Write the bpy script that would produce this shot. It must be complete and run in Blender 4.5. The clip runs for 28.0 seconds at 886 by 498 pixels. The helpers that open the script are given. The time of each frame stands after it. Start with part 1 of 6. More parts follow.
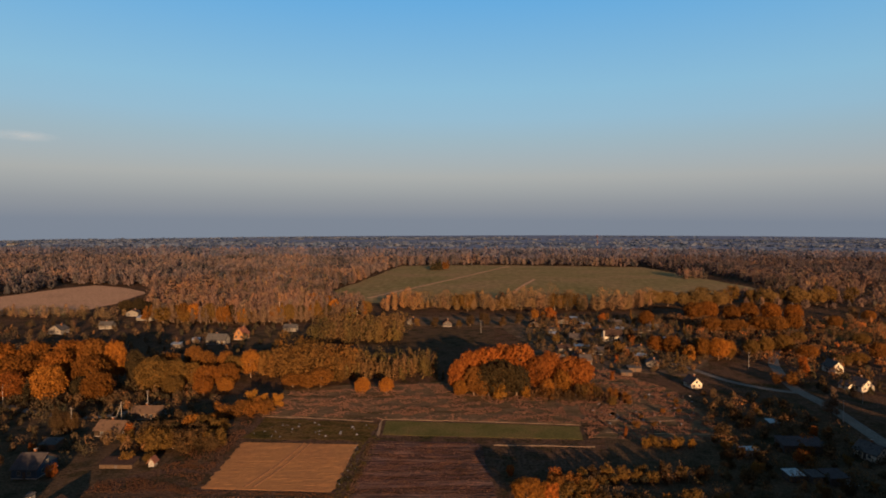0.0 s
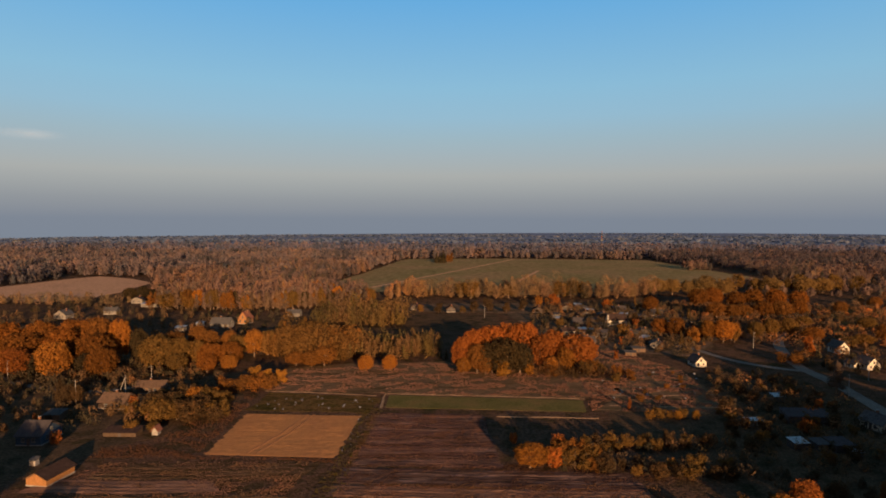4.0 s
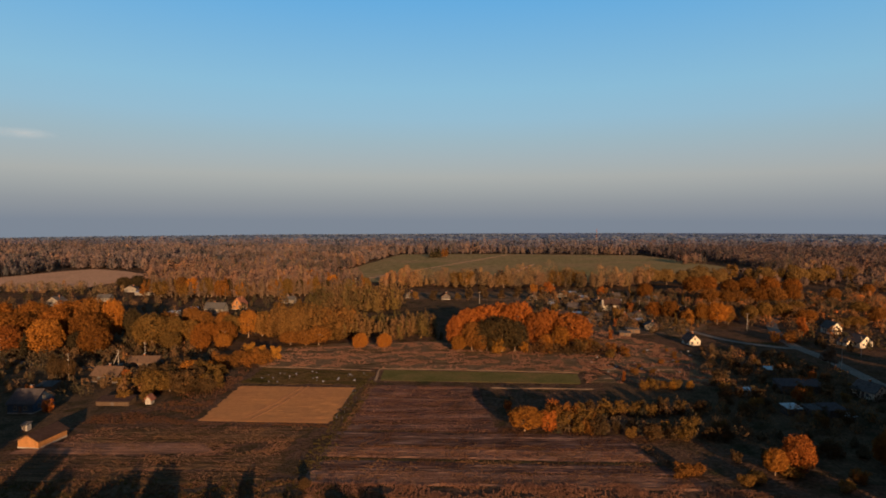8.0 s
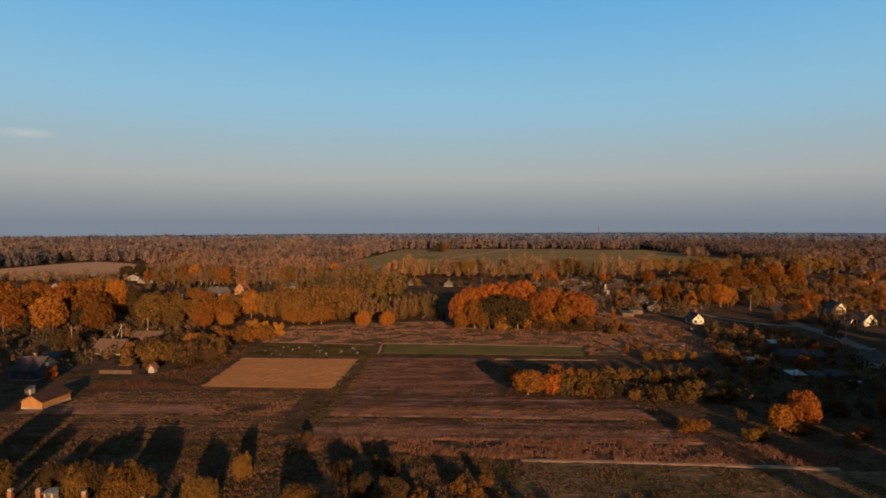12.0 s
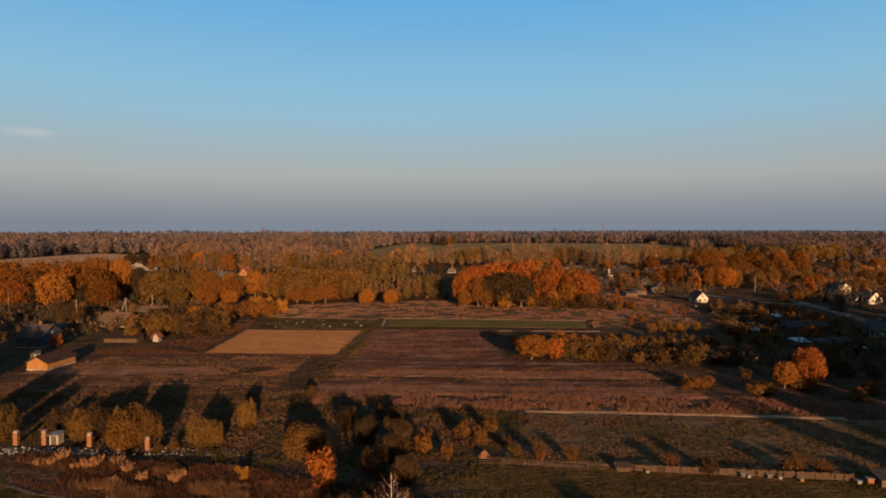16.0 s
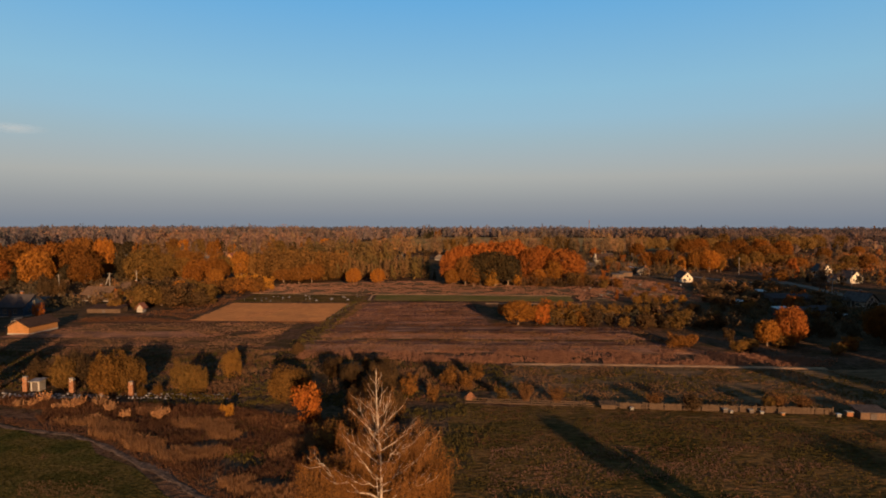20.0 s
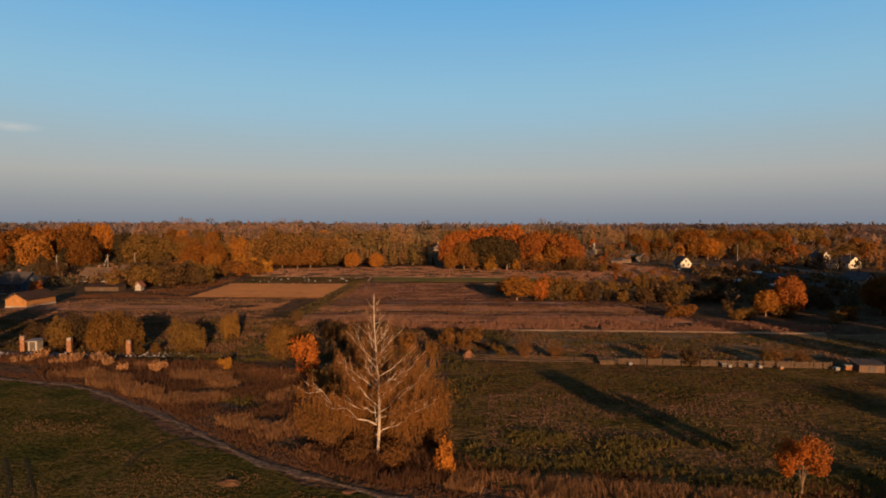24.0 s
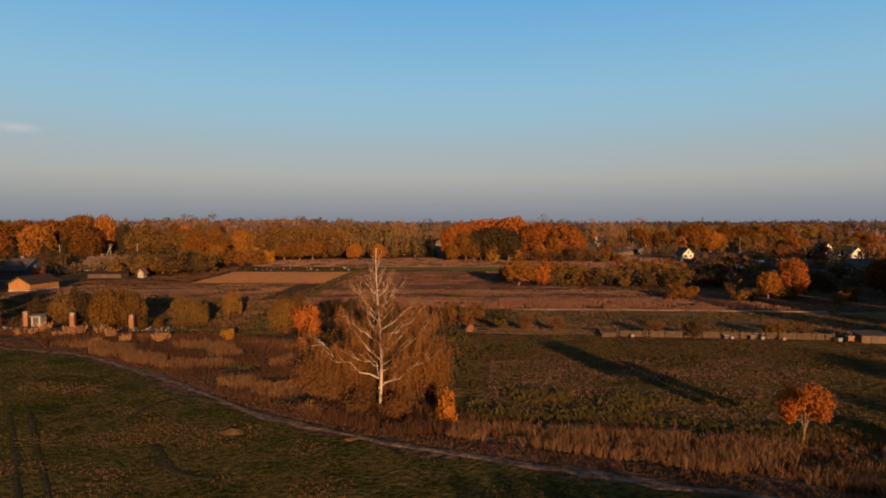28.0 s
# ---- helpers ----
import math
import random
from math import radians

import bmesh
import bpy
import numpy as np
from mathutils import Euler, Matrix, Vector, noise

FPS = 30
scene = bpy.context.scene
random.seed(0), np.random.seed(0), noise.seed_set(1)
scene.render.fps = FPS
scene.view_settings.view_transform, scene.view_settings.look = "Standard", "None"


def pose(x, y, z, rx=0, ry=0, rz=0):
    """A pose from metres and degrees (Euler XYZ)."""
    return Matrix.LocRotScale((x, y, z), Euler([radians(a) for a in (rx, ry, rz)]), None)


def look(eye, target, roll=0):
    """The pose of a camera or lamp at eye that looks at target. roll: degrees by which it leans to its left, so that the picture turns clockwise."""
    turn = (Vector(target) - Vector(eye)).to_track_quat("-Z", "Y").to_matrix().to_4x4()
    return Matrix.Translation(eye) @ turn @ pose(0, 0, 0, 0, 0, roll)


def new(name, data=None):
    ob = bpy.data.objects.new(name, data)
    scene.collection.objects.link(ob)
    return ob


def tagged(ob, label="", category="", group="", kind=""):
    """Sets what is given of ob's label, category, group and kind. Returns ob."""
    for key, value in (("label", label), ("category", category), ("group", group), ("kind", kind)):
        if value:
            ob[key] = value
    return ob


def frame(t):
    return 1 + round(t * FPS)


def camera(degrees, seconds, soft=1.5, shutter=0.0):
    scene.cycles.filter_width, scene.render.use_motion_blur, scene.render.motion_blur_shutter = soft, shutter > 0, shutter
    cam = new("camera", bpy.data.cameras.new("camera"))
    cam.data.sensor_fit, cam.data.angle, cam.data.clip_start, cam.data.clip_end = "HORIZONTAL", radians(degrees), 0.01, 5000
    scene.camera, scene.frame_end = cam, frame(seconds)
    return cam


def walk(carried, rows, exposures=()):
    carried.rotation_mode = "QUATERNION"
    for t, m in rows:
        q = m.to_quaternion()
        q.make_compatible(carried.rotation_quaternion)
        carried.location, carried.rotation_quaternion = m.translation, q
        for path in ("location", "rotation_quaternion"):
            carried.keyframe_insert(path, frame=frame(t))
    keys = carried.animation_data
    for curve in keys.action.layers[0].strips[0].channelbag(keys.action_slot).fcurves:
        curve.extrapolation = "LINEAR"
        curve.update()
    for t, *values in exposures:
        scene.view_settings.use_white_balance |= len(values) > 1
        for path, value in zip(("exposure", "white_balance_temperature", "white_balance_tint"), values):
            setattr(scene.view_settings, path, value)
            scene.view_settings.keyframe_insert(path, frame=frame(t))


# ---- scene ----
cam = camera(73.0, 28.0, soft=1.85)
PATH = [
    (0, (-0.504, 1.139, 71.468), (-0.525, 3.137, 71.372), 0.3),
    (1, (-0.094, 0.964, 69.579), (-0.121, 2.961, 69.479), 0.2),
    (2, (-0.159, 0.932, 67.358), (-0.189, 2.929, 67.258), 0.2),
    (3, (-0.125, 1.035, 64.93), (-0.158, 3.032, 64.831), 0.2),
    (3.5, (-0.112, 1.091, 63.896), (-0.148, 3.088, 63.795), 0.2),
    (5.5, (0.096, 0.882, 58.845), (0.074, 2.88, 58.751), 0.3),
    (6, (0.1, 0.723, 57.87), (0.082, 2.721, 57.774), 0.3),
    (7, (0.252, 0.627, 55.486), (0.235, 2.625, 55.391), 0.2),
    (8, (0.211, 0.594, 53.137), (0.192, 2.592, 53.042), 0.2),
    (9, (0.241, 0.413, 50.804), (0.222, 2.411, 50.712), 0.2),
    (10, (0.244, 0.421, 48.564), (0.222, 2.418, 48.467), 0.2),
    (11, (0.035, 0.331, 46.229), (0.012, 2.329, 46.132), 0.2),
    (12, (0.036, 0.296, 43.703), (0.01, 2.293, 43.611), 0.1),
    (12.5, (-0.012, 0.253, 42.637), (-0.039, 2.251, 42.544), 0.1),
    (14.5, (-0.084, 0.05, 38.112), (-0.119, 2.047, 38.02), 0.1),
    (15, (0.001, -0.024, 37.068), (-0.035, 1.974, 36.975), 0.1),
    (16, (-0.021, -0.114, 34.796), (-0.058, 1.883, 34.703), 0.0),
    (17, (0.063, -0.205, 32.618), (0.024, 1.792, 32.524), -0.0),
    (18, (0.117, -0.288, 30.367), (0.08, 1.709, 30.272), -0.0),
    (18.5, (0.095, -0.352, 29.249), (0.059, 1.646, 29.154), -0.1),
    (19, (0.173, -0.501, 28.211), (0.157, 1.497, 28.117), 0.1),
    (19.5, (0.201, -0.548, 27.237), (0.203, 1.449, 27.144), 0.1),
    (20, (0.219, -0.631, 26.314), (0.223, 1.367, 26.22), 0.1),
    (21, (0.282, -0.736, 24.506), (0.287, 1.262, 24.414), 0.1),
    (22, (0.291, -0.76, 22.98), (0.298, 1.237, 22.886), 0.1),
    (22.5, (0.319, -0.788, 22.236), (0.325, 1.209, 22.141), 0.0),
    (24.5, (0.295, -0.811, 19.539), (0.303, 1.187, 19.444), 0.1),
    (25, (0.334, -0.891, 19.018), (0.34, 1.107, 18.922), 0.0),
    (26, (0.3, -0.974, 17.972), (0.304, 1.024, 17.88), 0.0),
    (27, (0.29, -1.019, 17.085), (0.293, 0.979, 16.992), 0.0),
    (28, (0.319, -1.072, 16.21), (0.32, 0.925, 16.117), 0.0),
]
walk(cam, [(t, look(eye, target, roll)) for t, eye, target, roll in PATH],
     [(0, 1.6, 6150, 8), (12, 1.6, 6120, 6), (28, 1.6, 6380, 9)])

# ---- world and sun ----
SUN_AZ, SUN_EL = radians(15.0), radians(8.8)
sun = new("sun", bpy.data.lights.new("sun", "SUN"))
sun.data.energy, sun.data.angle, sun.data.color = 4.7, radians(0.6), (1.0, 0.60, 0.31)
sun.matrix_world = look((math.sin(SUN_AZ) * 100, -math.cos(SUN_AZ) * 100, 100 * math.tan(SUN_EL)), (0, 0, 0))

world = bpy.data.worlds.new("evening_sky")
scene.world = world
world.use_nodes = True
wn, wl = world.node_tree.nodes, world.node_tree.links
wn.clear()
sky = wn.new("ShaderNodeTexSky")
sky.sky_type, sky.sun_disc = "NISHITA", False
sky.sun_elevation, sky.sun_rotation = SUN_EL, radians(180) - SUN_AZ
geo = wn.new("ShaderNodeTexCoord")
sep = wn.new("ShaderNodeSeparateXYZ")
wl.new(geo.outputs["Generated"], sep.inputs[0])
ramp = wn.new("ShaderNodeValToRGB")
wl.new(sep.outputs["Z"], ramp.inputs[0])
SKY_STOPS = [(0.0, (0.188, 0.214, 0.268)), (0.03, (0.240, 0.252, 0.288)), (0.072, (0.364, 0.352, 0.344)), (0.102, (0.340, 0.378, 0.400)), (0.13, (0.312, 0.405, 0.455)), (0.165, (0.278, 0.438, 0.545)),
             (0.21, (0.245, 0.450, 0.595)), (0.36, (0.110, 0.360, 0.660)), (0.55, (0.165, 0.37, 0.64)), (1.0, (0.150, 0.30, 0.50))]
while len(ramp.color_ramp.elements) < len(SKY_STOPS):
    ramp.color_ramp.elements.new(0.5)
for el, (p, c) in zip(ramp.color_ramp.elements, SKY_STOPS):
    el.position, el.color = p, (*c, 1)
side = wn.new("ShaderNodeMapRange")
wl.new(sep.outputs["Y"], side.inputs["Value"])
side.inputs["From Min"].default_value, side.inputs["From Max"].default_value = 0.15, -0.9
warm = wn.new("ShaderNodeMix")
warm.data_type = "RGBA"
wl.new(side.outputs[0], warm.inputs[0])
wl.new(ramp.outputs[0], warm.inputs[6])
glow = wn.new("ShaderNodeValToRGB")
glow.color_ramp.elements[0].color, glow.color_ramp.elements[1].color = (0.75, 0.42, 0.20, 1), (0.05, 0.10, 0.19, 1)
glow.color_ramp.elements[1].position = 0.6
wl.new(sep.outputs["Z"], glow.inputs[0])
wl.new(glow.outputs[0], warm.inputs[7])
bg_a, bg_b, add, wout = (wn.new(k) for k in ("ShaderNodeBackground", "ShaderNodeBackground", "ShaderNodeAddShader", "ShaderNodeOutputWorld"))
wl.new(sky.outputs[0], bg_a.inputs[0])
wl.new(warm.outputs[2], bg_b.inputs[0])
bg_a.inputs[1].default_value = 0.004
bg_b.inputs[1].default_value = 0.33
wl.new(bg_a.outputs[0], add.inputs[0])
wl.new(bg_b.outputs[0], add.inputs[1])
wl.new(add.outputs[0], wout.inputs[0])

# ---- materials ----
MATS = {}


def node(nt, kind, **inputs):
    n = nt.nodes.new(kind)
    for k, v in inputs.items():
        n.inputs[k.replace("_", " ")].default_value = v
    return n


def ramp_of(nt, fac, colors):
    r = nt.nodes.new("ShaderNodeValToRGB")
    while len(r.color_ramp.elements) < len(colors):
        r.color_ramp.elements.new(0.5)
    for e, (p, c) in zip(r.color_ramp.elements, colors):
        e.position, e.color = p, (*c, 1)
    nt.links.new(fac, r.inputs[0])
    return r.outputs[0]


def mixed(nt, a, b, fac, mode="MIX"):
    m = nt.nodes.new("ShaderNodeMix")
    m.data_type, m.blend_type = "RGBA", mode
    if hasattr(fac, "links"):
        nt.links.new(fac, m.inputs[0])
    else:
        m.inputs[0].default_value = fac
    nt.links.new(a, m.inputs[6])
    nt.links.new(b, m.inputs[7])
    return m.outputs[2]


def noise_of(nt, scale, detail=4, stretch=None, rough=0.6):
    g = nt.nodes.new("ShaderNodeNewGeometry")
    mp = nt.nodes.new("ShaderNodeMapping")
    mp.inputs["Scale"].default_value = stretch or (1, 1, 1)
    nt.links.new(g.outputs["Position"], mp.inputs[0])
    n = node(nt, "ShaderNodeTexNoise", Scale=scale, Detail=detail, Roughness=rough)
    nt.links.new(mp.outputs[0], n.inputs["Vector"])
    return n.outputs["Fac"]


def surface(name, colors, scale=0.5, fine=4.0, rough=0.9, bump=0.6, dist=0.15, stretch=None, metal=0.0, grain=(0.62, 1.3)):
    """Two scales of noise: a colour ramp over the coarse one, grain and relief from the fine one."""
    m = bpy.data.materials.new(name)
    m.use_nodes = True
    nt = m.node_tree
    b = nt.nodes["Principled BSDF"]
    b.inputs["Roughness"].default_value, b.inputs["Metallic"].default_value = rough, metal
    b.inputs["Specular IOR Level"].default_value = 0.0 if rough >= 0.9 else 0.3
    n = len(colors)
    coarse = noise_of(nt, scale, 5, stretch)
    fn = noise_of(nt, fine, 3, stretch)
    col = ramp_of(nt, coarse, [(0.32 + 0.36 * i / max(1, n - 1), c) for i, c in enumerate(colors)])
    grain = ramp_of(nt, fn, [(0.3, (grain[0],) * 3), (0.7, (grain[1],) * 3)])
    nt.links.new(mixed(nt, col, grain, 1.0, "MULTIPLY"), b.inputs["Base Color"])
    if bump:
        bp = node(nt, "ShaderNodeBump", Strength=bump, Distance=dist)
        nt.links.new(fn, bp.inputs["Height"])
        nt.links.new(bp.outputs[0], b.inputs["Normal"])
    MATS[name] = m
    return m


def leaves(name, colors, through_light=0.38):
    """Leaf clumps: each clump its own tone, each tree its own shade."""
    m = bpy.data.materials.new(name)
    m.use_nodes = True
    nt = m.node_tree
    nt.nodes.remove(nt.nodes["Principled BSDF"])
    out = nt.nodes["Material Output"]
    g, oi = nt.nodes.new("ShaderNodeNewGeometry"), nt.nodes.new("ShaderNodeObjectInfo")
    n = len(colors)
    col = ramp_of(nt, g.outputs["Random Per Island"], [(i / max(1, n - 1), c) for i, c in enumerate(colors)])
    shade = ramp_of(nt, oi.outputs["Random"], [(0, (0.84, 0.88, 0.96)), (0.5, (1.2, 1.2, 1.2)), (1, (1.42, 1.3, 1.14))])
    col = mixed(nt, col, shade, 1.0, "MULTIPLY")
    d, t, mx = (nt.nodes.new(k) for k in ("ShaderNodeBsdfDiffuse", "ShaderNodeBsdfTranslucent", "ShaderNodeMixShader"))
    nt.links.new(col, d.inputs[0]), nt.links.new(col, t.inputs[0])
    mx.inputs[0].default_value = through_light
    nt.links.new(d.outputs[0], mx.inputs[1]), nt.links.new(t.outputs[0], mx.inputs[2])
    nt.links.new(mx.outputs[0], out.inputs[0])
    MATS[name] = m
    return m


def wood_forest(name, colors, cell=0.16, through_light=0.38):
    """Crowns of a whole wood: one tone for each tree, shaken a little from clump to clump, and drifts of kinds over the land."""
    m = bpy.data.materials.new(name)
    m.use_nodes = True
    nt = m.node_tree
    nt.nodes.remove(nt.nodes["Principled BSDF"])
    out = nt.nodes["Material Output"]
    g = nt.nodes.new("ShaderNodeNewGeometry")
    mp = nt.nodes.new("ShaderNodeMapping")
    mp.inputs["Scale"].default_value = (1, 1, 0)
    nt.links.new(g.outputs["Position"], mp.inputs[0])
    vo = node(nt, "ShaderNodeTexVoronoi", Scale=cell)
    nt.links.new(mp.outputs[0], vo.inputs["Vector"])
    sp = nt.nodes.new("ShaderNodeSeparateColor")
    nt.links.new(vo.outputs["Color"], sp.inputs[0])
    n = len(colors)
    col = ramp_of(nt, sp.outputs[0], [(i / max(1, n - 1), c) for i, c in enumerate(colors)])
    tone = ramp_of(nt, g.outputs["Random Per Island"], [(0, (1.14, 1.14, 1.14)), (1, (1.36, 1.36, 1.36))])
    drift = ramp_of(nt, noise_of(nt, 0.014, 3), [(0.36, (0.42, 0.50, 0.54)), (0.47, (0.95, 0.97, 1)), (0.54, (1.05, 1.02, 1)), (0.64, (1.4, 1.18, 0.95))])
    col = mixed(nt, mixed(nt, col, tone, 1.0, "MULTIPLY"), drift, 1.0, "MULTIPLY")
    d, t, mx = (nt.nodes.new(k) for k in ("ShaderNodeBsdfDiffuse", "ShaderNodeBsdfTranslucent", "ShaderNodeMixShader"))
    nt.links.new(col, d.inputs[0]), nt.links.new(col, t.inputs[0])
    mx.inputs[0].default_value = through_light
    nt.links.new(d.outputs[0], mx.inputs[1]), nt.links.new(t.outputs[0], mx.inputs[2])
    nt.links.new(mx.outputs[0], out.inputs[0])
    MATS[name] = m
    return m


leaves("oak_orange", [(0.087, 0.031, 0.007), (0.113, 0.041, 0.008), (0.098, 0.035, 0.008), (0.128, 0.051, 0.010), (0.065, 0.026, 0.007)])
leaves("oak_red", [(0.14, 0.042, 0.010), (0.175, 0.053, 0.011), (0.125, 0.037, 0.009), (0.19, 0.066, 0.012)])
leaves("flame_orange", [(0.151, 0.042, 0.008), (0.189, 0.055, 0.009), (0.128, 0.035, 0.008), (0.204, 0.067, 0.011)])
leaves("maple_gold", [(0.166, 0.062, 0.010), (0.198, 0.078, 0.012), (0.138, 0.051, 0.010), (0.118, 0.048, 0.011)])
leaves("birch_ochre", [(0.156, 0.069, 0.011), (0.205, 0.090, 0.012), (0.120, 0.060, 0.012), (0.180, 0.069, 0.010)])
leaves("olive", [(0.076, 0.042, 0.012), (0.103, 0.054, 0.014), (0.059, 0.036, 0.011), (0.121, 0.057, 0.014)])
leaves("russet", [(0.090, 0.037, 0.009), (0.118, 0.046, 0.010), (0.075, 0.034, 0.010), (0.14, 0.056, 0.011)])
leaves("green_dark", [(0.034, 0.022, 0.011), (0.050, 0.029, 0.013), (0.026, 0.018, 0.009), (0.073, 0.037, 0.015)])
# Near-black leaves for evergreens; the oak hollow's shade is put into them too.
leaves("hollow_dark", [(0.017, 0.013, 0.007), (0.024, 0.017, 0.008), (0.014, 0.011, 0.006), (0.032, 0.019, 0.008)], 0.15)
leaves("ochre_dull", [(0.090, 0.055, 0.020), (0.116, 0.067, 0.022), (0.076, 0.049, 0.019), (0.130, 0.069, 0.020)])
leaves("pine_green", [(0.026, 0.021, 0.011), (0.035, 0.027, 0.012), (0.020, 0.019, 0.011), (0.046, 0.030, 0.012)])
leaves("brown_bare", [(0.075, 0.034, 0.010), (0.098, 0.044, 0.012), (0.060, 0.029, 0.009), (0.115, 0.052, 0.013)])
leaves("sallow", [(0.066, 0.034, 0.009), (0.086, 0.042, 0.011), (0.055, 0.030, 0.009), (0.101, 0.046, 0.011)])
leaves("birch_thin", [(0.080, 0.051, 0.034), (0.100, 0.061, 0.038), (0.066, 0.046, 0.032), (0.115, 0.066, 0.036)])
leaves("dry_weed", [(0.090, 0.046, 0.021), (0.117, 0.062, 0.029), (0.069, 0.034, 0.016), (0.138, 0.077, 0.038)], 0.45)
leaves("pale_weed", [(0.242, 0.122, 0.050), (0.304, 0.157, 0.066), (0.182, 0.088, 0.038)], 0.45)
leaves("rust_weed", [(0.056, 0.025, 0.012), (0.075, 0.034, 0.018), (0.044, 0.021, 0.011), (0.089, 0.043, 0.020)], 0.45)
leaves("pink_stalk", [(0.103, 0.052, 0.032), (0.137, 0.068, 0.043), (0.082, 0.042, 0.027)], 0.4)
leaves("hummock", [(0.071, 0.054, 0.014), (0.099, 0.067, 0.019), (0.052, 0.040, 0.011), (0.120, 0.074, 0.024)], 0.45)
leaves("green_weed", [(0.034, 0.027, 0.008), (0.047, 0.034, 0.010), (0.028, 0.023, 0.007), (0.058, 0.039, 0.012)], 0.45)
wood_forest("forest_mixed", [(0.027, 0.026, 0.022), (0.065, 0.048, 0.038), (0.099, 0.060, 0.046), (0.112, 0.065, 0.047), (0.085, 0.058, 0.047), (0.123, 0.069, 0.046), (0.101, 0.064, 0.050), (0.143, 0.083, 0.043), (0.074, 0.058, 0.043)], 0.16, 0.48)
# Greyer, then bluer woods: haze of distance is put into both colours.
wood_forest("forest_haze_near", [(0.036, 0.036, 0.037), (0.063, 0.053, 0.050), (0.090, 0.065, 0.060), (0.103, 0.069, 0.060), (0.081, 0.063, 0.058), (0.114, 0.076, 0.063), (0.094, 0.068, 0.063), (0.132, 0.087, 0.063), (0.072, 0.060, 0.055)], 0.16, 0.48)
wood_forest("forest_haze_far", [(0.046, 0.051, 0.066), (0.073, 0.066, 0.079), (0.097, 0.077, 0.086), (0.081, 0.072, 0.084), (0.062, 0.062, 0.075)], 0.05, 0.5)
wood_forest("forest_dark", [(0.036, 0.031, 0.030), (0.043, 0.035, 0.034), (0.062, 0.044, 0.041), (0.080, 0.055, 0.048), (0.057, 0.043, 0.041), (0.091, 0.058, 0.050)], 0.16, 0.48)
# Horizon woods: blue-grey distance haze is put into the colour.
wood_forest("forest_haze_blue", [(0.066, 0.080, 0.112), (0.074, 0.088, 0.120), (0.070, 0.084, 0.116)], 0.02, 0.5)
wood_forest("stand_ochre", [(0.066, 0.034, 0.011), (0.093, 0.045, 0.012), (0.081, 0.041, 0.012), (0.112, 0.046, 0.011)], 0.25)
wood_forest("stand_brown", [(0.089, 0.059, 0.029), (0.120, 0.070, 0.036), (0.144, 0.073, 0.036), (0.074, 0.055, 0.026), (0.156, 0.084, 0.036)], 0.12)
wood_forest("stand_olive", [(0.050, 0.036, 0.013), (0.071, 0.047, 0.015), (0.094, 0.050, 0.020), (0.059, 0.040, 0.015), (0.108, 0.057, 0.024)], 0.16)
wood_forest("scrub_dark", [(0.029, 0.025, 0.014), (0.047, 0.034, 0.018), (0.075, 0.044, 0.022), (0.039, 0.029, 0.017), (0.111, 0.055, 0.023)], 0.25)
wood_forest("scrub_village", [(0.046, 0.037, 0.021), (0.091, 0.051, 0.025), (0.148, 0.064, 0.023), (0.068, 0.046, 0.023), (0.217, 0.076, 0.020), (0.057, 0.041, 0.025)], 0.2)
wood_forest("scrub_brown", [(0.040, 0.024, 0.012), (0.055, 0.029, 0.012), (0.070, 0.032, 0.012), (0.034, 0.024, 0.012)], 0.3)
surface("ground_dry", [(0.023, 0.019, 0.009), (0.042, 0.024, 0.013), (0.061, 0.033, 0.020), (0.032, 0.021, 0.011), (0.051, 0.029, 0.017)], 0.09, 1.1, bump=1.0, dist=0.5, grain=(0.45, 1.5))
surface("grass_dull", [(0.024, 0.018, 0.006), (0.046, 0.030, 0.009), (0.074, 0.040, 0.015), (0.034, 0.023, 0.008), (0.061, 0.036, 0.013)], 0.11, 1.7, bump=1.0, dist=0.35, stretch=(0.550, 1.000, 0.950), grain=(0.42, 1.5))
surface("grass_green", [(0.016, 0.016, 0.005), (0.026, 0.023, 0.006), (0.047, 0.032, 0.010), (0.021, 0.018, 0.005), (0.036, 0.027, 0.008)], 0.11, 2.2, bump=1.0, dist=0.35, grain=(0.42, 1.6))
# Dark ground: shade among bushes, weeds and houses is put into its colour.
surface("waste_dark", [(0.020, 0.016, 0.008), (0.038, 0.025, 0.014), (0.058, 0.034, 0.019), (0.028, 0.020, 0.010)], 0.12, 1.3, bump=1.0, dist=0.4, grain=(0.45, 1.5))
surface("yard_soil", [(0.052, 0.034, 0.020), (0.092, 0.056, 0.034), (0.044, 0.030, 0.016), (0.120, 0.072, 0.044)], 0.07, 0.9, bump=0.8, dist=0.3, grain=(0.5, 1.4))
surface("fallow_soil", [(0.039, 0.027, 0.013), (0.066, 0.041, 0.021), (0.089, 0.054, 0.029), (0.050, 0.034, 0.016)], 0.16, 1.4, bump=1.0, dist=0.4, stretch=(0.3, 1, 1), grain=(0.5, 1.45))
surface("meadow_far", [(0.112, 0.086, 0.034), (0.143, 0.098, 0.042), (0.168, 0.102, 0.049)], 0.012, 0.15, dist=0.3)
surface("crop_strip", [(0.057, 0.048, 0.014), (0.079, 0.060, 0.019), (0.099, 0.062, 0.022)], 0.1, 1.5)
surface("soil_tan", [(0.190, 0.080, 0.032), (0.221, 0.096, 0.034), (0.201, 0.087, 0.033)], 0.05, 1.5, bump=0.3, dist=0.06, stretch=(1.008, 0.304, 0.990), grain=(0.9, 1.08))
surface("soil_track", [(0.17, 0.074, 0.032), (0.20, 0.088, 0.038)], 0.3, 2.0)
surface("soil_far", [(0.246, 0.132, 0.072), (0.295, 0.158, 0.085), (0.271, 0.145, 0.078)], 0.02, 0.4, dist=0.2)
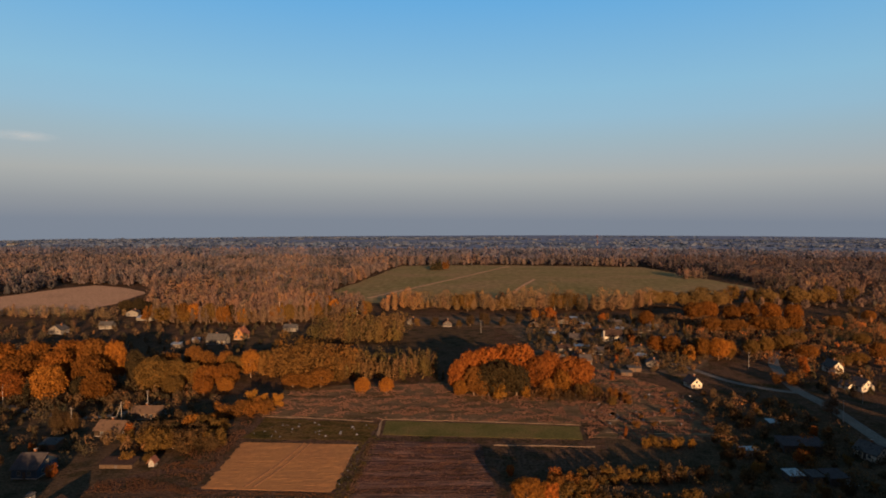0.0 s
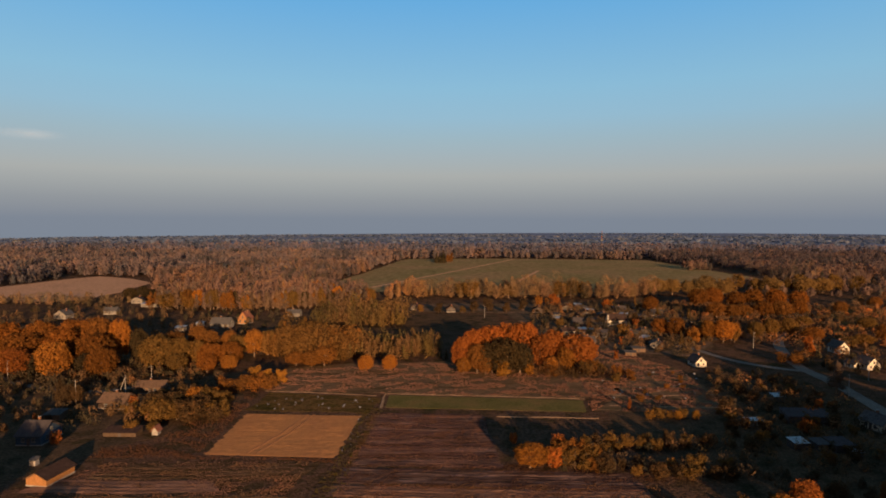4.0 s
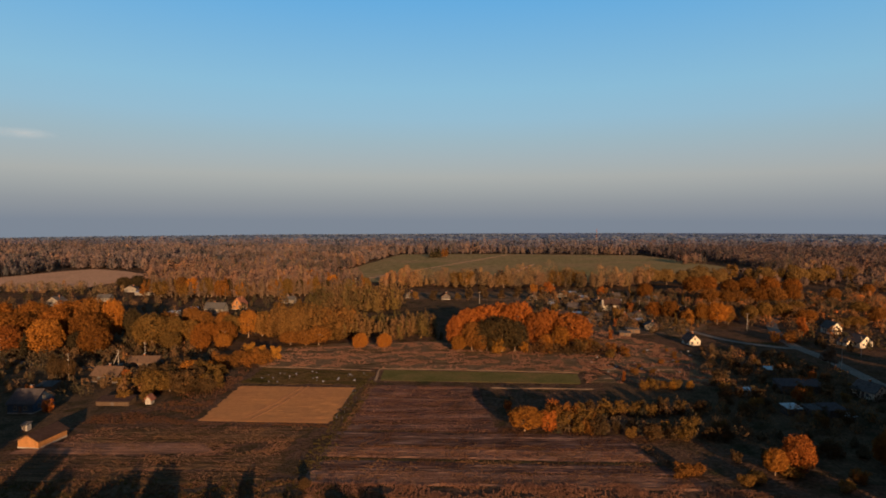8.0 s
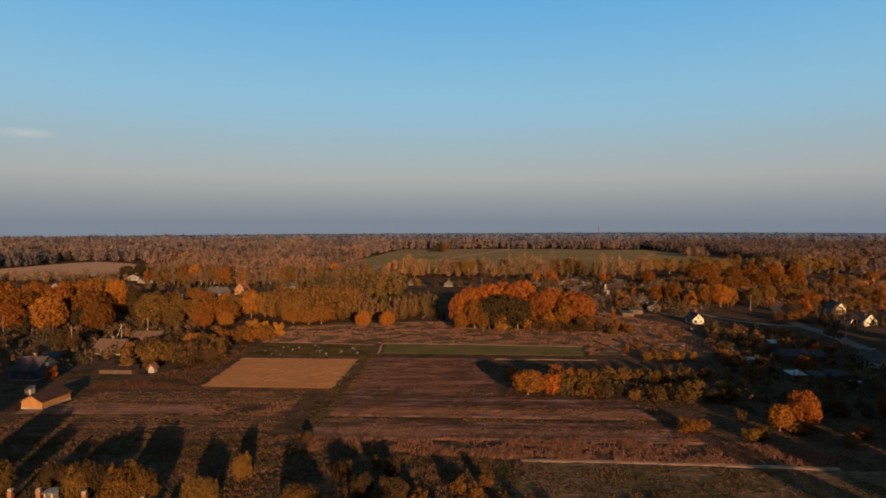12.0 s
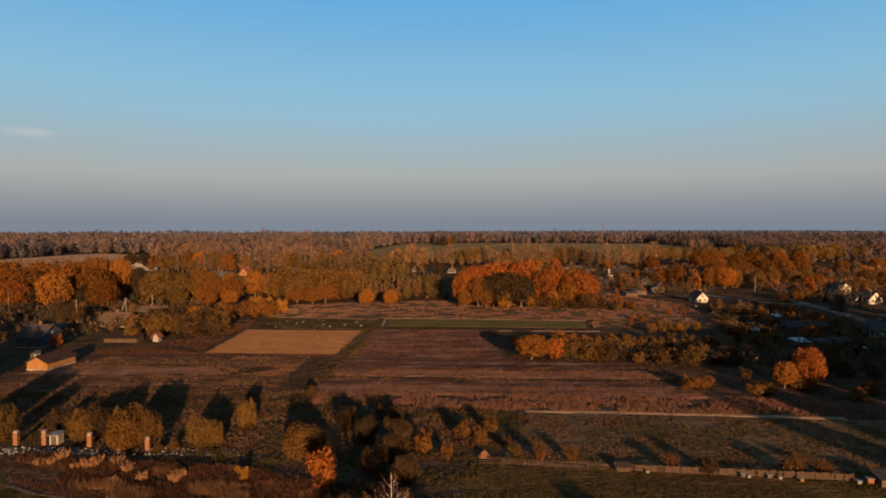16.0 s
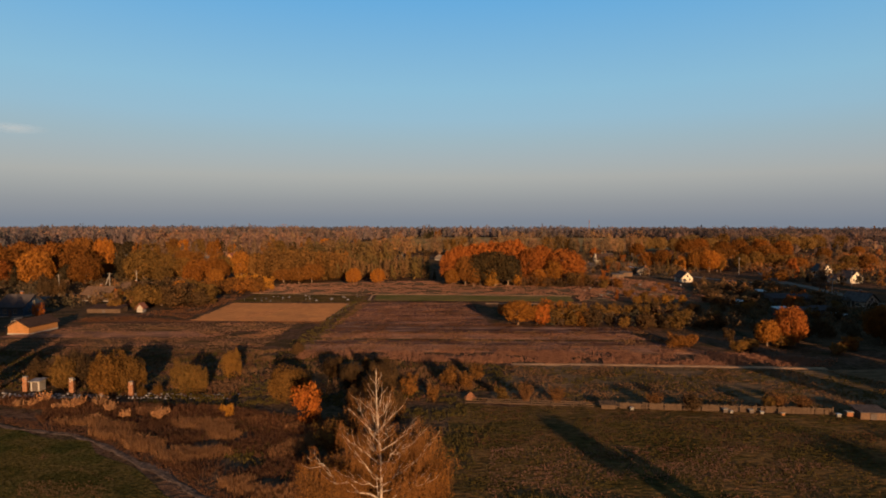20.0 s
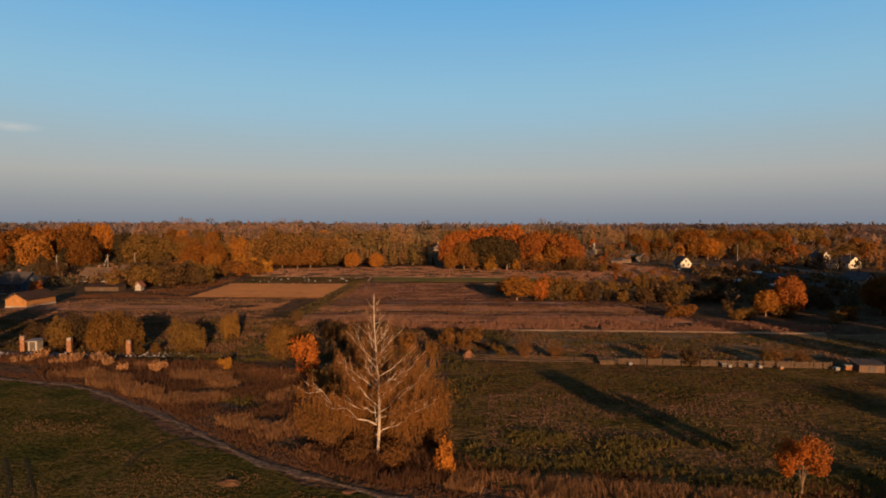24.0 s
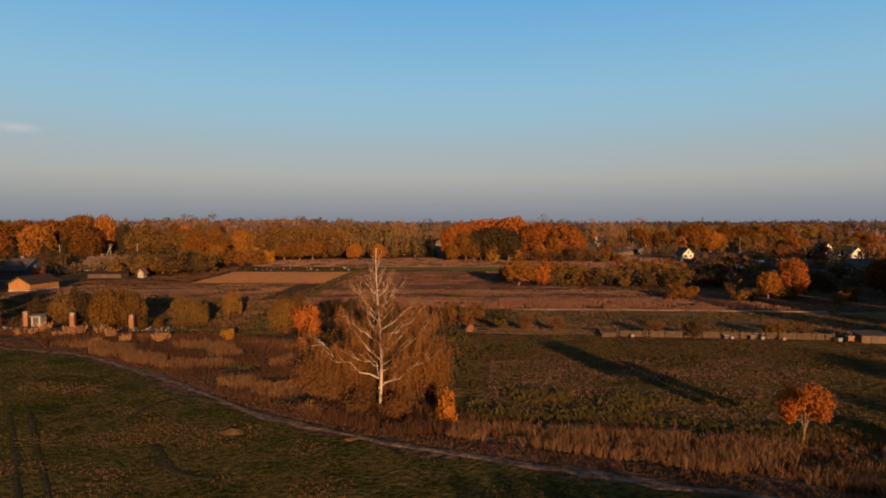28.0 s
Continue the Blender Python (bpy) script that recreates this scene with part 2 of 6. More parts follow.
surface("soil_brown", [(0.019, 0.011, 0.008), (0.064, 0.034, 0.026), (0.033, 0.019, 0.014), (0.098, 0.056, 0.041), (0.047, 0.025, 0.019)], 0.34, 2.8, bump=1.0, dist=0.35, stretch=(0.063, 0.778, 0.919), grain=(0.38, 1.6))
surface("soil_dark", [(0.022, 0.014, 0.008), (0.054, 0.032, 0.018), (0.034, 0.021, 0.011), (0.077, 0.044, 0.023), (0.044, 0.026, 0.014)], 0.34, 2.8, bump=1.0, dist=0.35, stretch=(0.09, 1, 1), grain=(0.38, 1.6))
surface("stubble", [(0.063, 0.033, 0.021), (0.120, 0.063, 0.040), (0.077, 0.040, 0.026)], 0.3, 2.6, bump=0.9, dist=0.3, stretch=(0.058, 0.757, 1.012))
surface("dirt", [(0.027, 0.019, 0.015), (0.082, 0.055, 0.039), (0.039, 0.027, 0.021), (0.105, 0.070, 0.048)], 0.45, 2.6, bump=0.8, dist=0.2, grain=(0.55, 1.35))
surface("path_pale", [(0.136, 0.081, 0.043), (0.204, 0.123, 0.068), (0.102, 0.060, 0.031)], 0.5, 3.0, stretch=(0.3, 1, 1))
surface("asphalt", [(0.086, 0.068, 0.054), (0.121, 0.096, 0.074)], 0.1, 2.0, bump=0.1)
surface("bark", [(0.10, 0.065, 0.040), (0.15, 0.10, 0.065)], 2.0, 9.0)
surface("bark_birch", [(0.23, 0.175, 0.13), (0.30, 0.235, 0.18), (0.10, 0.075, 0.056)], 2.5, 7.0, stretch=(1, 1, 2.5))
surface("twig", [(0.050, 0.024, 0.010), (0.075, 0.036, 0.015)], 2.0, 8.0)
surface("twig_birch", [(0.080, 0.034, 0.011), (0.110, 0.048, 0.016)], 2.0, 8.0)
surface("timber_fence", [(0.041, 0.027, 0.017), (0.063, 0.041, 0.027), (0.030, 0.020, 0.014)], 1.2, 12.0, stretch=(4, 4, 0.5))
surface("limewash", [(0.312, 0.262, 0.197), (0.377, 0.320, 0.246)], 0.7, 6.0, bump=0.1)
surface("plaster_yellow", [(0.60, 0.38, 0.16), (0.68, 0.44, 0.20)], 0.7, 6.0, bump=0.1)
surface("plaster_grey", [(0.104, 0.088, 0.072), (0.136, 0.116, 0.096)], 0.7, 6.0, bump=0.1)
surface("timber_grey", [(0.060, 0.037, 0.024), (0.093, 0.058, 0.037), (0.043, 0.027, 0.019)], 1.2, 12.0, stretch=(4, 4, 0.5))
surface("timber_tan", [(0.165, 0.076, 0.027), (0.205, 0.096, 0.036)], 1.2, 10.0, stretch=(2.112, 2.112, 0.280))
surface("timber_dark", [(0.045, 0.036, 0.032), (0.065, 0.052, 0.045)], 1.2, 10.0)
surface("roof_slate", [(0.038, 0.033, 0.032), (0.056, 0.050, 0.046), (0.028, 0.026, 0.024)], 0.8, 6.0)
surface("roof_brown", [(0.025, 0.015, 0.012), (0.037, 0.023, 0.018)], 0.8, 6.0)
surface("roof_thatch", [(0.054, 0.033, 0.022), (0.083, 0.050, 0.032), (0.043, 0.027, 0.019)], 0.8, 6.0)
surface("roof_red", [(0.11, 0.045, 0.028), (0.15, 0.06, 0.036)], 0.8, 6.0)
surface("roof_dark", [(0.033, 0.027, 0.026), (0.049, 0.040, 0.038)], 0.8, 6.0)
surface("metal_sheet", [(0.135, 0.134, 0.126), (0.171, 0.167, 0.156), (0.099, 0.096, 0.089)], 0.6, 3.0, rough=0.5, bump=0.05, metal=0.3)
surface("brick_red", [(0.120, 0.053, 0.025), (0.152, 0.066, 0.032), (0.096, 0.040, 0.020)], 1.5, 8.0)
surface("rubble", [(0.078, 0.072, 0.071), (0.146, 0.133, 0.134), (0.056, 0.050, 0.051)], 1.0, 6.0)
surface("white_paint", [(0.108, 0.097, 0.081), (0.144, 0.131, 0.112)], 0.8, 6.0, bump=0.05)
surface("mud", [(0.020, 0.016, 0.008), (0.032, 0.024, 0.012)], 0.6, 3.0, bump=0.6, dist=0.1)
# Far fields with the haze of distance painted into their tones.
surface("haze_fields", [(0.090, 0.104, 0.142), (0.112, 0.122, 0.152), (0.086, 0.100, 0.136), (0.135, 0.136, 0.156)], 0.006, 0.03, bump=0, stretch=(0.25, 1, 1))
surface("concrete", [(0.15, 0.13, 0.11), (0.20, 0.175, 0.15)], 1.0, 7.0)
surface("blue_paint", [(0.027, 0.039, 0.054), (0.036, 0.051, 0.072)], 0.8, 6.0)
surface("dung_heap", [(0.075, 0.038, 0.017), (0.105, 0.053, 0.025)], 1.0, 5.0)
glass = bpy.data.materials.new("window_glass")
glass.use_nodes = True
gb = glass.node_tree.nodes["Principled BSDF"]
gb.inputs["Base Color"].default_value, gb.inputs["Roughness"].default_value = (0.02, 0.024, 0.03, 1), 0.06
MATS["window_glass"] = glass
cloud_mat = bpy.data.materials.new("cloud_vapour")
cloud_mat.use_nodes = True
cn = cloud_mat.node_tree
cb = cn.nodes["Principled BSDF"]
cb.inputs["Base Color"].default_value = (0.85, 0.8, 0.78, 1)
cb.inputs["Roughness"].default_value = 1.0
tc = cn.nodes.new("ShaderNodeTexCoord")
gr = cn.nodes.new("ShaderNodeTexGradient")
gr.gradient_type = "SPHERICAL"
cn.links.new(tc.outputs["Object"], gr.inputs[0])
cmul = cn.nodes.new("ShaderNodeMath")
cmul.operation = "MULTIPLY"
cn.links.new(gr.outputs["Fac"], cmul.inputs[0])
cn.links.new(noise_of(cn, 0.02, 4, (0.3, 1, 1.6)), cmul.inputs[1])
cthin = cn.nodes.new("ShaderNodeMath")
cthin.operation = "MULTIPLY"
cthin.inputs[1].default_value = 0.075
cn.links.new(cmul.outputs[0], cthin.inputs[0])
cn.links.new(cthin.outputs[0], cb.inputs["Alpha"])
MATS["cloud_vapour"] = cloud_mat


# ---- mesh helpers ----
def mesh_of(name, verts, faces, material):
    me = bpy.data.meshes.new(name)
    me.from_pydata(verts, [], faces)
    me.materials.append(MATS[material])
    return me


def arrays(name, verts, quads, material):
    """A mesh from numpy arrays: n x 3 places and m x k corners."""
    me = bpy.data.meshes.new(name)
    k = quads.shape[1]
    me.vertices.add(len(verts))
    me.vertices.foreach_set("co", np.ascontiguousarray(verts, np.float32).ravel())
    me.loops.add(quads.size)
    me.loops.foreach_set("vertex_index", np.ascontiguousarray(quads, np.int32).ravel())
    me.polygons.add(len(quads))
    me.polygons.foreach_set("loop_start", np.arange(0, quads.size, k, dtype=np.int32))
    me.update(calc_edges=True)
    me.materials.append(MATS[material])
    return me


def child(name, me, parent, label=""):
    ob = new(name, me)
    ob.parent = parent
    return tagged(ob, label)


def part(name, bm, material, parent, label=""):
    me = bpy.data.meshes.new(name)
    bm.to_mesh(me)
    bm.free()
    me.materials.append(MATS[material])
    return child(name, me, parent, label)


def root(name, x, y, z=0.0, rz=0.0):
    ob = new(name)
    ob.empty_display_size = 0.3
    ob.matrix_basis = pose(x, y, z, 0, 0, rz)
    return ob


def box(bm, x0, x1, y0, y1, z0, z1, bevel=0.0):
    made = bmesh.ops.create_cube(bm, size=1, matrix=Matrix.LocRotScale(((x0 + x1) / 2, (y0 + y1) / 2, (z0 + z1) / 2), None, (x1 - x0, y1 - y0, z1 - z0)))
    if bevel:
        bmesh.ops.bevel(bm, geom=list({e for v in made["verts"] for e in v.link_edges}), offset=bevel, segments=1, affect="EDGES")
    return bm


def boxed(*a, bevel=0.0):
    return box(bmesh.new(), *a, bevel=bevel)


def tube(verts, faces, pts, radii, n=6):
    """Adds a tapered tube along pts to the lists."""
    base = len(verts)
    for i, p in enumerate(pts):
        d = (pts[min(i + 1, len(pts) - 1)] - pts[max(i - 1, 0)]).normalized()
        a = d.orthogonal().normalized()
        b = d.cross(a)
        for k in range(n):
            w = 2 * math.pi * k / n
            verts.append(p + (a * math.cos(w) + b * math.sin(w)) * radii[i])
    for i in range(len(pts) - 1):
        for k in range(n):
            q = base + i * n
            faces.append((q + k, q + (k + 1) % n, q + n + (k + 1) % n, q + n + k))


def clumps(places, outward, sizes, rng, loose=0.7):
    """Leaf clumps: small bent four-corner faces at the places, facing roughly outward."""
    n = len(places)
    nrm = outward + rng.normal(0, loose, (n, 3))
    nrm /= np.linalg.norm(nrm, axis=1)[:, None] + 1e-9
    ref = rng.normal(0, 1, (n, 3))
    a = np.cross(nrm, ref)
    a /= np.linalg.norm(a, axis=1)[:, None] + 1e-9
    b = np.cross(nrm, a)
    s = np.asarray(sizes)[:, None] * 0.5
    j = lambda: s * rng.uniform(0.65, 1.35, (n, 1))
    v = np.stack([places + a * j(), places + b * j() + nrm * s * 0.3, places - a * j(), places - b * j() + nrm * s * 0.3], 1)
    return v.reshape(-1, 3), np.arange(4 * n).reshape(n, 4)


def lobes_points(lobes, count, rng, shell=0.55):
    """Places in the outer part of a set of ellipsoids (x, y, z, rx, ry, rz), shares by their surface, with ways outward."""
    L = np.array(lobes, float)
    area = (L[:, 3] * L[:, 4] + L[:, 3] * L[:, 5] + L[:, 4] * L[:, 5])
    pick = rng.choice(len(L), count, p=area / area.sum())
    u = rng.normal(0, 1, (count, 3))
    u /= np.linalg.norm(u, axis=1)[:, None]
    r = 1 - shell * rng.random(count) ** 1.6
    wob = 1 + 0.18 * np.sin(u[:, 0] * 5 + pick * 2.1) * np.cos(u[:, 2] * 4 + pick)
    p = L[pick, :3] + u * L[pick, 3:] * (r * wob)[:, None]
    return p, u


# ---- ground and fields ----
def ground_z(x, y):
    """The land is level as far as the woods, then sinks so that its edge meets the haze line, more in the west."""
    r = math.hypot(x, y)
    return -max(0.0, r - 1400) / 3450 * (52 - 24 * max(-1.0, min(1.0, x / 2600)))


def ground_sheet():
    rings = [0, 15, 30, 45, 60, 80, 100, 130, 160, 200, 250, 320, 420, 560, 760, 1000, 1330, 1700, 2150, 2600, 3150, 3700, 4300, 4850]
    n = 96
    verts, faces = [(0, 0, 0)], []
    for r in rings[1:]:
        for k in range(n):
            a = 2 * math.pi * k / n
            x, y = r * math.cos(a), r * math.sin(a)
            verts.append((x, y, ground_z(x, y)))
    for k in range(n):
        faces.append((0, 1 + k, 1 + (k + 1) % n))
    for i in range(len(rings) - 2):
        for k in range(n):
            q = 1 + i * n
            faces.append((q + k, q + n + k, q + n + (k + 1) % n, q + (k + 1) % n))
    me = mesh_of("ground", verts, faces, "ground_dry")
    # outer rings take the colour that has haze painted in
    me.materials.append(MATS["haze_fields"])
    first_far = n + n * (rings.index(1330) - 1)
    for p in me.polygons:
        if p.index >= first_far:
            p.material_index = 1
    return tagged(new("ground", me), "dry autumn grassland that turns to pale far fields, haze in their colour", "ground", kind="structure")


def outline(pts, step, wobble, seed):
    """A closed outline with uneven edges."""
    out = []
    for (x0, y0), (x1, y1) in zip(pts, pts[1:] + pts[:1]):
        n = max(1, int(math.hypot(x1 - x0, y1 - y0) / step))
        for i in range(n):
            f = i / n
            x, y = x0 + (x1 - x0) * f, y0 + (y1 - y0) * f
            q = noise.noise_vector(Vector((x * 0.23 + seed, y * 0.23, seed * 1.7)))
            out.append((x + q.x * wobble, y + q.y * wobble))
    return out


def patch(name, pts, z, material, label, category="field", step=2.5, wobble=1.6, seed=1.0):
    bm = bmesh.new()
    vs = [bm.verts.new((x, y, z)) for x, y in outline(pts, step, wobble, seed)]
    low = [bm.verts.new((v.co.x, v.co.y, -0.05)) for v in vs]
    for i in range(len(vs)):
        k = (i + 1) % len(vs)
        bm.faces.new((vs[i], low[i], low[k], vs[k]))
    e = [bm.edges.get((vs[i], vs[(i + 1) % len(vs)])) for i in range(len(vs))]
    bmesh.ops.triangle_fill(bm, edges=e, use_beauty=True, use_dissolve=False)
    bmesh.ops.recalc_face_normals(bm, faces=bm.faces)
    me = bpy.data.meshes.new(name)
    bm.to_mesh(me)
    bm.free()
    me.materials.append(MATS[material])
    return tagged(new(name, me), label, category, kind="structure")


def strip(name, pts, width, z, material, label, category, step=2.5, wobble=0.25, kind="structure", seed=3.0):
    """A ribbon of ground along a smooth line."""
    P = [Vector((*p, 0)) for p in pts]
    line = []
    for i in range(len(P) - 1):
        a, b, c, d = P[max(i - 1, 0)], P[i], P[i + 1], P[min(i + 2, len(P) - 1)]
        n = max(2, int((c - b).length / step))
        for k in range(n):
            t = k / n
            line.append(0.5 * ((2 * b) + (c - a) * t + (2 * a - 5 * b + 4 * c - d) * t * t + (3 * b - a - 3 * c + d) * t ** 3))
    line.append(P[-1])
    verts, faces = [], []
    for i, p in enumerate(line):
        d = (line[min(i + 1, len(line) - 1)] - line[max(i - 1, 0)]).normalized()
        s = Vector((-d.y, d.x, 0))
        w = width * 0.5
        qa = noise.noise(Vector((p.x * 0.4, p.y * 0.4, seed))) * wobble
        qb = noise.noise(Vector((p.x * 0.4, p.y * 0.4, seed + 9))) * wobble
        for off, h in ((-w - 0.3 + qa, -0.05), (-w + qa, z), (0, z + 0.02), (w + qb, z), (w + 0.3 + qb, -0.05)):
            verts.append((p.x + s.x * off, p.y + s.y * off, h))
    for i in range(len(line) - 1):
        for k in range(4):
            q = i * 5 + k
            faces.append((q, q + 5, q + 6, q + 1))
    return tagged(new(name, mesh_of(name, verts, faces, material)), label, category, kind=kind)


def furrows(name, x0, x1, y0, y1, slope, pitch, height, material, label, seed=0.0, left=0.0, right=0.0):
    """Ploughed land: real ridges along x, rising by slope along x, their ends shifted by left and right over the depth."""
    rows, cols = int((y1 - y0) / pitch * 2) + 1, max(3, int((x1 - x0) / 1.3))
    verts, faces = [], []
    for r in range(rows):
        f = r / (rows - 1)
        xa, xb = x0 + left * f, x1 + right * f
        for c in range(cols):
            x = xa + (xb - xa) * c / (cols - 1)
            if c in (0, cols - 1):
                x += noise.noise(Vector((r * 0.21, c, seed))) * 1.6
            y = y0 + (y1 - y0) * f + slope * (x - x0) + noise.noise(Vector((x * 0.06, r * 0.05, seed))) * 0.7
            q = noise.noise(Vector((x * 0.8, r * 1.3, seed + 4))) + 0.6 * noise.noise(Vector((x * 0.05, r * 0.6, seed + 8)))
            z = 0.05 + max(0.0, height * ((0.55 + 0.9 * q) if r % 2 else 0.35 * q))
            if r in (0, rows - 1) or c in (0, cols - 1):
                z = -0.03
            verts.append((x, y, z))
    for r in range(rows - 1):
        for c in range(cols - 1):
            q = r * cols + c
            faces.append((q, q + 1, q + cols + 1, q + cols))
    return tagged(new(name, mesh_of(name, verts, faces, material)), label, "field", kind="structure")


ground_sheet()
patch("meadow_west", [(-62, 80), (-53, 72.5), (-43, 69.5), (-28, 58.5), (-18, 49.5), (-10, 44.2), (-1, 39.8), (8, 36.3), (15, 33.8), (24, 31), (30, 10), (0, -20), (-70, -20), (-110, 40)],
      0.03, "grass_green", "short green meadow with brown tufts and wheel ruts", "meadow", seed=2)
patch("meadow_fence", [(2, 44), (10, 41.5), (24, 38), (40, 33), (80, 60), (80, 78), (57, 79), (28, 82.5), (3, 84.5), (-1, 66)], 0.03, "grass_dull", "dull green pasture with dry tufts in front of a fence", "meadow", seed=4)
patch("bank_ground", [(-64, 86), (-52, 77.5), (-42, 73.5), (-28, 62.6), (-18, 53.6), (-9, 48), (0, 44), (3, 50), (2, 66), (4, 84), (-30, 85), (-60, 88)], 0.028, "waste_dark", "dark weedy waste ground beside the track", "ground", seed=19)
# dark patch that carries the bushes' shade in its colour
patch("farmyard", [(-84, 89), (-30, 85.5), (2, 85.5), (8, 92), (12, 107), (-29, 117), (-98, 117)], 0.032, "waste_dark", "overgrown waste ground of an old farmyard, bush shade in its dark colour", "ground", seed=18)
patch("meadow_back", [(6, 85.5), (28, 83.5), (57, 80), (85, 79), (120, 104), (68, 104.5), (14, 107.5)], 0.035, "fallow_soil", "brown-green dry pasture behind a fence", "meadow", seed=5)
furrows("soil_plot", -66.2, -30.5, 155.9, 189.6, -0.04, 0.9, 0.09, "soil_tan", "bare tan tilled field with faint wheel tracks", 11.0, -0.6, 1.7)
patch("garden_plot", [(-68, 193), (-26.5, 190.5), (-25.5, 208), (-66, 213)], 0.05, "grass_dull", "dark green garden strip with pale heaps", "garden", seed=7)
patch("crop_plot", [(-22.3, 197), (43.5, 194.2), (45, 206.8), (-22.8, 211)], 0.06, "crop_strip", "narrow strip of green winter crop", "field", step=4, wobble=0.4, seed=8)
strip("grass_bank", [(-24, 196), (-24.2, 208), (-24.3, 211.6), (-23.4, 212.4), (-18, 212.3), (-10, 212), (20, 210.4), (46, 208.3)], 0.5, 0.09, "path_pale", "pale dry grass edge round a crop strip", "path", wobble=0.6)
strip("dry_edge", [(-68, 214.6), (-46, 212.8), (-27, 210)], 0.5, 0.09, "path_pale", "pale dry grass edge along a garden", "path", wobble=0.6)
strip("dry_edge", [(53, 201), (75, 200.4), (93, 200)], 0.5, 0.09, "path_pale", "pale dry grass edge on waste ground", "path", wobble=0.6)
strip("dry_edge", [(50, 214), (66, 213), (84, 214)], 0.5, 0.09, "path_pale", "pale dry grass edge on waste ground", "path", wobble=0.6)
strip("dry_edge", [(14, 189), (30, 188.6), (46, 188)], 0.5, 0.09, "path_pale", "pale dry grass edge along the crop", "path", wobble=0.6)
strip("farm_track", [(-31, 112), (-30, 135), (-28.4, 155), (-27, 172), (-25.5, 195)], 2.4, 0.06, "ground_dry", "overgrown grass track between fields", "path", wobble=0.9)
furrows("furrow_field", -26, 13, 150, 192, -0.03, 1.7, 0.16, "soil_brown", "ploughed reddish brown field with long furrows", 1.0, 0.5, -3)
furrows("furrow_field_near", -29, 46, 139.6, 149.4, -0.03, 1.5, 0.18, "soil_brown", "ploughed brown field with long furrows", 2.0, 1.5, -2)
furrows("ridge_strip", -29, 47, 132.6, 139.4, -0.03, 1.4, 0.24, "stubble", "pale ridged strip between ploughed beds", 6.0, 0.5, -1)
strip("furrow_line", [(-28, 131.8), (0, 131.1), (28, 130.2), (47, 129.7)], 0.9, 0.055, "mud", "dark open furrow between two beds", "field", wobble=0.4)
furrows("furrow_field_low", -29, 50, 125.8, 130.9, -0.03, 1.4, 0.18, "soil_brown", "ploughed brown bed with long furrows", 7.0, 0.5, -2)
furrows("stubble_strip", -30, 54, 119, 125.6, -0.03, 1.3, 0.2, "stubble", "pale stubble strip with dry stalks in rows", 3.0, 0.5, -2)
furrows("furrow_field_west", -90, -36, 140, 150, 0.03, 1.9, 0.2, "soil_dark", "dark brown ploughed garden beds in long rows", 4.0, 4, 2)
furrows("ridge_west", -100, -52, 132.5, 139.6, 0.03, 1.6, 0.22, "stubble", "pale ridged bed among brown rows", 8.0, 3, -6)
furrows("furrow_field_west_low", -98, -36, 124, 132, 0.02, 1.8, 0.18, "soil_dark", "brown ploughed bed in long rows", 9.0, 1, 1)
furrows("stubble_west", -99, -37, 117, 123.5, 0.02, 1.6, 0.16, "soil_dark", "brown weedy bed among brown rows", 5.0, 2, 1)
strip("straw_path", [(13, 108.2), (30, 107.9), (50, 106.6), (69, 105.2)], 1.1, 0.10, "path_pale", "narrow pale straw-covered path", "path", wobble=0.3)
strip("dirt_track", [(-60, 76.5), (-52.5, 73.6), (-42.8, 70.4), (-27.7, 59.6), (-17.6, 50.6), (-9.6, 45.2), (-0.6, 40.8), (8.3, 37.3), (14.7, 34.8), (24, 31.5), (40, 25)],
      0.55, 0.06, "dirt", "narrow bare dirt track across a meadow", "path", step=0.9, wobble=0.8)
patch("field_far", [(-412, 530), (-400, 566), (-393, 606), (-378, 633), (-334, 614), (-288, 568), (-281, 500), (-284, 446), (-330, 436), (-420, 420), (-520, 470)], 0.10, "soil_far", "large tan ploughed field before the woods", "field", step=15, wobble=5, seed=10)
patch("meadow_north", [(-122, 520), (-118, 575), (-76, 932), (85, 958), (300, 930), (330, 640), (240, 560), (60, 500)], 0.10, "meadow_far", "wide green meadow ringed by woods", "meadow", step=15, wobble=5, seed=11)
patch("clearing_east", [(480, 640), (560, 850), (700, 820), (680, 600)], 0.10, "meadow_far", "green clearing beside the woods", "meadow", step=15, wobble=6, seed=12)
patch("field_east", [(232, 352), (300, 362), (360, 430), (262, 436)], 0.06, "grass_dull", "dull green field among village trees", "field", step=8, wobble=2, seed=17)
strip("meadow_track", [(-75, 544), (0, 716), (81, 909), (95, 935)], 3.6, 0.16, "soil_far", "pale track over a far meadow", "path", step=20)
strip("meadow_track_short", [(62, 590), (80, 655), (103, 728)], 3.6, 0.16, "soil_far", "pale track over a far meadow", "path", step=20)
strip("lane", [(112, 300), (116.4, 293.5), (125.3, 267.9), (139.9, 253.2), (150, 250)], 3.2, 0.06, "asphalt", "narrow grey village lane", "road", step=4, wobble=0.3)
strip("road", [(230, 400), (173.5, 320), (155, 280), (148.1, 255.1), (146.9, 230.4), (141, 195), (133, 160), (120, 110)], 4.6, 0.08, "asphalt", "grey village road with worn edges", "road", step=4, wobble=0.3)
strip("lane_west", [(-230, 270), (-170, 225), (-128, 212), (-112, 232)], 3.2, 0.06, "asphalt", "grey village lane under trees", "road", step=4)
# dark patch painted where the oaks' shade lies
patch("yard_dark", [(-120, 330), (-20, 330), (25, 345), (30, 395), (-60, 400), (-130, 380)], 0.05, "waste_dark", "village gardens and grass, shade put into their dark colour", "garden", seed=13)
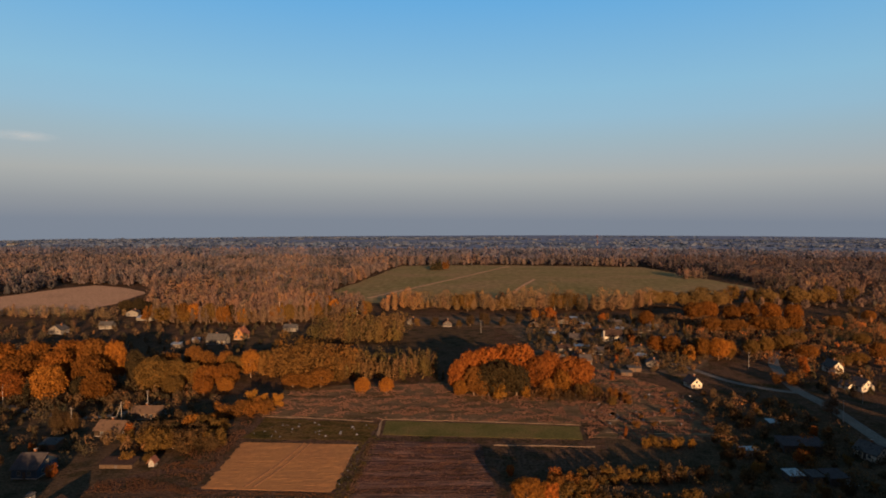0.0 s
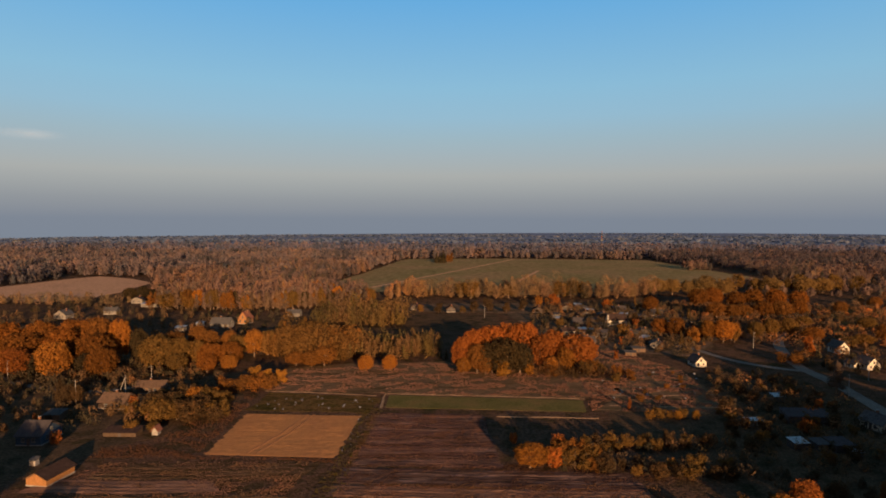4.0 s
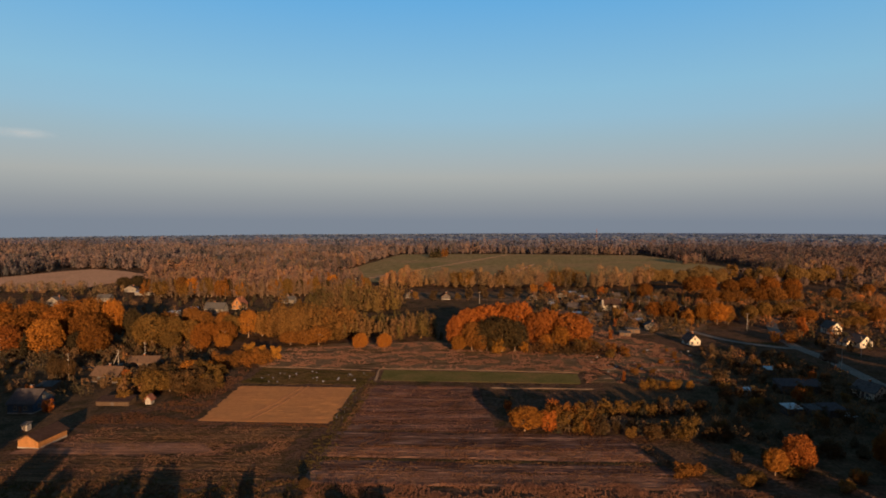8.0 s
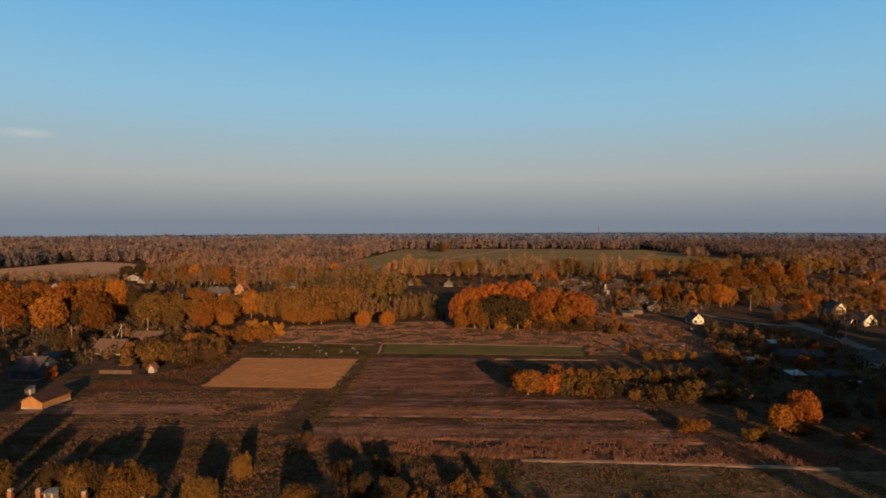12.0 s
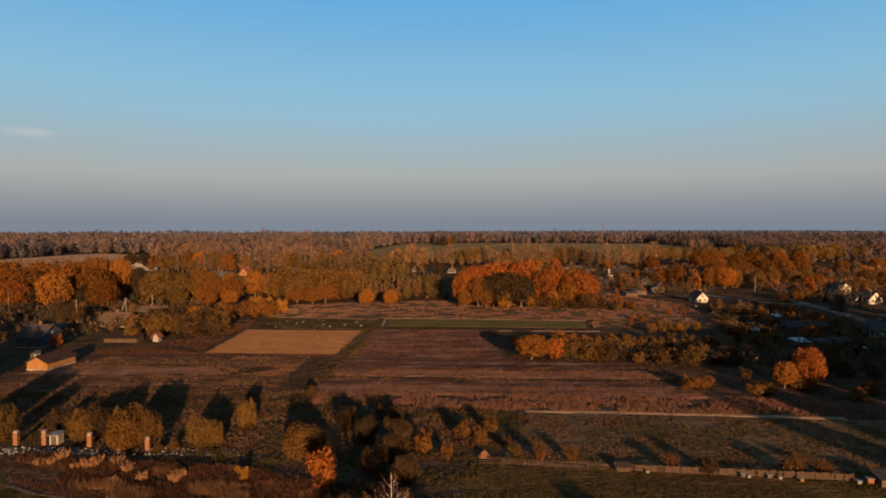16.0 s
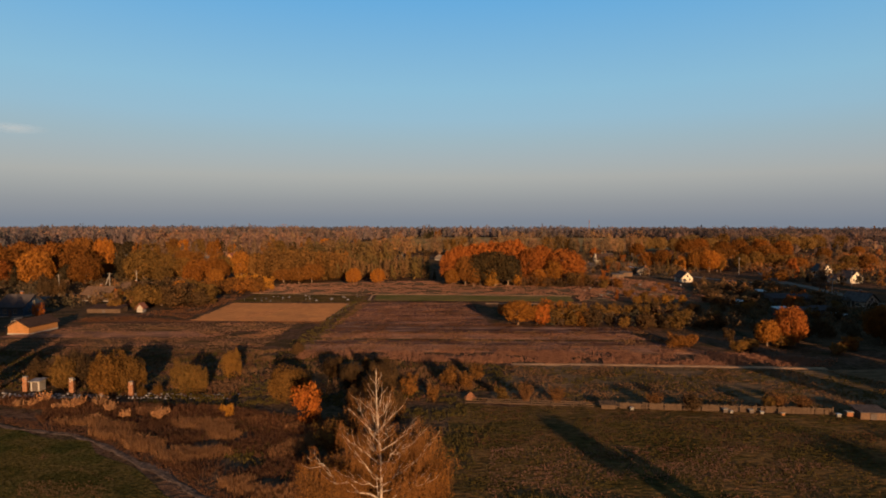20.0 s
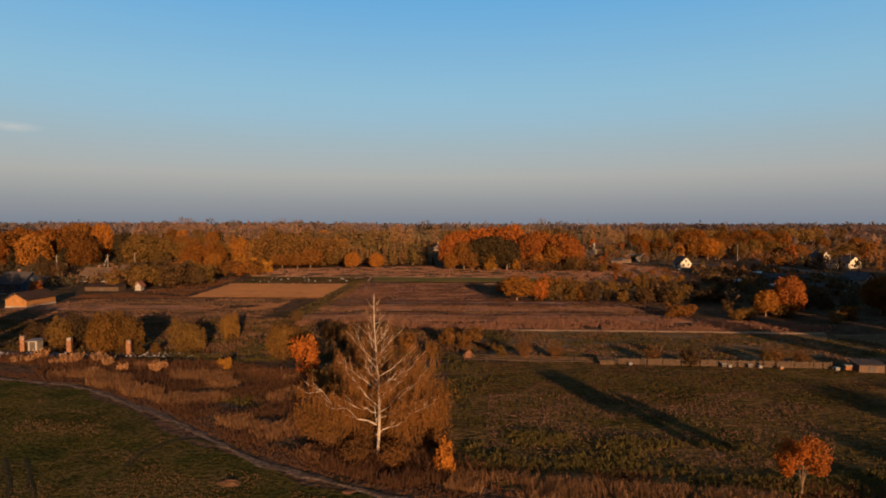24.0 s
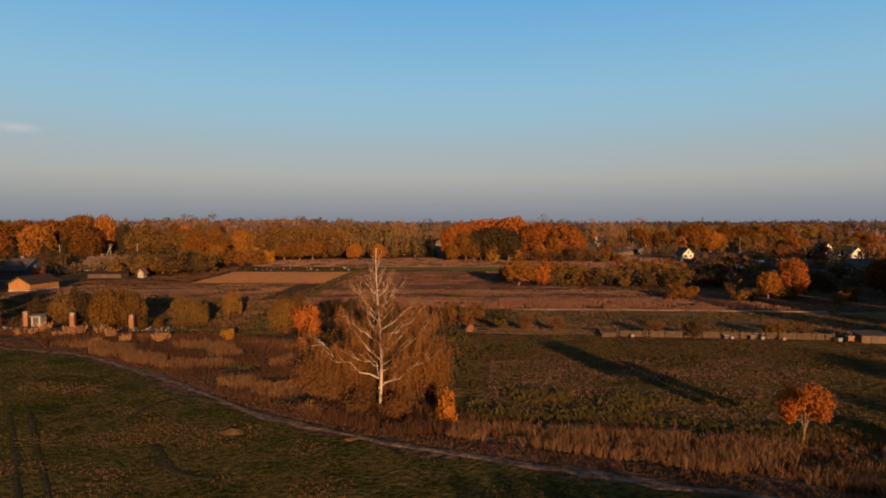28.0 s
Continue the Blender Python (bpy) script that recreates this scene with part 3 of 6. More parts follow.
patch("village_yards", [(46, 290), (112, 276), (140, 318), (150, 380), (150, 455), (-30, 440), (-45, 405), (34, 398), (44, 350)], 0.045, "yard_soil", "bare yards and trodden grass between village houses", "ground", step=6, wobble=3, seed=20)
patch("fallow_land", [(-70, 215.5), (-26, 213), (46, 210), (62, 220), (54, 240), (40, 252), (-4, 262), (-44, 256), (-70, 248)], 0.04, "fallow_soil", "fallow brown land before the birches", "field", step=4, wobble=2, seed=21)
patch("waste_land", [(48, 196), (92, 192), (96, 250), (72, 292), (56, 250), (62, 222)], 0.05, "fallow_soil", "brown waste ground before the village", "ground", step=4, wobble=2, seed=22)
patch("yards_west", [(-215, 170), (-150, 140), (-104, 140), (-100, 152), (-88, 166), (-72, 172), (-72, 200), (-84, 240), (-215, 262)], 0.045, "waste_dark", "shaded yards and gardens of dark grass", "garden", seed=15)
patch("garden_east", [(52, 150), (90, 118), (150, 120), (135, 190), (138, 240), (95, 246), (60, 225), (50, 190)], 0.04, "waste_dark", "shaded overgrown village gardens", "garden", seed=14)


# ---- trees ----
strip("wheel_rut", [(-36.5, 49), (-33.6, 45.4), (-29, 39.3), (-24.6, 33.4), (-20, 27.3)], 0.38, 0.045, "mud", "dark wheel rut in the meadow", "path", step=1.0, wobble=0.3)
strip("wheel_rut", [(-34.8, 49), (-31.9, 45.4), (-27.3, 39.3), (-22.8, 33.4), (-18.2, 27.3)], 0.38, 0.045, "mud", "dark wheel rut in the meadow", "path", step=1.0, wobble=0.3)
strip("ditch_line", [(-20.8, 41.6), (-20.1, 40.8), (-19, 39.8), (-18.3, 38.6), (-17.7, 37.7), (-16.5, 36.7), (-15.1, 36.1), (-13.9, 35.9)], 0.7, 0.05, "mud", "dark winding runnel in the meadow", "path", step=0.5, wobble=0.6)
strip("ditch_line", [(-25.4, 47.2), (-25.5, 48.4), (-25.4, 50.4), (-24.5, 52.6), (-22.4, 53.4), (-19.5, 52.0)], 0.55, 0.05, "mud", "shallow curved ditch in the meadow", "path", step=0.8, wobble=0.3)
strip("wheel_rut", [(-55, 157), (-50, 172), (-46.5, 189)], 0.3, 0.17, "soil_track", "faint wheel track over a tilled field", "path", step=2, wobble=0.2)
strip("wheel_rut", [(-52.5, 157), (-47.8, 172), (-44.5, 189)], 0.3, 0.17, "soil_track", "faint wheel track over a tilled field", "path", step=2, wobble=0.2)
KINDS = {}


def trunk_mesh(name, h, r, limbs, spread, rng, material, top=0.8, seed_lean=0.3):
    verts, faces = [], []
    lean = Vector((rng.uniform(-1, 1), rng.uniform(-1, 1), 0)) * seed_lean
    pts = [Vector((0, 0, -0.1)) + Vector((0, 0, h * top)) * f + lean * f * f for f in (0, 0.15, 0.4, 0.7, 1)]
    tube(verts, faces, pts, [r * 1.25, r, r * 0.8, r * 0.5, r * 0.15], 7)
    for i in range(limbs):
        f = rng.uniform(0.3, 0.85)
        a = rng.uniform(0, 6.28)
        s = Vector((0, 0, h * top * f)) + lean * f * f
        d = Vector((math.cos(a), math.sin(a), rng.uniform(0.4, 1.1))) * spread * rng.uniform(0.6, 1.0) * (1.1 - f * 0.6)
        tube(verts, faces, [s, s + d * 0.5 + Vector((0, 0, -0.1 * spread * 0.2)), s + d], [r * 0.38, r * 0.25, r * 0.06], 5)
    return mesh_of(name, verts, faces, material)


def tree_kind(kind, variant):
    """The two meshes of a tree: trunk with limbs, and crown of leaf clumps. All are made at their natural height."""
    rng = np.random.default_rng(sum(map(ord, kind)) * 7 + variant)
    U = rng.uniform
    if kind in ("oak", "oak_red", "maple", "oak_dark"):
        h, w = 16.0, 7.2
        lobes = [(U(-1, 1) * w * 0.2, U(-1, 1) * w * 0.2, h * 0.66, w * 0.62, w * 0.62, h * 0.30)]
        for i in range(16):
            a = i * 2.4 + U(0, 0.6)
            k = U(0.35, 0.8)
            lobes.append((math.cos(a) * w * k, math.sin(a) * w * k, h * U(0.14, 0.88) - k * 0.4, w * U(0.26, 0.42), w * U(0.26, 0.42), h * U(0.11, 0.18)))
        n, size, mt = 4600, 0.66, {"oak": "oak_orange", "oak_red": "oak_red", "maple": "maple_gold", "oak_dark": "green_dark"}[kind]
        tm = trunk_mesh("trunk", h, 0.38, 9, w * 0.8, rng, "bark")
    elif kind.startswith("dome_"):
        h, w = 16.0, 7.0
        lobes = [(0, 0, h * 0.53, w * 0.84, w * 0.84, h * 0.40)]
        for i in range(46):
            zz = 0.97 - 1.76 * (i + 0.5) / 46
            a, k = i * 2.399 + U(-0.25, 0.25), math.sqrt(1 - zz * zz) * U(0.74, 0.9)
            r = w * U(0.19, 0.34)
            lobes.append((math.cos(a) * w * k, math.sin(a) * w * k, h * (0.53 + 0.37 * zz * U(0.86, 1.04)), r, r, r * U(0.75, 1.0)))
        n, size, mt = 6200, 0.62, {"dome_orange": "oak_orange", "dome_red": "oak_red", "dome_gold": "maple_gold", "dome_dark": "hollow_dark", "dome_olive": "olive", "dome_russet": "russet", "dome_ochre": "ochre_dull"}[kind]
        tm = trunk_mesh("trunk", h, 0.36, 9, w * 0.7, rng, "bark", 0.75)
    elif kind in ("birch", "birch_olive", "aspen", "birch_brown"):
        h, w = 16.0, 3.4
        lobes = []
        for i in range(11):
            f = i / 10
            a = U(0, 6.28)
            k = w * 0.42 * (1 - f * 0.7)
            lobes.append((math.cos(a) * k, math.sin(a) * k, h * (0.22 + 0.72 * f), w * U(0.45, 0.65) * (1.08 - 0.72 * f), w * U(0.45, 0.65) * (1.08 - 0.72 * f), h * U(0.08, 0.12)))
        n, size, mt = 1100, 0.62, {"birch": "birch_ochre", "birch_olive": "olive", "aspen": "russet", "birch_brown": "birch_thin"}[kind]
        tm = trunk_mesh("trunk", h, 0.17, 8, w * 0.7, rng, "bark_birch" if kind == "birch" else "bark", 0.92)
    elif kind == "high_crown":
        h, w = 16.0, 2.0
        lobes = [(U(-0.3, 0.3), U(-0.3, 0.3), h * f, w * U(0.7, 0.95), w * U(0.7, 0.95), h * 0.045) for f in (0.86, 0.89, 0.92, 0.945)]
        n, size, mt = 1500, 0.6, "russet"
        tm = trunk_mesh("trunk", h, 0.16, 4, w * 0.5, rng, "bark", 0.85)
    elif kind == "willow":
        h, w = 12.0, 6.0
        lobes = [(0, 0, h * 0.55, w * 0.6, w * 0.6, h * 0.32)]
        for i in range(12):
            a = i * 2.4 + U(0, 0.5)
            k = U(0.3, 0.8)
            lobes.append((math.cos(a) * w * k, math.sin(a) * w * k, h * U(0.22, 0.8), w * U(0.22, 0.36), w * U(0.22, 0.36), h * U(0.12, 0.2)))
        n, size, mt = 1700, 0.6, "olive"
        tm = trunk_mesh("trunk", h, 0.3, 9, w * 0.7, rng, "bark", 0.7)
    elif kind == "spruce":
        h, w = 15.0, 3.0
        lobes = [(0, 0, h * (0.1 + 0.085 * i), w * (1 - i / 11), w * (1 - i / 11), h * 0.07) for i in range(11)]
        n, size, mt = 1000, 0.6, "pine_green"
        tm = trunk_mesh("trunk", h, 0.18, 4, w * 0.5, rng, "bark", 0.95)
    elif kind in ("bush_green", "bush_olive", "bush_russet", "bush_gold", "bush_brown", "bush_orange", "bush_maple", "bush_flame"):
        h, w = 5.0, 2.6
        lobes = [(0, 0, h * 0.42, w * 0.75, w * 0.75, h * 0.42)]
        for i in range(10):
            a = i * 2.4 + U(0, 0.5)
            k = U(0.35, 0.8)
            lobes.append((math.cos(a) * w * k, math.sin(a) * w * k, h * U(0.16, 0.82), w * U(0.24, 0.4), w * U(0.24, 0.4), h * U(0.13, 0.22)))
        n, size = 1300, 0.34
        mt = {"bush_green": "green_dark", "bush_olive": "olive", "bush_russet": "russet", "bush_gold": "birch_ochre", "bush_brown": "brown_bare", "bush_orange": "oak_red", "bush_maple": "maple_gold", "bush_flame": "flame_orange"}[kind]
        tm = trunk_mesh("stem", h, 0.07, 12, w * 0.9, rng, "twig", 0.6)
    elif kind in ("sallow_brown", "sallow_olive", "sallow_dark"):
        h, w = 6.0, 2.9
        lobes = [(0, 0, h * 0.46, w * 0.85, w * 0.85, h * 0.44)]
        for i in range(14):
            a = i * 2.4 + U(0, 0.5)
            k = U(0.3, 0.78)
            lobes.append((math.cos(a) * w * k, math.sin(a) * w * k, h * U(0.3, 0.95) * (1.1 - 0.45 * k), w * U(0.12, 0.26), w * U(0.12, 0.26), h * U(0.13, 0.24)))
        n, size, mt = 7500, 0.2, {"sallow_brown": "sallow", "sallow_olive": "olive", "sallow_dark": "green_dark"}[kind]
        tm = trunk_mesh("stem", h, 0.07, 16, w * 0.9, rng, "twig", 0.7)
    big = kind in ("oak", "oak_red", "maple", "oak_dark", "bush_maple", "bush_orange")
    dome = kind.startswith("dome_")
    p, u = lobes_points(lobes, n, rng, 0.2 if dome else 0.34 if big else 0.5)
    p[:, 2] = np.maximum(p[:, 2], 0.15)
    v, q = clumps(p, u, size * rng.uniform(0.6, 1.35, n), rng, 0.4 if dome else 0.36 if big else 0.5)
    return tm, arrays("crown", v, q, mt), h


def grow(kind, x, y, h, label, category="tree", group="", wide=1.0, variants=3, name=None):
    """Puts up a tree or bush of that kind, h metres high; wide stretches its crown."""
    rng = random.Random(int(x * 31 + y * 17))
    key = (kind, rng.randrange(variants))
    if key not in KINDS:
        KINDS[key] = tree_kind(*key)
    tm, cm, h0 = KINDS[key]
    ob = root(name or ("bush" if category == "bush" else "tree"), x, y, 0, rng.uniform(0, 360))
    s = h / h0
    ob.scale = (s * wide, s * wide, s)
    child("stem" if category == "bush" else "trunk", tm, ob)
    child("crown", cm, ob)
    return tagged(ob, label, category, group)


def grove(kind, rows, label, category="tree", group="", wide=1.0):
    for x, y, h in rows:
        grow(kind, x, y, h, label, category, group, wide)


def domes(kind, rows, label, category="tree", group=""):
    """Broad rounded trees: x, y, height and crown width."""
    for x, y, h, w in rows:
        grow(kind, x, y, h, label, category, group, w * 16.0 / (12.4 * h))


def thicket(kinds, pts, count, low, high, label, category="tree", group="", wide=1.0, seed=1, gap=3.0):
    """Trees strewn over a four-cornered piece of land, none closer than gap."""
    rng = random.Random(seed)
    a, b, c, d = (Vector(p) for p in pts)
    put, tries = [], 0
    while len(put) < count and tries < count * 40:
        tries += 1
        u, v = rng.random(), rng.random()
        p = a.lerp(b, u).lerp(d.lerp(c, u), v)
        if all((p - q).length > gap for q in put):
            put.append(p)
            grow(rng.choice(kinds), p.x, p.y, rng.uniform(low, high), label, category, group, wide * rng.uniform(0.85, 1.15))


# big oaks in the middle, an arc of orange crowns round a dark hollow
domes("dome_red", [(30, 257, 19, 13), (36.5, 250, 15.5, 9.5), (43, 254, 16.3, 10.5), (51, 250, 15.2, 13), (24, 262, 18, 10), (57, 256, 13, 8)], "large oak in orange-red autumn leaf", group="oaks in the field")
domes("dome_red", [(15.5, 256, 17.6, 13.5), (8.5, 253, 16.6, 9), (3.6, 246, 15, 7.5)], "large oak in orange-red autumn leaf", group="oaks in the field")
domes("dome_gold", [(4.2, 240.5, 7, 5), (46.5, 246, 10.5, 7), (40, 243.5, 7, 5)], "maple in golden orange autumn leaf", group="oaks in the field")
# leaf colour holds the shade of the hollow
domes("dome_dark", [(16, 242.5, 13.6, 11), (22, 241.5, 14.6, 12.5), (27.3, 242.5, 13, 9.5), (20, 248, 14.2, 11)], "dark tree in the hollow of the oaks, shade put into its leaves", group="dark trees in the field")
domes("dome_russet", [(9.8, 242, 12.6, 7.5), (13, 239.5, 8, 5)], "dull brown tree in the hollow of the oaks", group="dark trees in the field")
grove("birch_olive", [(29.6, 240.5, 10.5), (31.5, 241.5, 9)], "thin half-bare birch with a pale trunk", group="dark trees in the field", wide=0.7)
grove("bush_gold", [(20, 237.5, 7.6), (31, 239.5, 5)], "golden-olive young tree before the dark hollow", group="oaks in the field", wide=0.85)
grove("bush_olive", [(54, 242, 6), (63, 231, 4), (60, 243, 5)], "olive bush at the foot of the oaks", "bush", wide=1.1)
grove("bush_russet", [(57, 244, 6), (66, 240, 4.5), (70, 236, 4), (40, 240, 5)], "russet bush at the foot of the oaks", "bush", wide=1.1)

# old oaks and maples in the west, along the lane
domes("dome_orange", [(-178, 242, 16, 14), (-194, 254, 18, 14), (-164, 248, 17, 12), (-146, 240, 16.5, 12.5), (-208, 262, 17, 13), (-222, 252, 15, 13), (-159, 260, 19, 12), (-184, 262, 17.5, 13), (-172, 268, 17, 13), (-136.5, 229, 12.8, 10), (-200, 240, 12.5, 12)], "old oak in orange autumn leaf", group="oaks along the lane")
domes("dome_red", [(-172, 230, 12, 10), (-190, 238, 13, 11), (-212, 246, 13, 11)], "old oak in red-brown autumn leaf", group="oaks along the lane")
domes("dome_gold", [(-155, 228, 15.5, 11), (-144.5, 256, 20, 8)], "maple in golden autumn leaf", group="oaks along the lane")
# one of these dark crowns stands in for a shaded gap
domes("dome_dark", [(-136.5, 257, 15.5, 7), (-133, 252, 12, 6), (-146, 234, 9.5, 7), (-166, 234, 9, 8)], "dark crown in a gap between the oaks", group="oaks along the lane")
domes("dome_russet", [(-154, 257, 20, 10), (-176, 254, 15, 11), (-139, 232, 10, 8), (-124, 262, 13, 9), (-118, 274, 13.5, 8), (-110, 266, 13, 9), (-102, 270, 12, 7), (-230, 262, 15, 12)], "brown-leaved tree between the oaks", group="oaks along the lane")
grove("oak_dark", [(-151, 243, 11), (-186, 250, 11), (-128, 250, 10)], "dark brown tree between the oaks", group="oaks along the lane", wide=0.75)
domes("dome_olive", [(-122, 244, 14.8, 13), (-115, 248, 13, 9), (-127, 252, 13, 9), (-110, 252, 11, 8), (-112, 240, 8, 7)], "grey-olive willow with thinning leaves", group="trees by the lane")
domes("dome_orange", [(-102, 249, 10.5, 9.5), (-95, 252, 10.5, 9), (-100, 240, 7.5, 7)], "orange maple with a rounded crown", group="trees by the lane")
domes("dome_gold", [(-85, 196, 7.0, 6.5), (-92, 243, 7, 6), (-81, 199, 6, 5)], "golden maple with a rounded crown", group="trees by the lane")
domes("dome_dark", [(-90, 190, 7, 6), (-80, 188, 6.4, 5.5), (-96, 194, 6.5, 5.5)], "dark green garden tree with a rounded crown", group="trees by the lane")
domes("dome_olive", [(-86, 183, 5.5, 5), (-76, 196, 5.5, 5)], "olive-green garden tree with a rounded crown", group="trees by the lane")
domes("dome_gold", [(-90, 268, 13.5, 8)], "yellow-olive birch with a broad crown", group="trees by the lane")
domes("dome_olive", [(-85, 272, 12, 8), (-97, 266, 11, 8)], "olive tree beside the birch stand", group="trees by the lane")
thicket(["bush_green", "bush_green", "bush_olive"], [(-98, 180), (-72, 176), (-74, 194), (-96, 200)], 16, 5.5, 8.5, "dark green overgrown garden bush", "bush", "bushes by the tilled field", 0.95, 3)
grove("bush_russet", [(-77, 214, 6.5), (-72, 216, 6.5), (-68, 218, 6), (-82, 212, 6)], "russet bush at the field edge", "bush", "bushes by the tilled field", wide=1.2)
grove("bush_gold", [(-70, 222, 6.5), (-66, 226, 6), (-75, 226, 7)], "golden bush at the field edge", "bush", "bushes by the tilled field", wide=0.9)
grove("sallow_dark", [(-130, 196, 8.5), (-127, 198, 7.5)], "dark brown rounded lilac bush", "bush", wide=0.8)
grove("bush_olive", [(-102, 186, 5), (-94, 172, 4), (-88, 172, 3.5), (-90, 178, 4)], "olive rounded bush in a garden", "bush", wide=1.1)
grove("bush_orange", [(-110, 162, 4.2), (-106, 195, 4.5), (-128, 180, 3)], "small orange bush in a garden", "bush", wide=0.8)

# the young birch and aspen stand
domes("dome_russet", [(-60, 251, 7, 9), (-55, 253, 8.5, 9), (-67, 253, 6, 8)], "russet rounded bush at the stand's edge", group="birch stand")
domes("dome_gold", [(-35.8, 242.5, 7.3, 5.4), (-26, 244.3, 6.9, 5.2)], "small golden maple alone in the field", group="lone maples")
grove("spruce", [(-6, 268, 6), (-3, 266, 5), (-9, 272, 7)], "small dark green spruce", group="young birch stand")

# first trees of the forest, seen one by one
rngf = random.Random(77)
for i in range(46):
    fx = -212 + 150 * i / 45 + rngf.uniform(-2, 2)
    fy = (414 - 10 * math.sin((fx + 215) / 150 * 3.14) if fx < -110 else 414 + (fx + 110) * 0.42) + rngf.uniform(-4, 4)
    fk = rngf.choice(("birch_brown", "birch_brown", "birch_brown", "aspen", "birch_olive", "birch_brown", "birch_brown", "willow"))
    grow(fk, fx, fy, rngf.uniform(10.5, 15), "birch with thin brown leaves at the forest's edge" if fk != "willow" else "olive-leaved tree at the forest's edge", group="forest edge trees", wide=rngf.uniform(1.1, 1.6))

domes("dome_gold", [(-176, 408, 14, 8), (-96, 424, 12.5, 8), (-140, 404, 11, 7), (-84, 434, 14, 9)], "yellow-leaved tree at the forest's edge", group="forest edge trees")
domes("dome_olive", [(-165, 408, 14.5, 9), (-112, 414, 13, 8), (-190, 414, 12, 8), (-74, 440, 12, 9), (-62, 446, 11, 8)], "olive-leaved tree at the forest's edge", group="forest edge trees")
domes("dome_russet", [(-182, 406, 15, 7), (-120, 410, 13, 7), (-155, 404, 13, 7)], "orange birch at the forest's edge", group="forest edge trees")
domes("dome_dark", [(-150, 410, 13, 6), (-104, 418, 12, 7), (-88, 428, 11, 6)], "dark fir at the forest's edge", group="forest edge trees")

# trees beyond and in the eastern village
grove("willow", [(14, 474, 15.5), (84, 478, 16), (94, 480, 15.5), (104, 482, 15), (6, 478, 14.5), (44, 476, 14)], "broad olive tree in a row beyond the village", group="birch row", wide=1.0)
domes("dome_ochre", [(160, 500, 13.5, 10), (171, 503, 14.5, 12), (184, 505, 14, 12), (196, 503, 13, 10)], "yellow-leaved tree beyond the village", group="trees beyond the village")
domes("dome_gold", [(139, 309, 12, 9), (133, 313, 11, 7), (145, 313, 10, 7)], "orange garden tree in the village", group="village trees in the east")
domes("dome_orange", [(118, 318, 11.5, 8), (112, 324, 10, 8), (132, 402, 12, 9), (123, 311, 7, 6)], "orange garden tree in the village", group="village trees in the east")
grove("oak_red", [(165, 279, 9.6), (164, 275, 7), (101, 332, 8), (84, 300, 4.5), (73, 268, 4.5)], "narrow red-orange tree in the village", group="village trees in the east", wide=0.55)
grove("birch_brown", [(139.3, 218.3, 11.5)], "thin birch with brown leaves beside the village road", group="village trees in the east", wide=1.5)
grove("bush_russet", [(150, 262, 5), (146, 266, 4.5), (153, 268, 5)], "russet bush beside the village road", "bush", wide=1.3)

grove("willow", [(206, 512, 15), (219, 520, 16), (233, 516, 15), (246, 524, 17), (260, 520, 15), (275, 528, 16), (290, 524, 15), (306, 532, 16.5), (322, 530, 15), (340, 538, 16), (358, 536, 15)], "broad golden-olive tree in a row beyond the village", group="trees beyond the village", wide=1.0)

domes("dome_orange", [(175, 430, 14, 12), (187, 434, 14.5, 13), (201, 428, 12.5, 11), (217, 436, 13.5, 12), (231, 432, 14, 12), (246, 430, 13, 11), (225, 392, 12.5, 9), (200, 388, 11, 11)], "large orange-red tree in the village", group="village trees in the east")
domes("dome_russet", [(169, 386, 10.5, 11), (178, 384, 9.5, 10), (187, 388, 9, 10), (211, 386, 11.5, 11), (186, 311, 8, 9.5), (260, 405, 9, 8), (222, 310, 10, 8), (300, 430, 9, 8)], "orange-brown garden tree in the village", group="village trees in the east")
domes("dome_olive", [(160, 318, 9.5, 7), (170, 322, 10.5, 7), (181, 324, 9.5, 8), (192, 345, 7, 8), (205, 352, 7, 8), (240, 350, 7, 9), (196, 300, 5.5, 8), (207, 304, 5.5, 9)], "olive-yellow garden tree in the village", group="village trees in the east")
domes("dome_ochre", [(208, 500, 14.5, 15), (226, 504, 13, 13), (270, 512, 14, 15), (300, 516, 14.5, 16), (318, 520, 14, 14)], "golden-olive rounded tree beyond the village", group="trees beyond the village")

# orchard thicket and gardens of the south-east
domes("dome_gold", [(19.6, 149.8, 6.6, 7.2), (24.6, 151, 5.2, 4)], "golden-orange maple at the thicket's end", group="thicket by the ploughed field")
grove("bush_orange", [(25.6, 149.5, 6), (28, 158, 7.2), (17, 166, 3.6)], "orange shrub in the thicket", "bush", "thicket by the ploughed field", wide=0.7)
grove("oak_red", [(34.8, 153.7, 4.4), (58, 196, 4.2)], "slim orange sapling in the thicket", group="thicket by the ploughed field", wide=0.35)
thicket(["bush_russet", "bush_olive"], [(26, 149), (36, 148), (38, 156), (28, 156)], 9, 3.5, 6, "russet and olive bush in the thicket", "bush", "thicket by the ploughed field", 0.9, 15, 2.2)
thicket(["bush_olive", "bush_green"], [(36, 144), (72, 143), (74, 150), (38, 151)], 13, 3.2, 4.9, "olive-green bush in the thicket", "bush", "thicket by the ploughed field", 1.0, 16, 3.0)
thicket(["bush_green", "bush_olive"], [(30, 160), (70, 162), (74, 170), (32, 166)], 15, 2.8, 4.4, "dark olive bush in the thicket", "bush", "thicket by the ploughed field", 1.1, 17, 3.5)
thicket(["bush_olive", "bush_gold"], [(58, 186), (78, 187), (78, 191), (60, 191)], 7, 2.5, 3.8, "olive bush along the crop strip", "bush", "bushes along the crop strip", 1.0, 18, 2.5)
domes("dome_gold", [(68.9, 124.5, 5.8, 4.2)], "golden orange maple at the garden edge", group="twin maples")
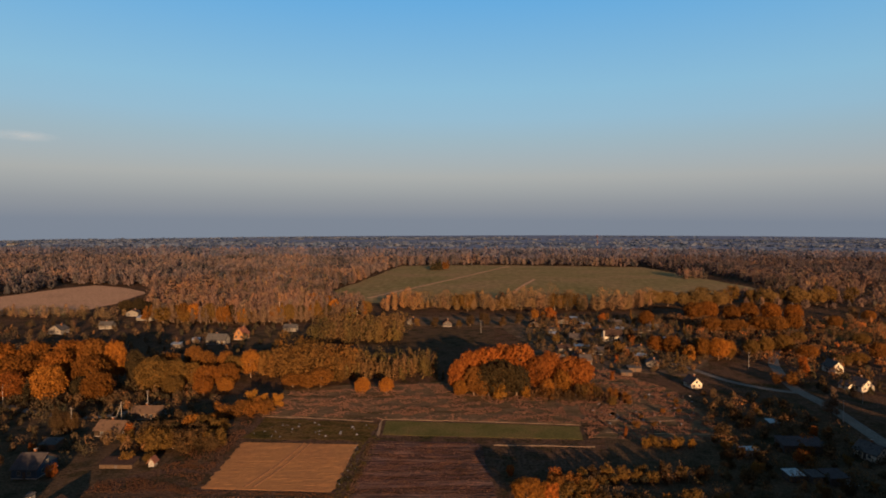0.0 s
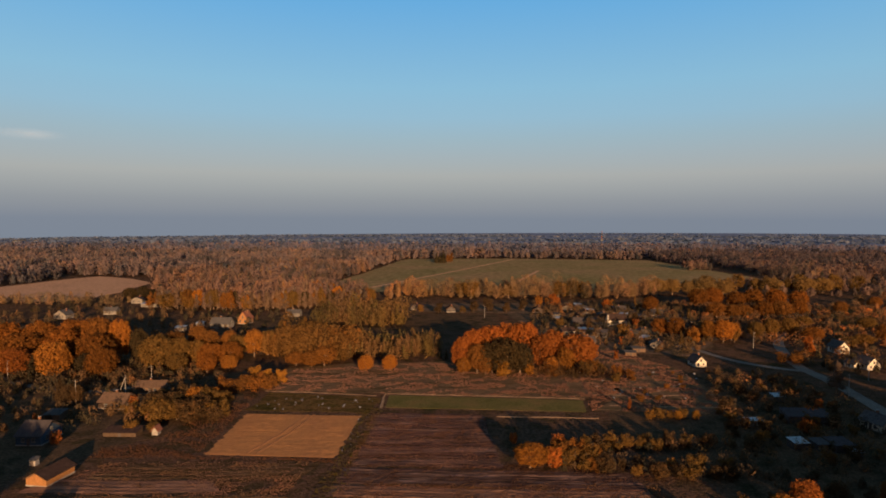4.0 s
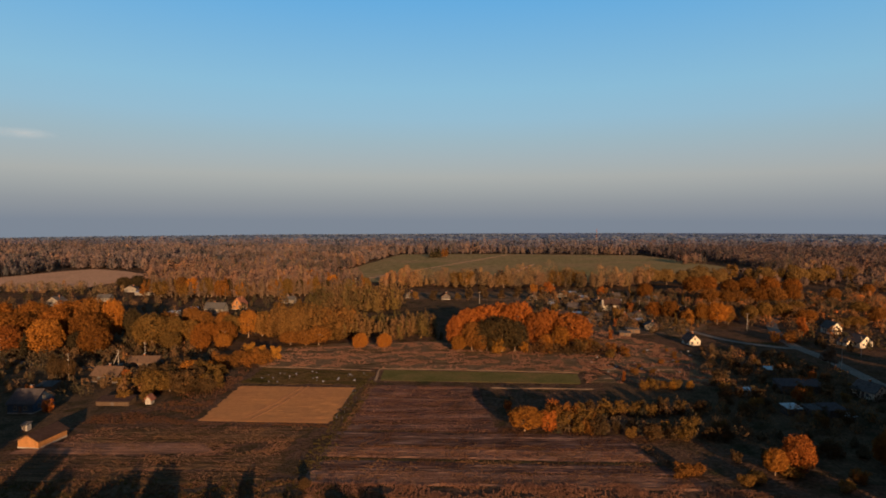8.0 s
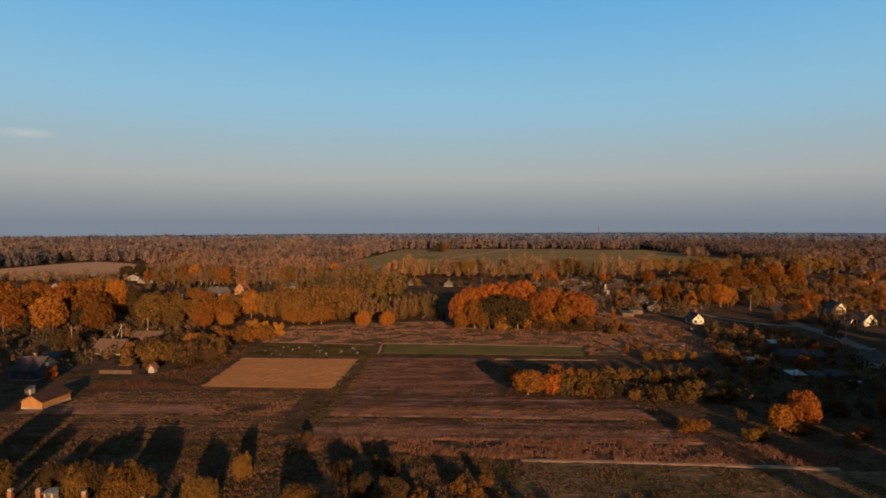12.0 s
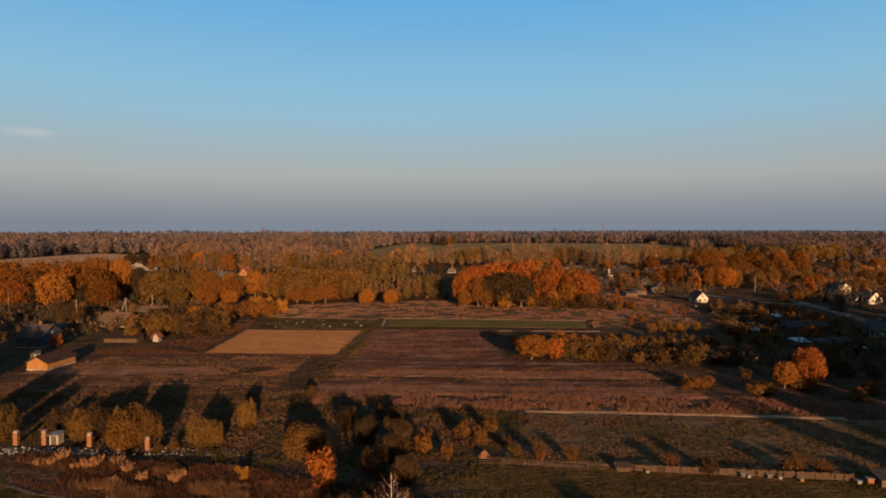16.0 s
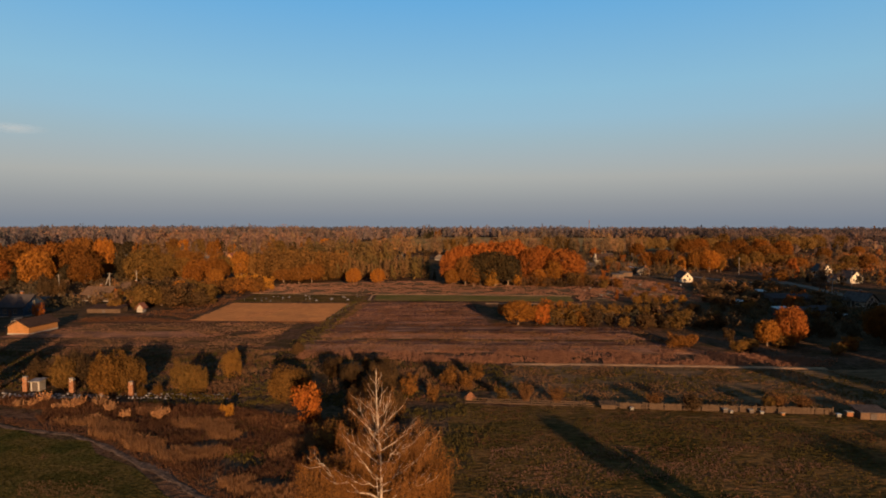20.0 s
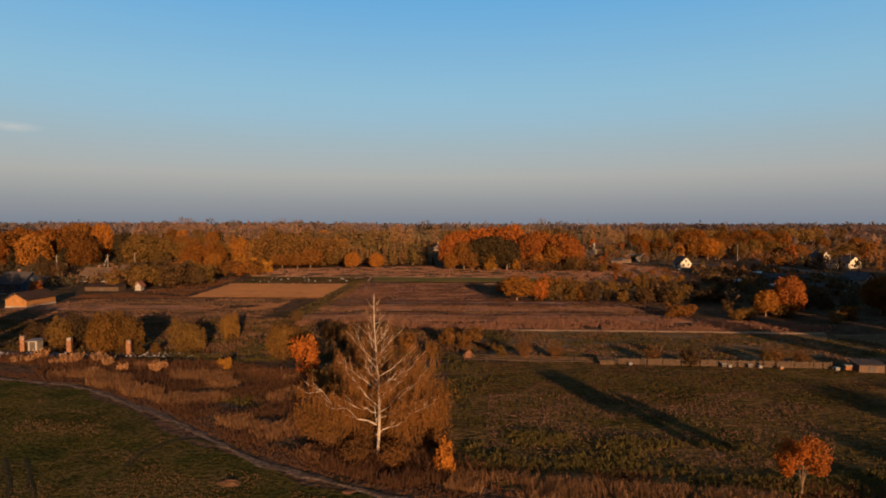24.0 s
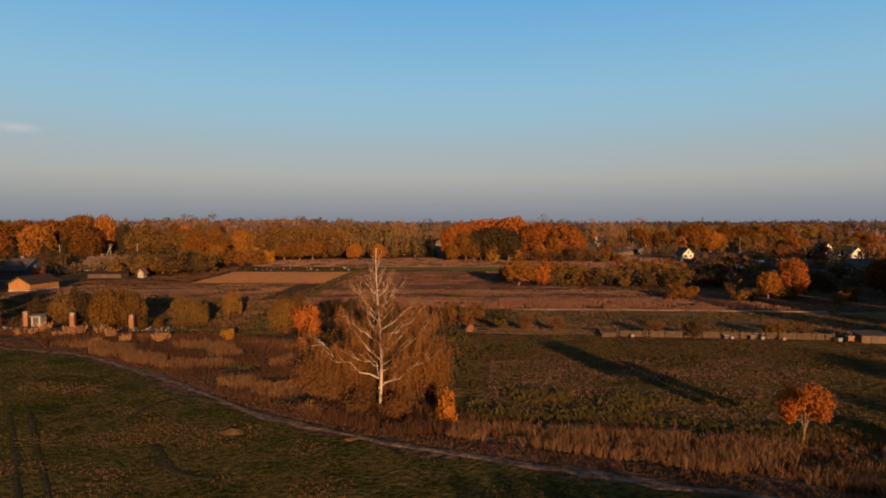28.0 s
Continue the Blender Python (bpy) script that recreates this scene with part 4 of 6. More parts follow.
domes("dome_red", [(73.9, 125, 8.7, 5.6)], "taller orange maple at the garden edge", group="twin maples")
domes("dome_orange", [(95, 127, 8.4, 6), (99.5, 131, 8, 6)], "orange maple at the garden edge", group="twin maples")
grove("bush_green", [(76, 128, 4.5), (80, 131, 5), (70, 129, 4), (86, 134, 5), (64, 131, 3)], "dark green bush at a garden edge", "bush", "bushes in the dark gardens", wide=1.0)
grove("bush_olive", [(60.6, 119.5, 2.7), (63.2, 120.4, 2.9), (71.6, 123.4, 3.4), (79, 117, 2.4)], "low olive bush at the garden edge", "bush", wide=1.4)
grove("bush_russet", [(49, 123, 3.2), (52, 124, 3.0), (84, 121, 3)], "low russet bush at the garden edge", "bush", wide=1.3)
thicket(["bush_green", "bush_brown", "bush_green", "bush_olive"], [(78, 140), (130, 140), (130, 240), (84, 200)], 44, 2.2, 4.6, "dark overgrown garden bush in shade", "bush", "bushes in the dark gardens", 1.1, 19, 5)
thicket(["bush_russet", "bush_brown"], [(62, 200), (92, 205), (92, 250), (66, 246)], 11, 1.4, 3, "low brown bush on waste ground", "bush", "bushes on waste ground", 1.2, 20, 5)
grove("bush_orange", [(113, 190, 5), (104, 176, 5), (122, 200, 4)], "orange shrub in the shaded gardens", "bush", wide=0.9)

# bushes of the old farmyard, nearer
grove("sallow_olive", [(-38.9, 89.4, 5.2), (-37.2, 90.2, 4.4), (-35.1, 98.9, 5.0), (-58.6, 91.4, 5.4), (-71.5, 92, 6.4), (-77, 94, 6)], "olive-yellow willow bush on waste ground", "bush", "bushes of the old farmyard", wide=0.86)
grove("sallow_brown", [(-49.9, 88.0, 6.6), (-50.6, 91.4, 6.8), (-47.6, 90.4, 6.2), (-42.5, 88.5, 1.9), (-44.5, 87.6, 1.8)], "tall brown-ochre bush on waste ground", "bush", "bushes of the old farmyard", wide=0.9)
grove("sallow_brown", [(-22.6, 85, 6.0), (-20.6, 86.5, 5.0)], "brown-olive bush on waste ground", "bush", "bushes of the old farmyard", wide=0.85)
grove("bush_brown", [(-13, 104, 2.6), (6, 97, 3), (-4.6, 88.4, 3.6), (1.5, 94, 3.6), (4, 92, 3), (-1, 86, 2.6)], "russet-brown bush on waste ground", "bush", "bushes of the old farmyard", wide=0.9)
grove("bush_olive", [(9, 86.4, 2.2), (46, 82, 2.2)], "leafless brown bush along the fence", "bush", "bushes along the fence", wide=1.0)
grove("sallow_dark", [(-66, 97, 4.0), (-62, 96, 4.2), (-6.5, 78, 4.2), (-9.5, 85, 4.6), (-14, 93, 4.4), (-18, 99, 3.8), (-10, 101, 3.4), (-57.2, 94, 5.6), (-8.6, 90, 5.2), (-5, 89, 3.2), (-11.5, 80.8, 3.4), (-11, 70, 3.8), (-28, 116, 2.6)], "dark overgrown willow bush in shade", "bush", "bushes of the old farmyard", wide=1.1)
grove("bush_green", [(35, 81, 2.6)], "small dull green bush by the fence", "bush", "bushes along the fence", wide=0.9)
grove("bush_flame", [(-16.9, 75, 6.2)], "bright orange-red shrub like a column", "bush", wide=0.66)
grove("bush_maple", [(0.6, 45.5, 3.1)], "small orange-yellow birch sapling beside the track", "bush", wide=0.6)
grove("bush_gold", [(-28, 78, 2), (-29.6, 80, 1.5)], "small orange-yellow sapling in the weeds", "bush", wide=0.7)

# tall trees behind the camera and outside the view, whose shade falls over the land
grove("high_crown", [(41.4, -22, 16.4)], "slim tall tree with a high crown", wide=0.95)
grove("oak", [(97, 84, 15), (100, 100, 16), (110, 92, 16), (118, 108, 16), (86, 62, 10), (126, 98, 17), (134, 112, 17), (142, 104, 17), (150, 120, 16), (112, 120, 14), (124, 126, 15), (138, 130, 16), (104, 84, 16), (106, 112, 15)], "tall orange oak beside the road", group="roadside trees", wide=1.1)
grove("oak", [(-100, 111, 13), (-99, 98, 12), (-104, 119, 13), (-104, 108, 14), (-112, 118, 14), (-122, 112, 15), (-132, 128, 14), (-100, 92, 12), (-145, 140, 14)], "tall orange oak beside a yard", group="trees beside the yards", wide=0.9)
grove("oak", [(-18, -24, 9.5), (-4, -20, 9), (8, -26, 9.0), (19, -20, 9.9), (25, -22, 10.2), (31, -24, 10.4), (-30, -28, 10)], "orange oak at the meadow's edge", group="trees behind the meadow", wide=0.9)
grove("oak", [(-75, 76, 11), (-102, 78, 17), (-112, 72, 18), (-98, 64, 18), (-122, 84, 17)], "tall orange oak beside a yard", group="trees beside the yards", wide=0.9)
grove("oak", [(119, 140, 15.5), (127, 148, 16), (142, 152, 17), (152, 164, 17), (160, 150, 18), (148, 180, 16), (96, 92, 17), (166, 172, 17), (176, 190, 16)], "tall orange oak beside the road", group="roadside trees", wide=1.1)
grove("oak", [(42, -23, 10.6), (37, -26, 10.5), (47, -18, 10.2), (51, -22, 10.3), (60, -20, 10.6), (70, -16, 11)], "orange oak at the meadow's edge", group="trees behind the meadow", wide=0.9)
grove("oak", [(75, 44, 13), (82, 56, 13), (90, 66, 13)], "orange oak at the pasture's edge", group="trees beside the pasture", wide=0.85)
grove("oak", [(60, 20, 9.0), (67, 24, 8.4), (42, 8, 7.2), (49, 13, 7.4)], "small orange oak at the pasture's edge", group="trees beside the pasture", wide=0.85)


# ---- far woods ----
def woods(name, places, heights, widths, per, size, material, label, seed, tall=1.0, rounded=0.5):
    """Many trees as one mesh: leaf clumps round each stem, a share of the crowns oval and the rest tapering."""
    rng = np.random.default_rng(seed)
    n = len(places)
    idx = np.repeat(np.arange(n), per)
    u = rng.normal(0, 1, (n * per, 3))
    u /= np.linalg.norm(u, axis=1)[:, None]
    f = rng.random(n * per)
    h, w = heights[idx], widths[idx]
    form, foot = rng.uniform(0.35, 0.85, n)[idx], rng.uniform(0.04, 0.34, n)[idx]
    taper = np.clip(1.05 - f, 0.05, 1) ** form * np.clip(f * 4 + 0.35, 0, 1)
    oval = (rng.random(n) < rounded)[idx]
    taper = np.where(oval, np.sqrt(np.clip(1 - ((f - 0.5) / 0.53) ** 2, 0.02, 1)) * 1.12, taper)
    foot = np.where(oval, foot * 0.5, foot)
    p = np.zeros((n * per, 3))
    p[:, :2] = places[idx] + u[:, :2] * (w * taper)[:, None]
    p[:, 2] = h * (foot + (1 - foot) * f) + u[:, 2] * 0.6
    p[:, 2] = np.maximum(p[:, 2], 0.4) + np.array([ground_z(x, y) for x, y in places])[idx]
    out = u.copy()
    out[:, 2] += np.where(oval, (f - 0.4) * 1.3, 0.35)
    v, q = clumps(p, out, size * 1.1 * rng.uniform(0.6, 1.4, n * per), rng, 0.32)
    c = np.repeat(p, 4, 0)
    v = c + (v - c) * np.array([0.8, 0.8, tall])
    ob = tagged(new(name, arrays(name, v, q, material)), label, "forest", kind="stuff")
    return ob


def strewn(x0, x1, y0, y1, gap, seed, inside):
    """A shaken grid of places that a test keeps."""
    rng = np.random.default_rng(seed)
    xs, ys = np.meshgrid(np.arange(x0, x1, gap), np.arange(y0, y1, gap))
    p = np.stack([xs.ravel(), ys.ravel()], 1).astype(float)
    p += rng.uniform(-0.48, 0.48, p.shape) * gap
    keep = np.array([inside(x, y) for x, y in p])
    return p[keep]


def in_poly(pts):
    def test(x, y):
        c = False
        for (xa, ya), (xb, yb) in zip(pts, pts[1:] + pts[:1]):
            if (ya > y) != (yb > y) and x < (xb - xa) * (y - ya) / (yb - ya) + xa:
                c = not c
        return c
    return test


west_edge = in_poly([(-215, 425), (-200, 412), (-150, 404), (-100, 420), (-60, 440), (-96, 500), (-122, 560), (-98, 740), (-150, 740), (-260, 640), (-270, 540)])
west_deep = in_poly([(-1150, 1500), (-600, 760), (-400, 640), (-330, 632), (-262, 560), (-125, 560), (-78, 930), (85, 965), (300, 935), (330, 1500)])
west_side = in_poly([(-640, 500), (-412, 520), (-404, 566), (-397, 600), (-440, 660), (-378, 640), (-330, 640), (-500, 800), (-900, 1100)])
east_wood = in_poly([(306, 925), (330, 800), (420, 700), (470, 640), (560, 600), (900, 760), (1200, 1100), (1200, 1500), (330, 1500)])
east_low = in_poly([(335, 640), (250, 565), (240, 470), (420, 520), (640, 540), (760, 640), (560, 600), (440, 660)])


def wood_of(name, test, x0, x1, y0, y1, gap, per, size, material, low, high, slim, label, seed, tall=1.15, rounded=0.5):
    p = strewn(x0, x1, y0, y1, gap, seed, lambda x, y: abs(x) < 0.80 * y + 30 and test(x, y))
    rng = np.random.default_rng(seed + 50)
    h = rng.uniform(low, high, len(p))
    h *= np.array([1.0 + 0.4 * noise.noise(Vector((x * 0.014, y * 0.014, seed))) + 0.22 * noise.noise(Vector((x * 0.05, y * 0.05, seed + 3))) for x, y in p])
    h *= np.where(rng.random(len(p)) < 0.14, rng.uniform(0.45, 0.7, len(p)), np.where(rng.random(len(p)) < 0.1, 1.18, 1.0))
    keep = np.array([noise.noise(Vector((x * 0.022, y * 0.03, seed + 7))) > -0.36 for x, y in p]) if gap < 9 and len(p) > 900 else np.ones(len(p), bool)
    p, h = p[keep], h[keep]
    woods(name, p, h, h * slim * rng.uniform(0.7, 1.5, len(p)), per, size, material, label, seed, tall, rounded)
    return p


def stand(name, pts, gap, per, size, material, low, high, slim, label, seed, rounded=0.7):
    P = np.array(pts)
    (x0, y0), (x1, y1) = P.min(0), P.max(0)
    return wood_of(name, in_poly(pts), x0, x1, y0, y1, gap, per, size, material, low, high, slim, label, seed, 1.0, rounded)


edge = wood_of("forest_edge", west_edge, -290, -40, 400, 760, 6.4, 210, 1.0, "forest_mixed", 10.5, 16, 0.25, "dense birch and aspen forest in brown autumn leaf", 21)
wood_of("forest_north", west_deep, -1150, 340, 560, 1000, 9.0, 100, 1.6, "forest_haze_near", 9.5, 15, 0.30, "wide autumn forest, bare birches and brown oaks", 22)
wood_of("forest_west", west_side, -920, -320, 540, 1100, 9.0, 100, 1.6, "forest_haze_near", 9.5, 15, 0.30, "autumn forest beyond the tan field", 23)
wood_of("forest_distance", in_poly([(-1300, 990), (340, 990), (1250, 1000), (1230, 1300), (500, 1350), (-300, 1330), (-1230, 1300)]), -1300, 1300, 960, 1520, 13, 24, 3.0, "forest_haze_far", 8, 13, 0.34, "autumn forest stretching to the distance", 24)
wood_of("forest_east", east_wood, 290, 1250, 580, 1050, 9.0, 80, 1.5, "forest_dark", 8, 15, 0.28, "dark mixed forest of spruce and birch", 25)
wood_of("forest_southeast", east_low, 230, 780, 500, 680, 13.0, 90, 1.3, "forest_mixed", 4, 9, 0.34, "dark scrub wood with scattered birches", 26)
far_bands = in_poly([(-1250, 1330), (1250, 1330), (3000, 2900), (2300, 3800), (0, 4400), (-2300, 3800), (-3000, 2900)])
wood_of("forest_horizon", lambda x, y: far_bands(x, y) and noise.noise(Vector((x * 0.0009, y * 0.0050, 3.3))) > 0.10, -2400, 2400, 1340, 3900, 52, 10, 16, "forest_haze_blue", 4, 6, 5.0, "low woods near the horizon, haze put into their colour", 27, 0.45, 1.0)
stand("birch_stand", [(-85, 262), (-66, 256), (-45, 257), (-42, 290), (-84, 298)], 3.6, 260, 0.7, "stand_ochre", 10.5, 13.5, 0.25, "dense stand of ochre birches", 61, 0.75)
stand("young_birches", [(-46, 262), (-20, 262), (-6, 270), (-4, 288), (-46, 292)], 2.6, 90, 0.6, "stand_olive", 6.5, 9.5, 0.16, "stand of thin young olive birches", 62, 0.3)
stand("willow_grove", [(-80, 340), (-26, 342), (-26, 372), (-78, 368)], 5.4, 260, 0.9, "stand_olive", 11, 14.5, 0.32, "dark grove of olive willows", 63, 0.9)
stand("birch_row", [(-52, 466), (160, 474), (160, 500), (-52, 496)], 7.0, 420, 0.7, "stand_brown", 9, 15.5, 0.28, "long row of tall birches beyond the village", 64, 0.7)
stand("eastern_woodland", [(235, 295), (300, 300), (480, 420), (500, 540), (300, 470), (262, 380)], 15, 170, 0.9, "scrub_village", 3, 7, 0.42, "scattered autumn trees east of the village", 65, 0.8)
stand("grove_east", [(345, 655), (470, 660), (485, 770), (360, 760)], 8.0, 120, 1.2, "forest_mixed", 9, 13, 0.3, "brown rounded grove beside the far meadow", 76, 0.8)
stand("grove_meadow", [(292, 745), (320, 745), (326, 780), (298, 785)], 7.0, 110, 1.2, "forest_mixed", 8, 12, 0.28, "brown grove at the far meadow's edge", 77, 0.8)
stand("village_gardens", [(55, 300), (112, 276), (140, 320), (220, 330), (230, 440), (60, 450), (44, 350)], 5.8, 110, 0.55, "scrub_dark", 1.4, 5.4, 0.42, "brown and olive garden trees between the houses", 66)
stand("east_scrub", [(152, 300), (232, 296), (300, 420), (262, 452), (160, 446), (150, 380)], 7.0, 90, 0.6, "scrub_village", 2, 5, 0.55, "brown and olive undergrowth between the village trees", 67, 0.95)
stand("west_gardens", [(-290, 330), (-200, 300), (-92, 296), (-92, 372), (-140, 395), (-290, 410)], 10.5, 130, 0.6, "scrub_dark", 1.5, 6, 0.4, "brown garden trees of the western village", 68)
stand("west_trees", [(-250, 268), (-110, 266), (-84, 276), (-88, 296), (-240, 315)], 8.0, 150, 0.7, "scrub_dark", 3, 8.5, 0.33, "orange and brown trees behind the old oaks", 69)
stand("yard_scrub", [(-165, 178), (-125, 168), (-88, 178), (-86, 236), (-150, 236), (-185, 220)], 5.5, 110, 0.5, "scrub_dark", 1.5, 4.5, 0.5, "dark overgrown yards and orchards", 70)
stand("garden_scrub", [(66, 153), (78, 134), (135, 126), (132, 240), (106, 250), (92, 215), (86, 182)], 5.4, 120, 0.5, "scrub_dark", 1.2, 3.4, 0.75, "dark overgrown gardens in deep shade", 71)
stand("field_row", [(-345, 424), (-240, 416), (-236, 438), (-340, 446)], 6.5, 110, 0.8, "stand_brown", 4.5, 9, 0.36, "brown trees between gardens and the tan field", 79, 0.8)
stand("oak_scrub", [(30, 236), (60, 232), (70, 240), (60, 252), (36, 250)], 3.2, 70, 0.5, "scrub_brown", 2, 5, 0.5, "brown undergrowth on the slope below the oaks", 78, 0.9)
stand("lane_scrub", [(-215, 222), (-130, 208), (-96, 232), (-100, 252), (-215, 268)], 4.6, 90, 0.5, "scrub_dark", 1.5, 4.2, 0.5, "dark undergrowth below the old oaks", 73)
stand("thicket_scrub", [(22, 149), (76, 144.5), (76, 151), (26, 156)], 2.6, 70, 0.4, "scrub_dark", 1.2, 3.2, 0.5, "brown undergrowth of the thicket", 74)
stand("thicket_scrub_north", [(28, 160), (72, 161), (76, 170), (30, 167)], 3.0, 70, 0.45, "scrub_dark", 1.2, 2.8, 0.5, "dark undergrowth of the thicket", 75)
stand("roadside_scrub", [(150, 262), (158, 244), (190, 240), (240, 290), (205, 300), (165, 290)], 8.0, 100, 0.7, "scrub_village", 2, 6, 0.4, "brown bushes beside the village road", 72)

tv, tf = [], []
for x, y in edge[::2]:
    if y < 470 or (x > -130 and y < 600):
        tube(tv, tf, [Vector((x, y, 0)), Vector((x + 0.2, y, 6)), Vector((x, y, 10.5))], [0.22, 0.17, 0.06], 4)
tagged(new("forest_trunks", mesh_of("forest_trunks", tv, tf, "bark_birch")), "pale birch trunks at the forest's edge", "forest", kind="stuff")
grove("maple", [(-100, 452, 15.5), (-105, 458, 16), (-94, 456, 14)], "tall yellow birch at the forest's edge", group="yellow trees at the forest edge", wide=0.7)
grove("spruce", [(-14, 856, 17), (-19, 858, 15), (-24, 855, 14)], "dark spruce alone on the meadow", group="meadow trees", wide=1.8)
grove("aspen", [(-8, 852, 13), (-3, 855, 15)], "orange birch alone on the meadow", group="meadow trees", wide=1.6)
domes("dome_dark", [(-247, 452, 10, 9), (-238, 455, 11, 9), (-229, 450, 9, 8)], "dark evergreen beside the far farm", group="farm pines")


# ---- houses ----
def window_part(parent, x, y, z, w, h, axis, frame_mat="white_paint"):
    """A window proud of the wall: frame of four bars, two panes and a sill. axis: the wall's outward way, 'x', '-x', 'y' or '-y'."""
    bm = bmesh.new()
    t = 0.08
    for a0, a1, b0, b1 in ((-w / 2, w / 2, 0, t), (-w / 2, w / 2, h - t, h), (-w / 2, -w / 2 + t, t, h - t), (w / 2 - t, w / 2, t, h - t), (-t / 2, t / 2, t, h - t)):
        box(bm, a0, a1, -0.08, 0.02, b0, b1)
    turn = {"-y": 0, "x": 90, "y": 180, "-x": -90}[axis]
    m = pose(x, y, z, 0, 0, turn)
    f = part("window", bm, frame_mat, parent)
    f.matrix_basis = m
    for s in (-1, 1):
        part("pane", boxed(s * w / 4 - w / 4 + t * 0.6, s * w / 4 + w / 4 - t * 0.6, -0.03, 0.01, t, h - t), "window_glass", f)
    part("sill", boxed(-w / 2 - 0.08, w / 2 + 0.08, -0.14, 0.02, -0.07, 0), frame_mat, f)
    return f


def house(x, y, w, d, eave, ridge, rz, wall, roof, label, name="house", category="house", chimney=True, windows=2, gable_window=True, door=True, along="y", porch=False, group=""):
    """A gabled house, w by d metres; the ridge runs along y, so that the gables face -y and y, or along x."""
    ob = root(name, x, y, 0, rz + (90 if along == "x" else 0))
    if along == "x":
        w, d = d, w
    W, D = w / 2, d / 2
    bm = bmesh.new()
    prof = [(-W, -0.1), (W, -0.1), (W, eave), (0, ridge), (-W, eave)]
    fr = [bm.verts.new((a, -D, b)) for a, b in prof]
    bk = [bm.verts.new((a, D, b)) for a, b in prof]
    bm.faces.new(fr), bm.faces.new(bk[::-1])
    for i in range(5):
        k = (i + 1) % 5
        bm.faces.new((fr[k], fr[i], bk[i], bk[k]))
    bmesh.ops.recalc_face_normals(bm, faces=bm.faces)
    part("wall", bm, wall, ob)
    part("plinth", boxed(-W - 0.06, W + 0.06, -D - 0.06, D + 0.06, -0.1, 0.35), "concrete", ob)
    over, th = 0.4, 0.14
    run, rise = W + over, (ridge - eave) * (W + over) / W
    for s in (-1, 1):
        bm = bmesh.new()
        lo, hi = Vector((s * run, 0, ridge - rise + 0.03)), Vector((0, 0, ridge + 0.03))
        up = Vector((s * (ridge - eave), 0, W)).normalized() * th
        q = [bm.verts.new(p + Vector((0, yy, 0))) for yy in (-D - over, D + over) for p in (lo, hi, hi + up, lo + up)]
        for f in ((0, 1, 2, 3), (7, 6, 5, 4), (0, 4, 5, 1), (1, 5, 6, 2), (2, 6, 7, 3), (3, 7, 4, 0)):
            bm.faces.new([q[i] for i in f])
        bmesh.ops.recalc_face_normals(bm, faces=bm.faces)
        part("roof_slope", bm, roof, ob)
    part("ridge_cap", boxed(-0.16, 0.16, -D - over, D + over, ridge + 0.10, ridge + 0.22, bevel=0.03), roof, ob)
    for s in (-1, 1):
        for yy in (-D - 0.03, D - 0.02):
            bm = bmesh.new()
            a, b = Vector((s * W * 0.98, yy, eave - 0.02)), Vector((0, yy, ridge - 0.08))
            q = [bm.verts.new(p) for p in (a, b, b - Vector((0, 0, 0.2)), a - Vector((0, 0, 0.2)))]
            q2 = [bm.verts.new(v.co + Vector((0, 0.05, 0))) for v in q]
            for f in ((0, 1, 2, 3), (7, 6, 5, 4), (0, 4, 5, 1), (1, 5, 6, 2), (2, 6, 7, 3), (3, 7, 4, 0)):
                bm.faces.new([(q + q2)[i] for i in f])
            bmesh.ops.recalc_face_normals(bm, faces=bm.faces)
            part("bargeboard", bm, "white_paint" if wall in ("limewash", "plaster_yellow") else "timber_grey", ob)
    if chimney:
        c = part("chimney", boxed(-0.3 + W * 0.3, 0.3 + W * 0.3, -0.3 + D * 0.2, 0.3 + D * 0.2, eave, ridge + 0.7, bevel=0.03), "brick_red", ob)
        part("cap", boxed(-0.38 + W * 0.3, 0.38 + W * 0.3, -0.38 + D * 0.2, 0.38 + D * 0.2, ridge + 0.7, ridge + 0.8), "concrete", c)
    for i in range(windows):
        f = (i + 0.5) / windows * 2 - 1
        window_part(ob, f * W * 0.9, -D, eave * 0.38, min(1.0, w * 0.16), eave * 0.42, "-y")
        window_part(ob, W, f * D * 0.8, eave * 0.38, min(1.0, d * 0.14), eave * 0.42, "x")
        window_part(ob, -W, f * D * 0.8, eave * 0.38, min(1.0, d * 0.14), eave * 0.42, "-x")
    if gable_window:
        window_part(ob, 0, -D, eave + 0.15, min(0.9, w * 0.16), (ridge - eave) * 0.42, "-y")
    if door:
        dr = part("door", boxed(-W - 0.06, -W + 0.02, -0.45, 0.45, 0.1, min(2.1, eave - 0.2), bevel=0.01), "timber_dark", ob)
        part("handle", boxed(-W - 0.12, -W - 0.06, 0.3, 0.36, 1.0, 1.12), "metal_sheet", dr)
    return tagged(ob, label, category, group)


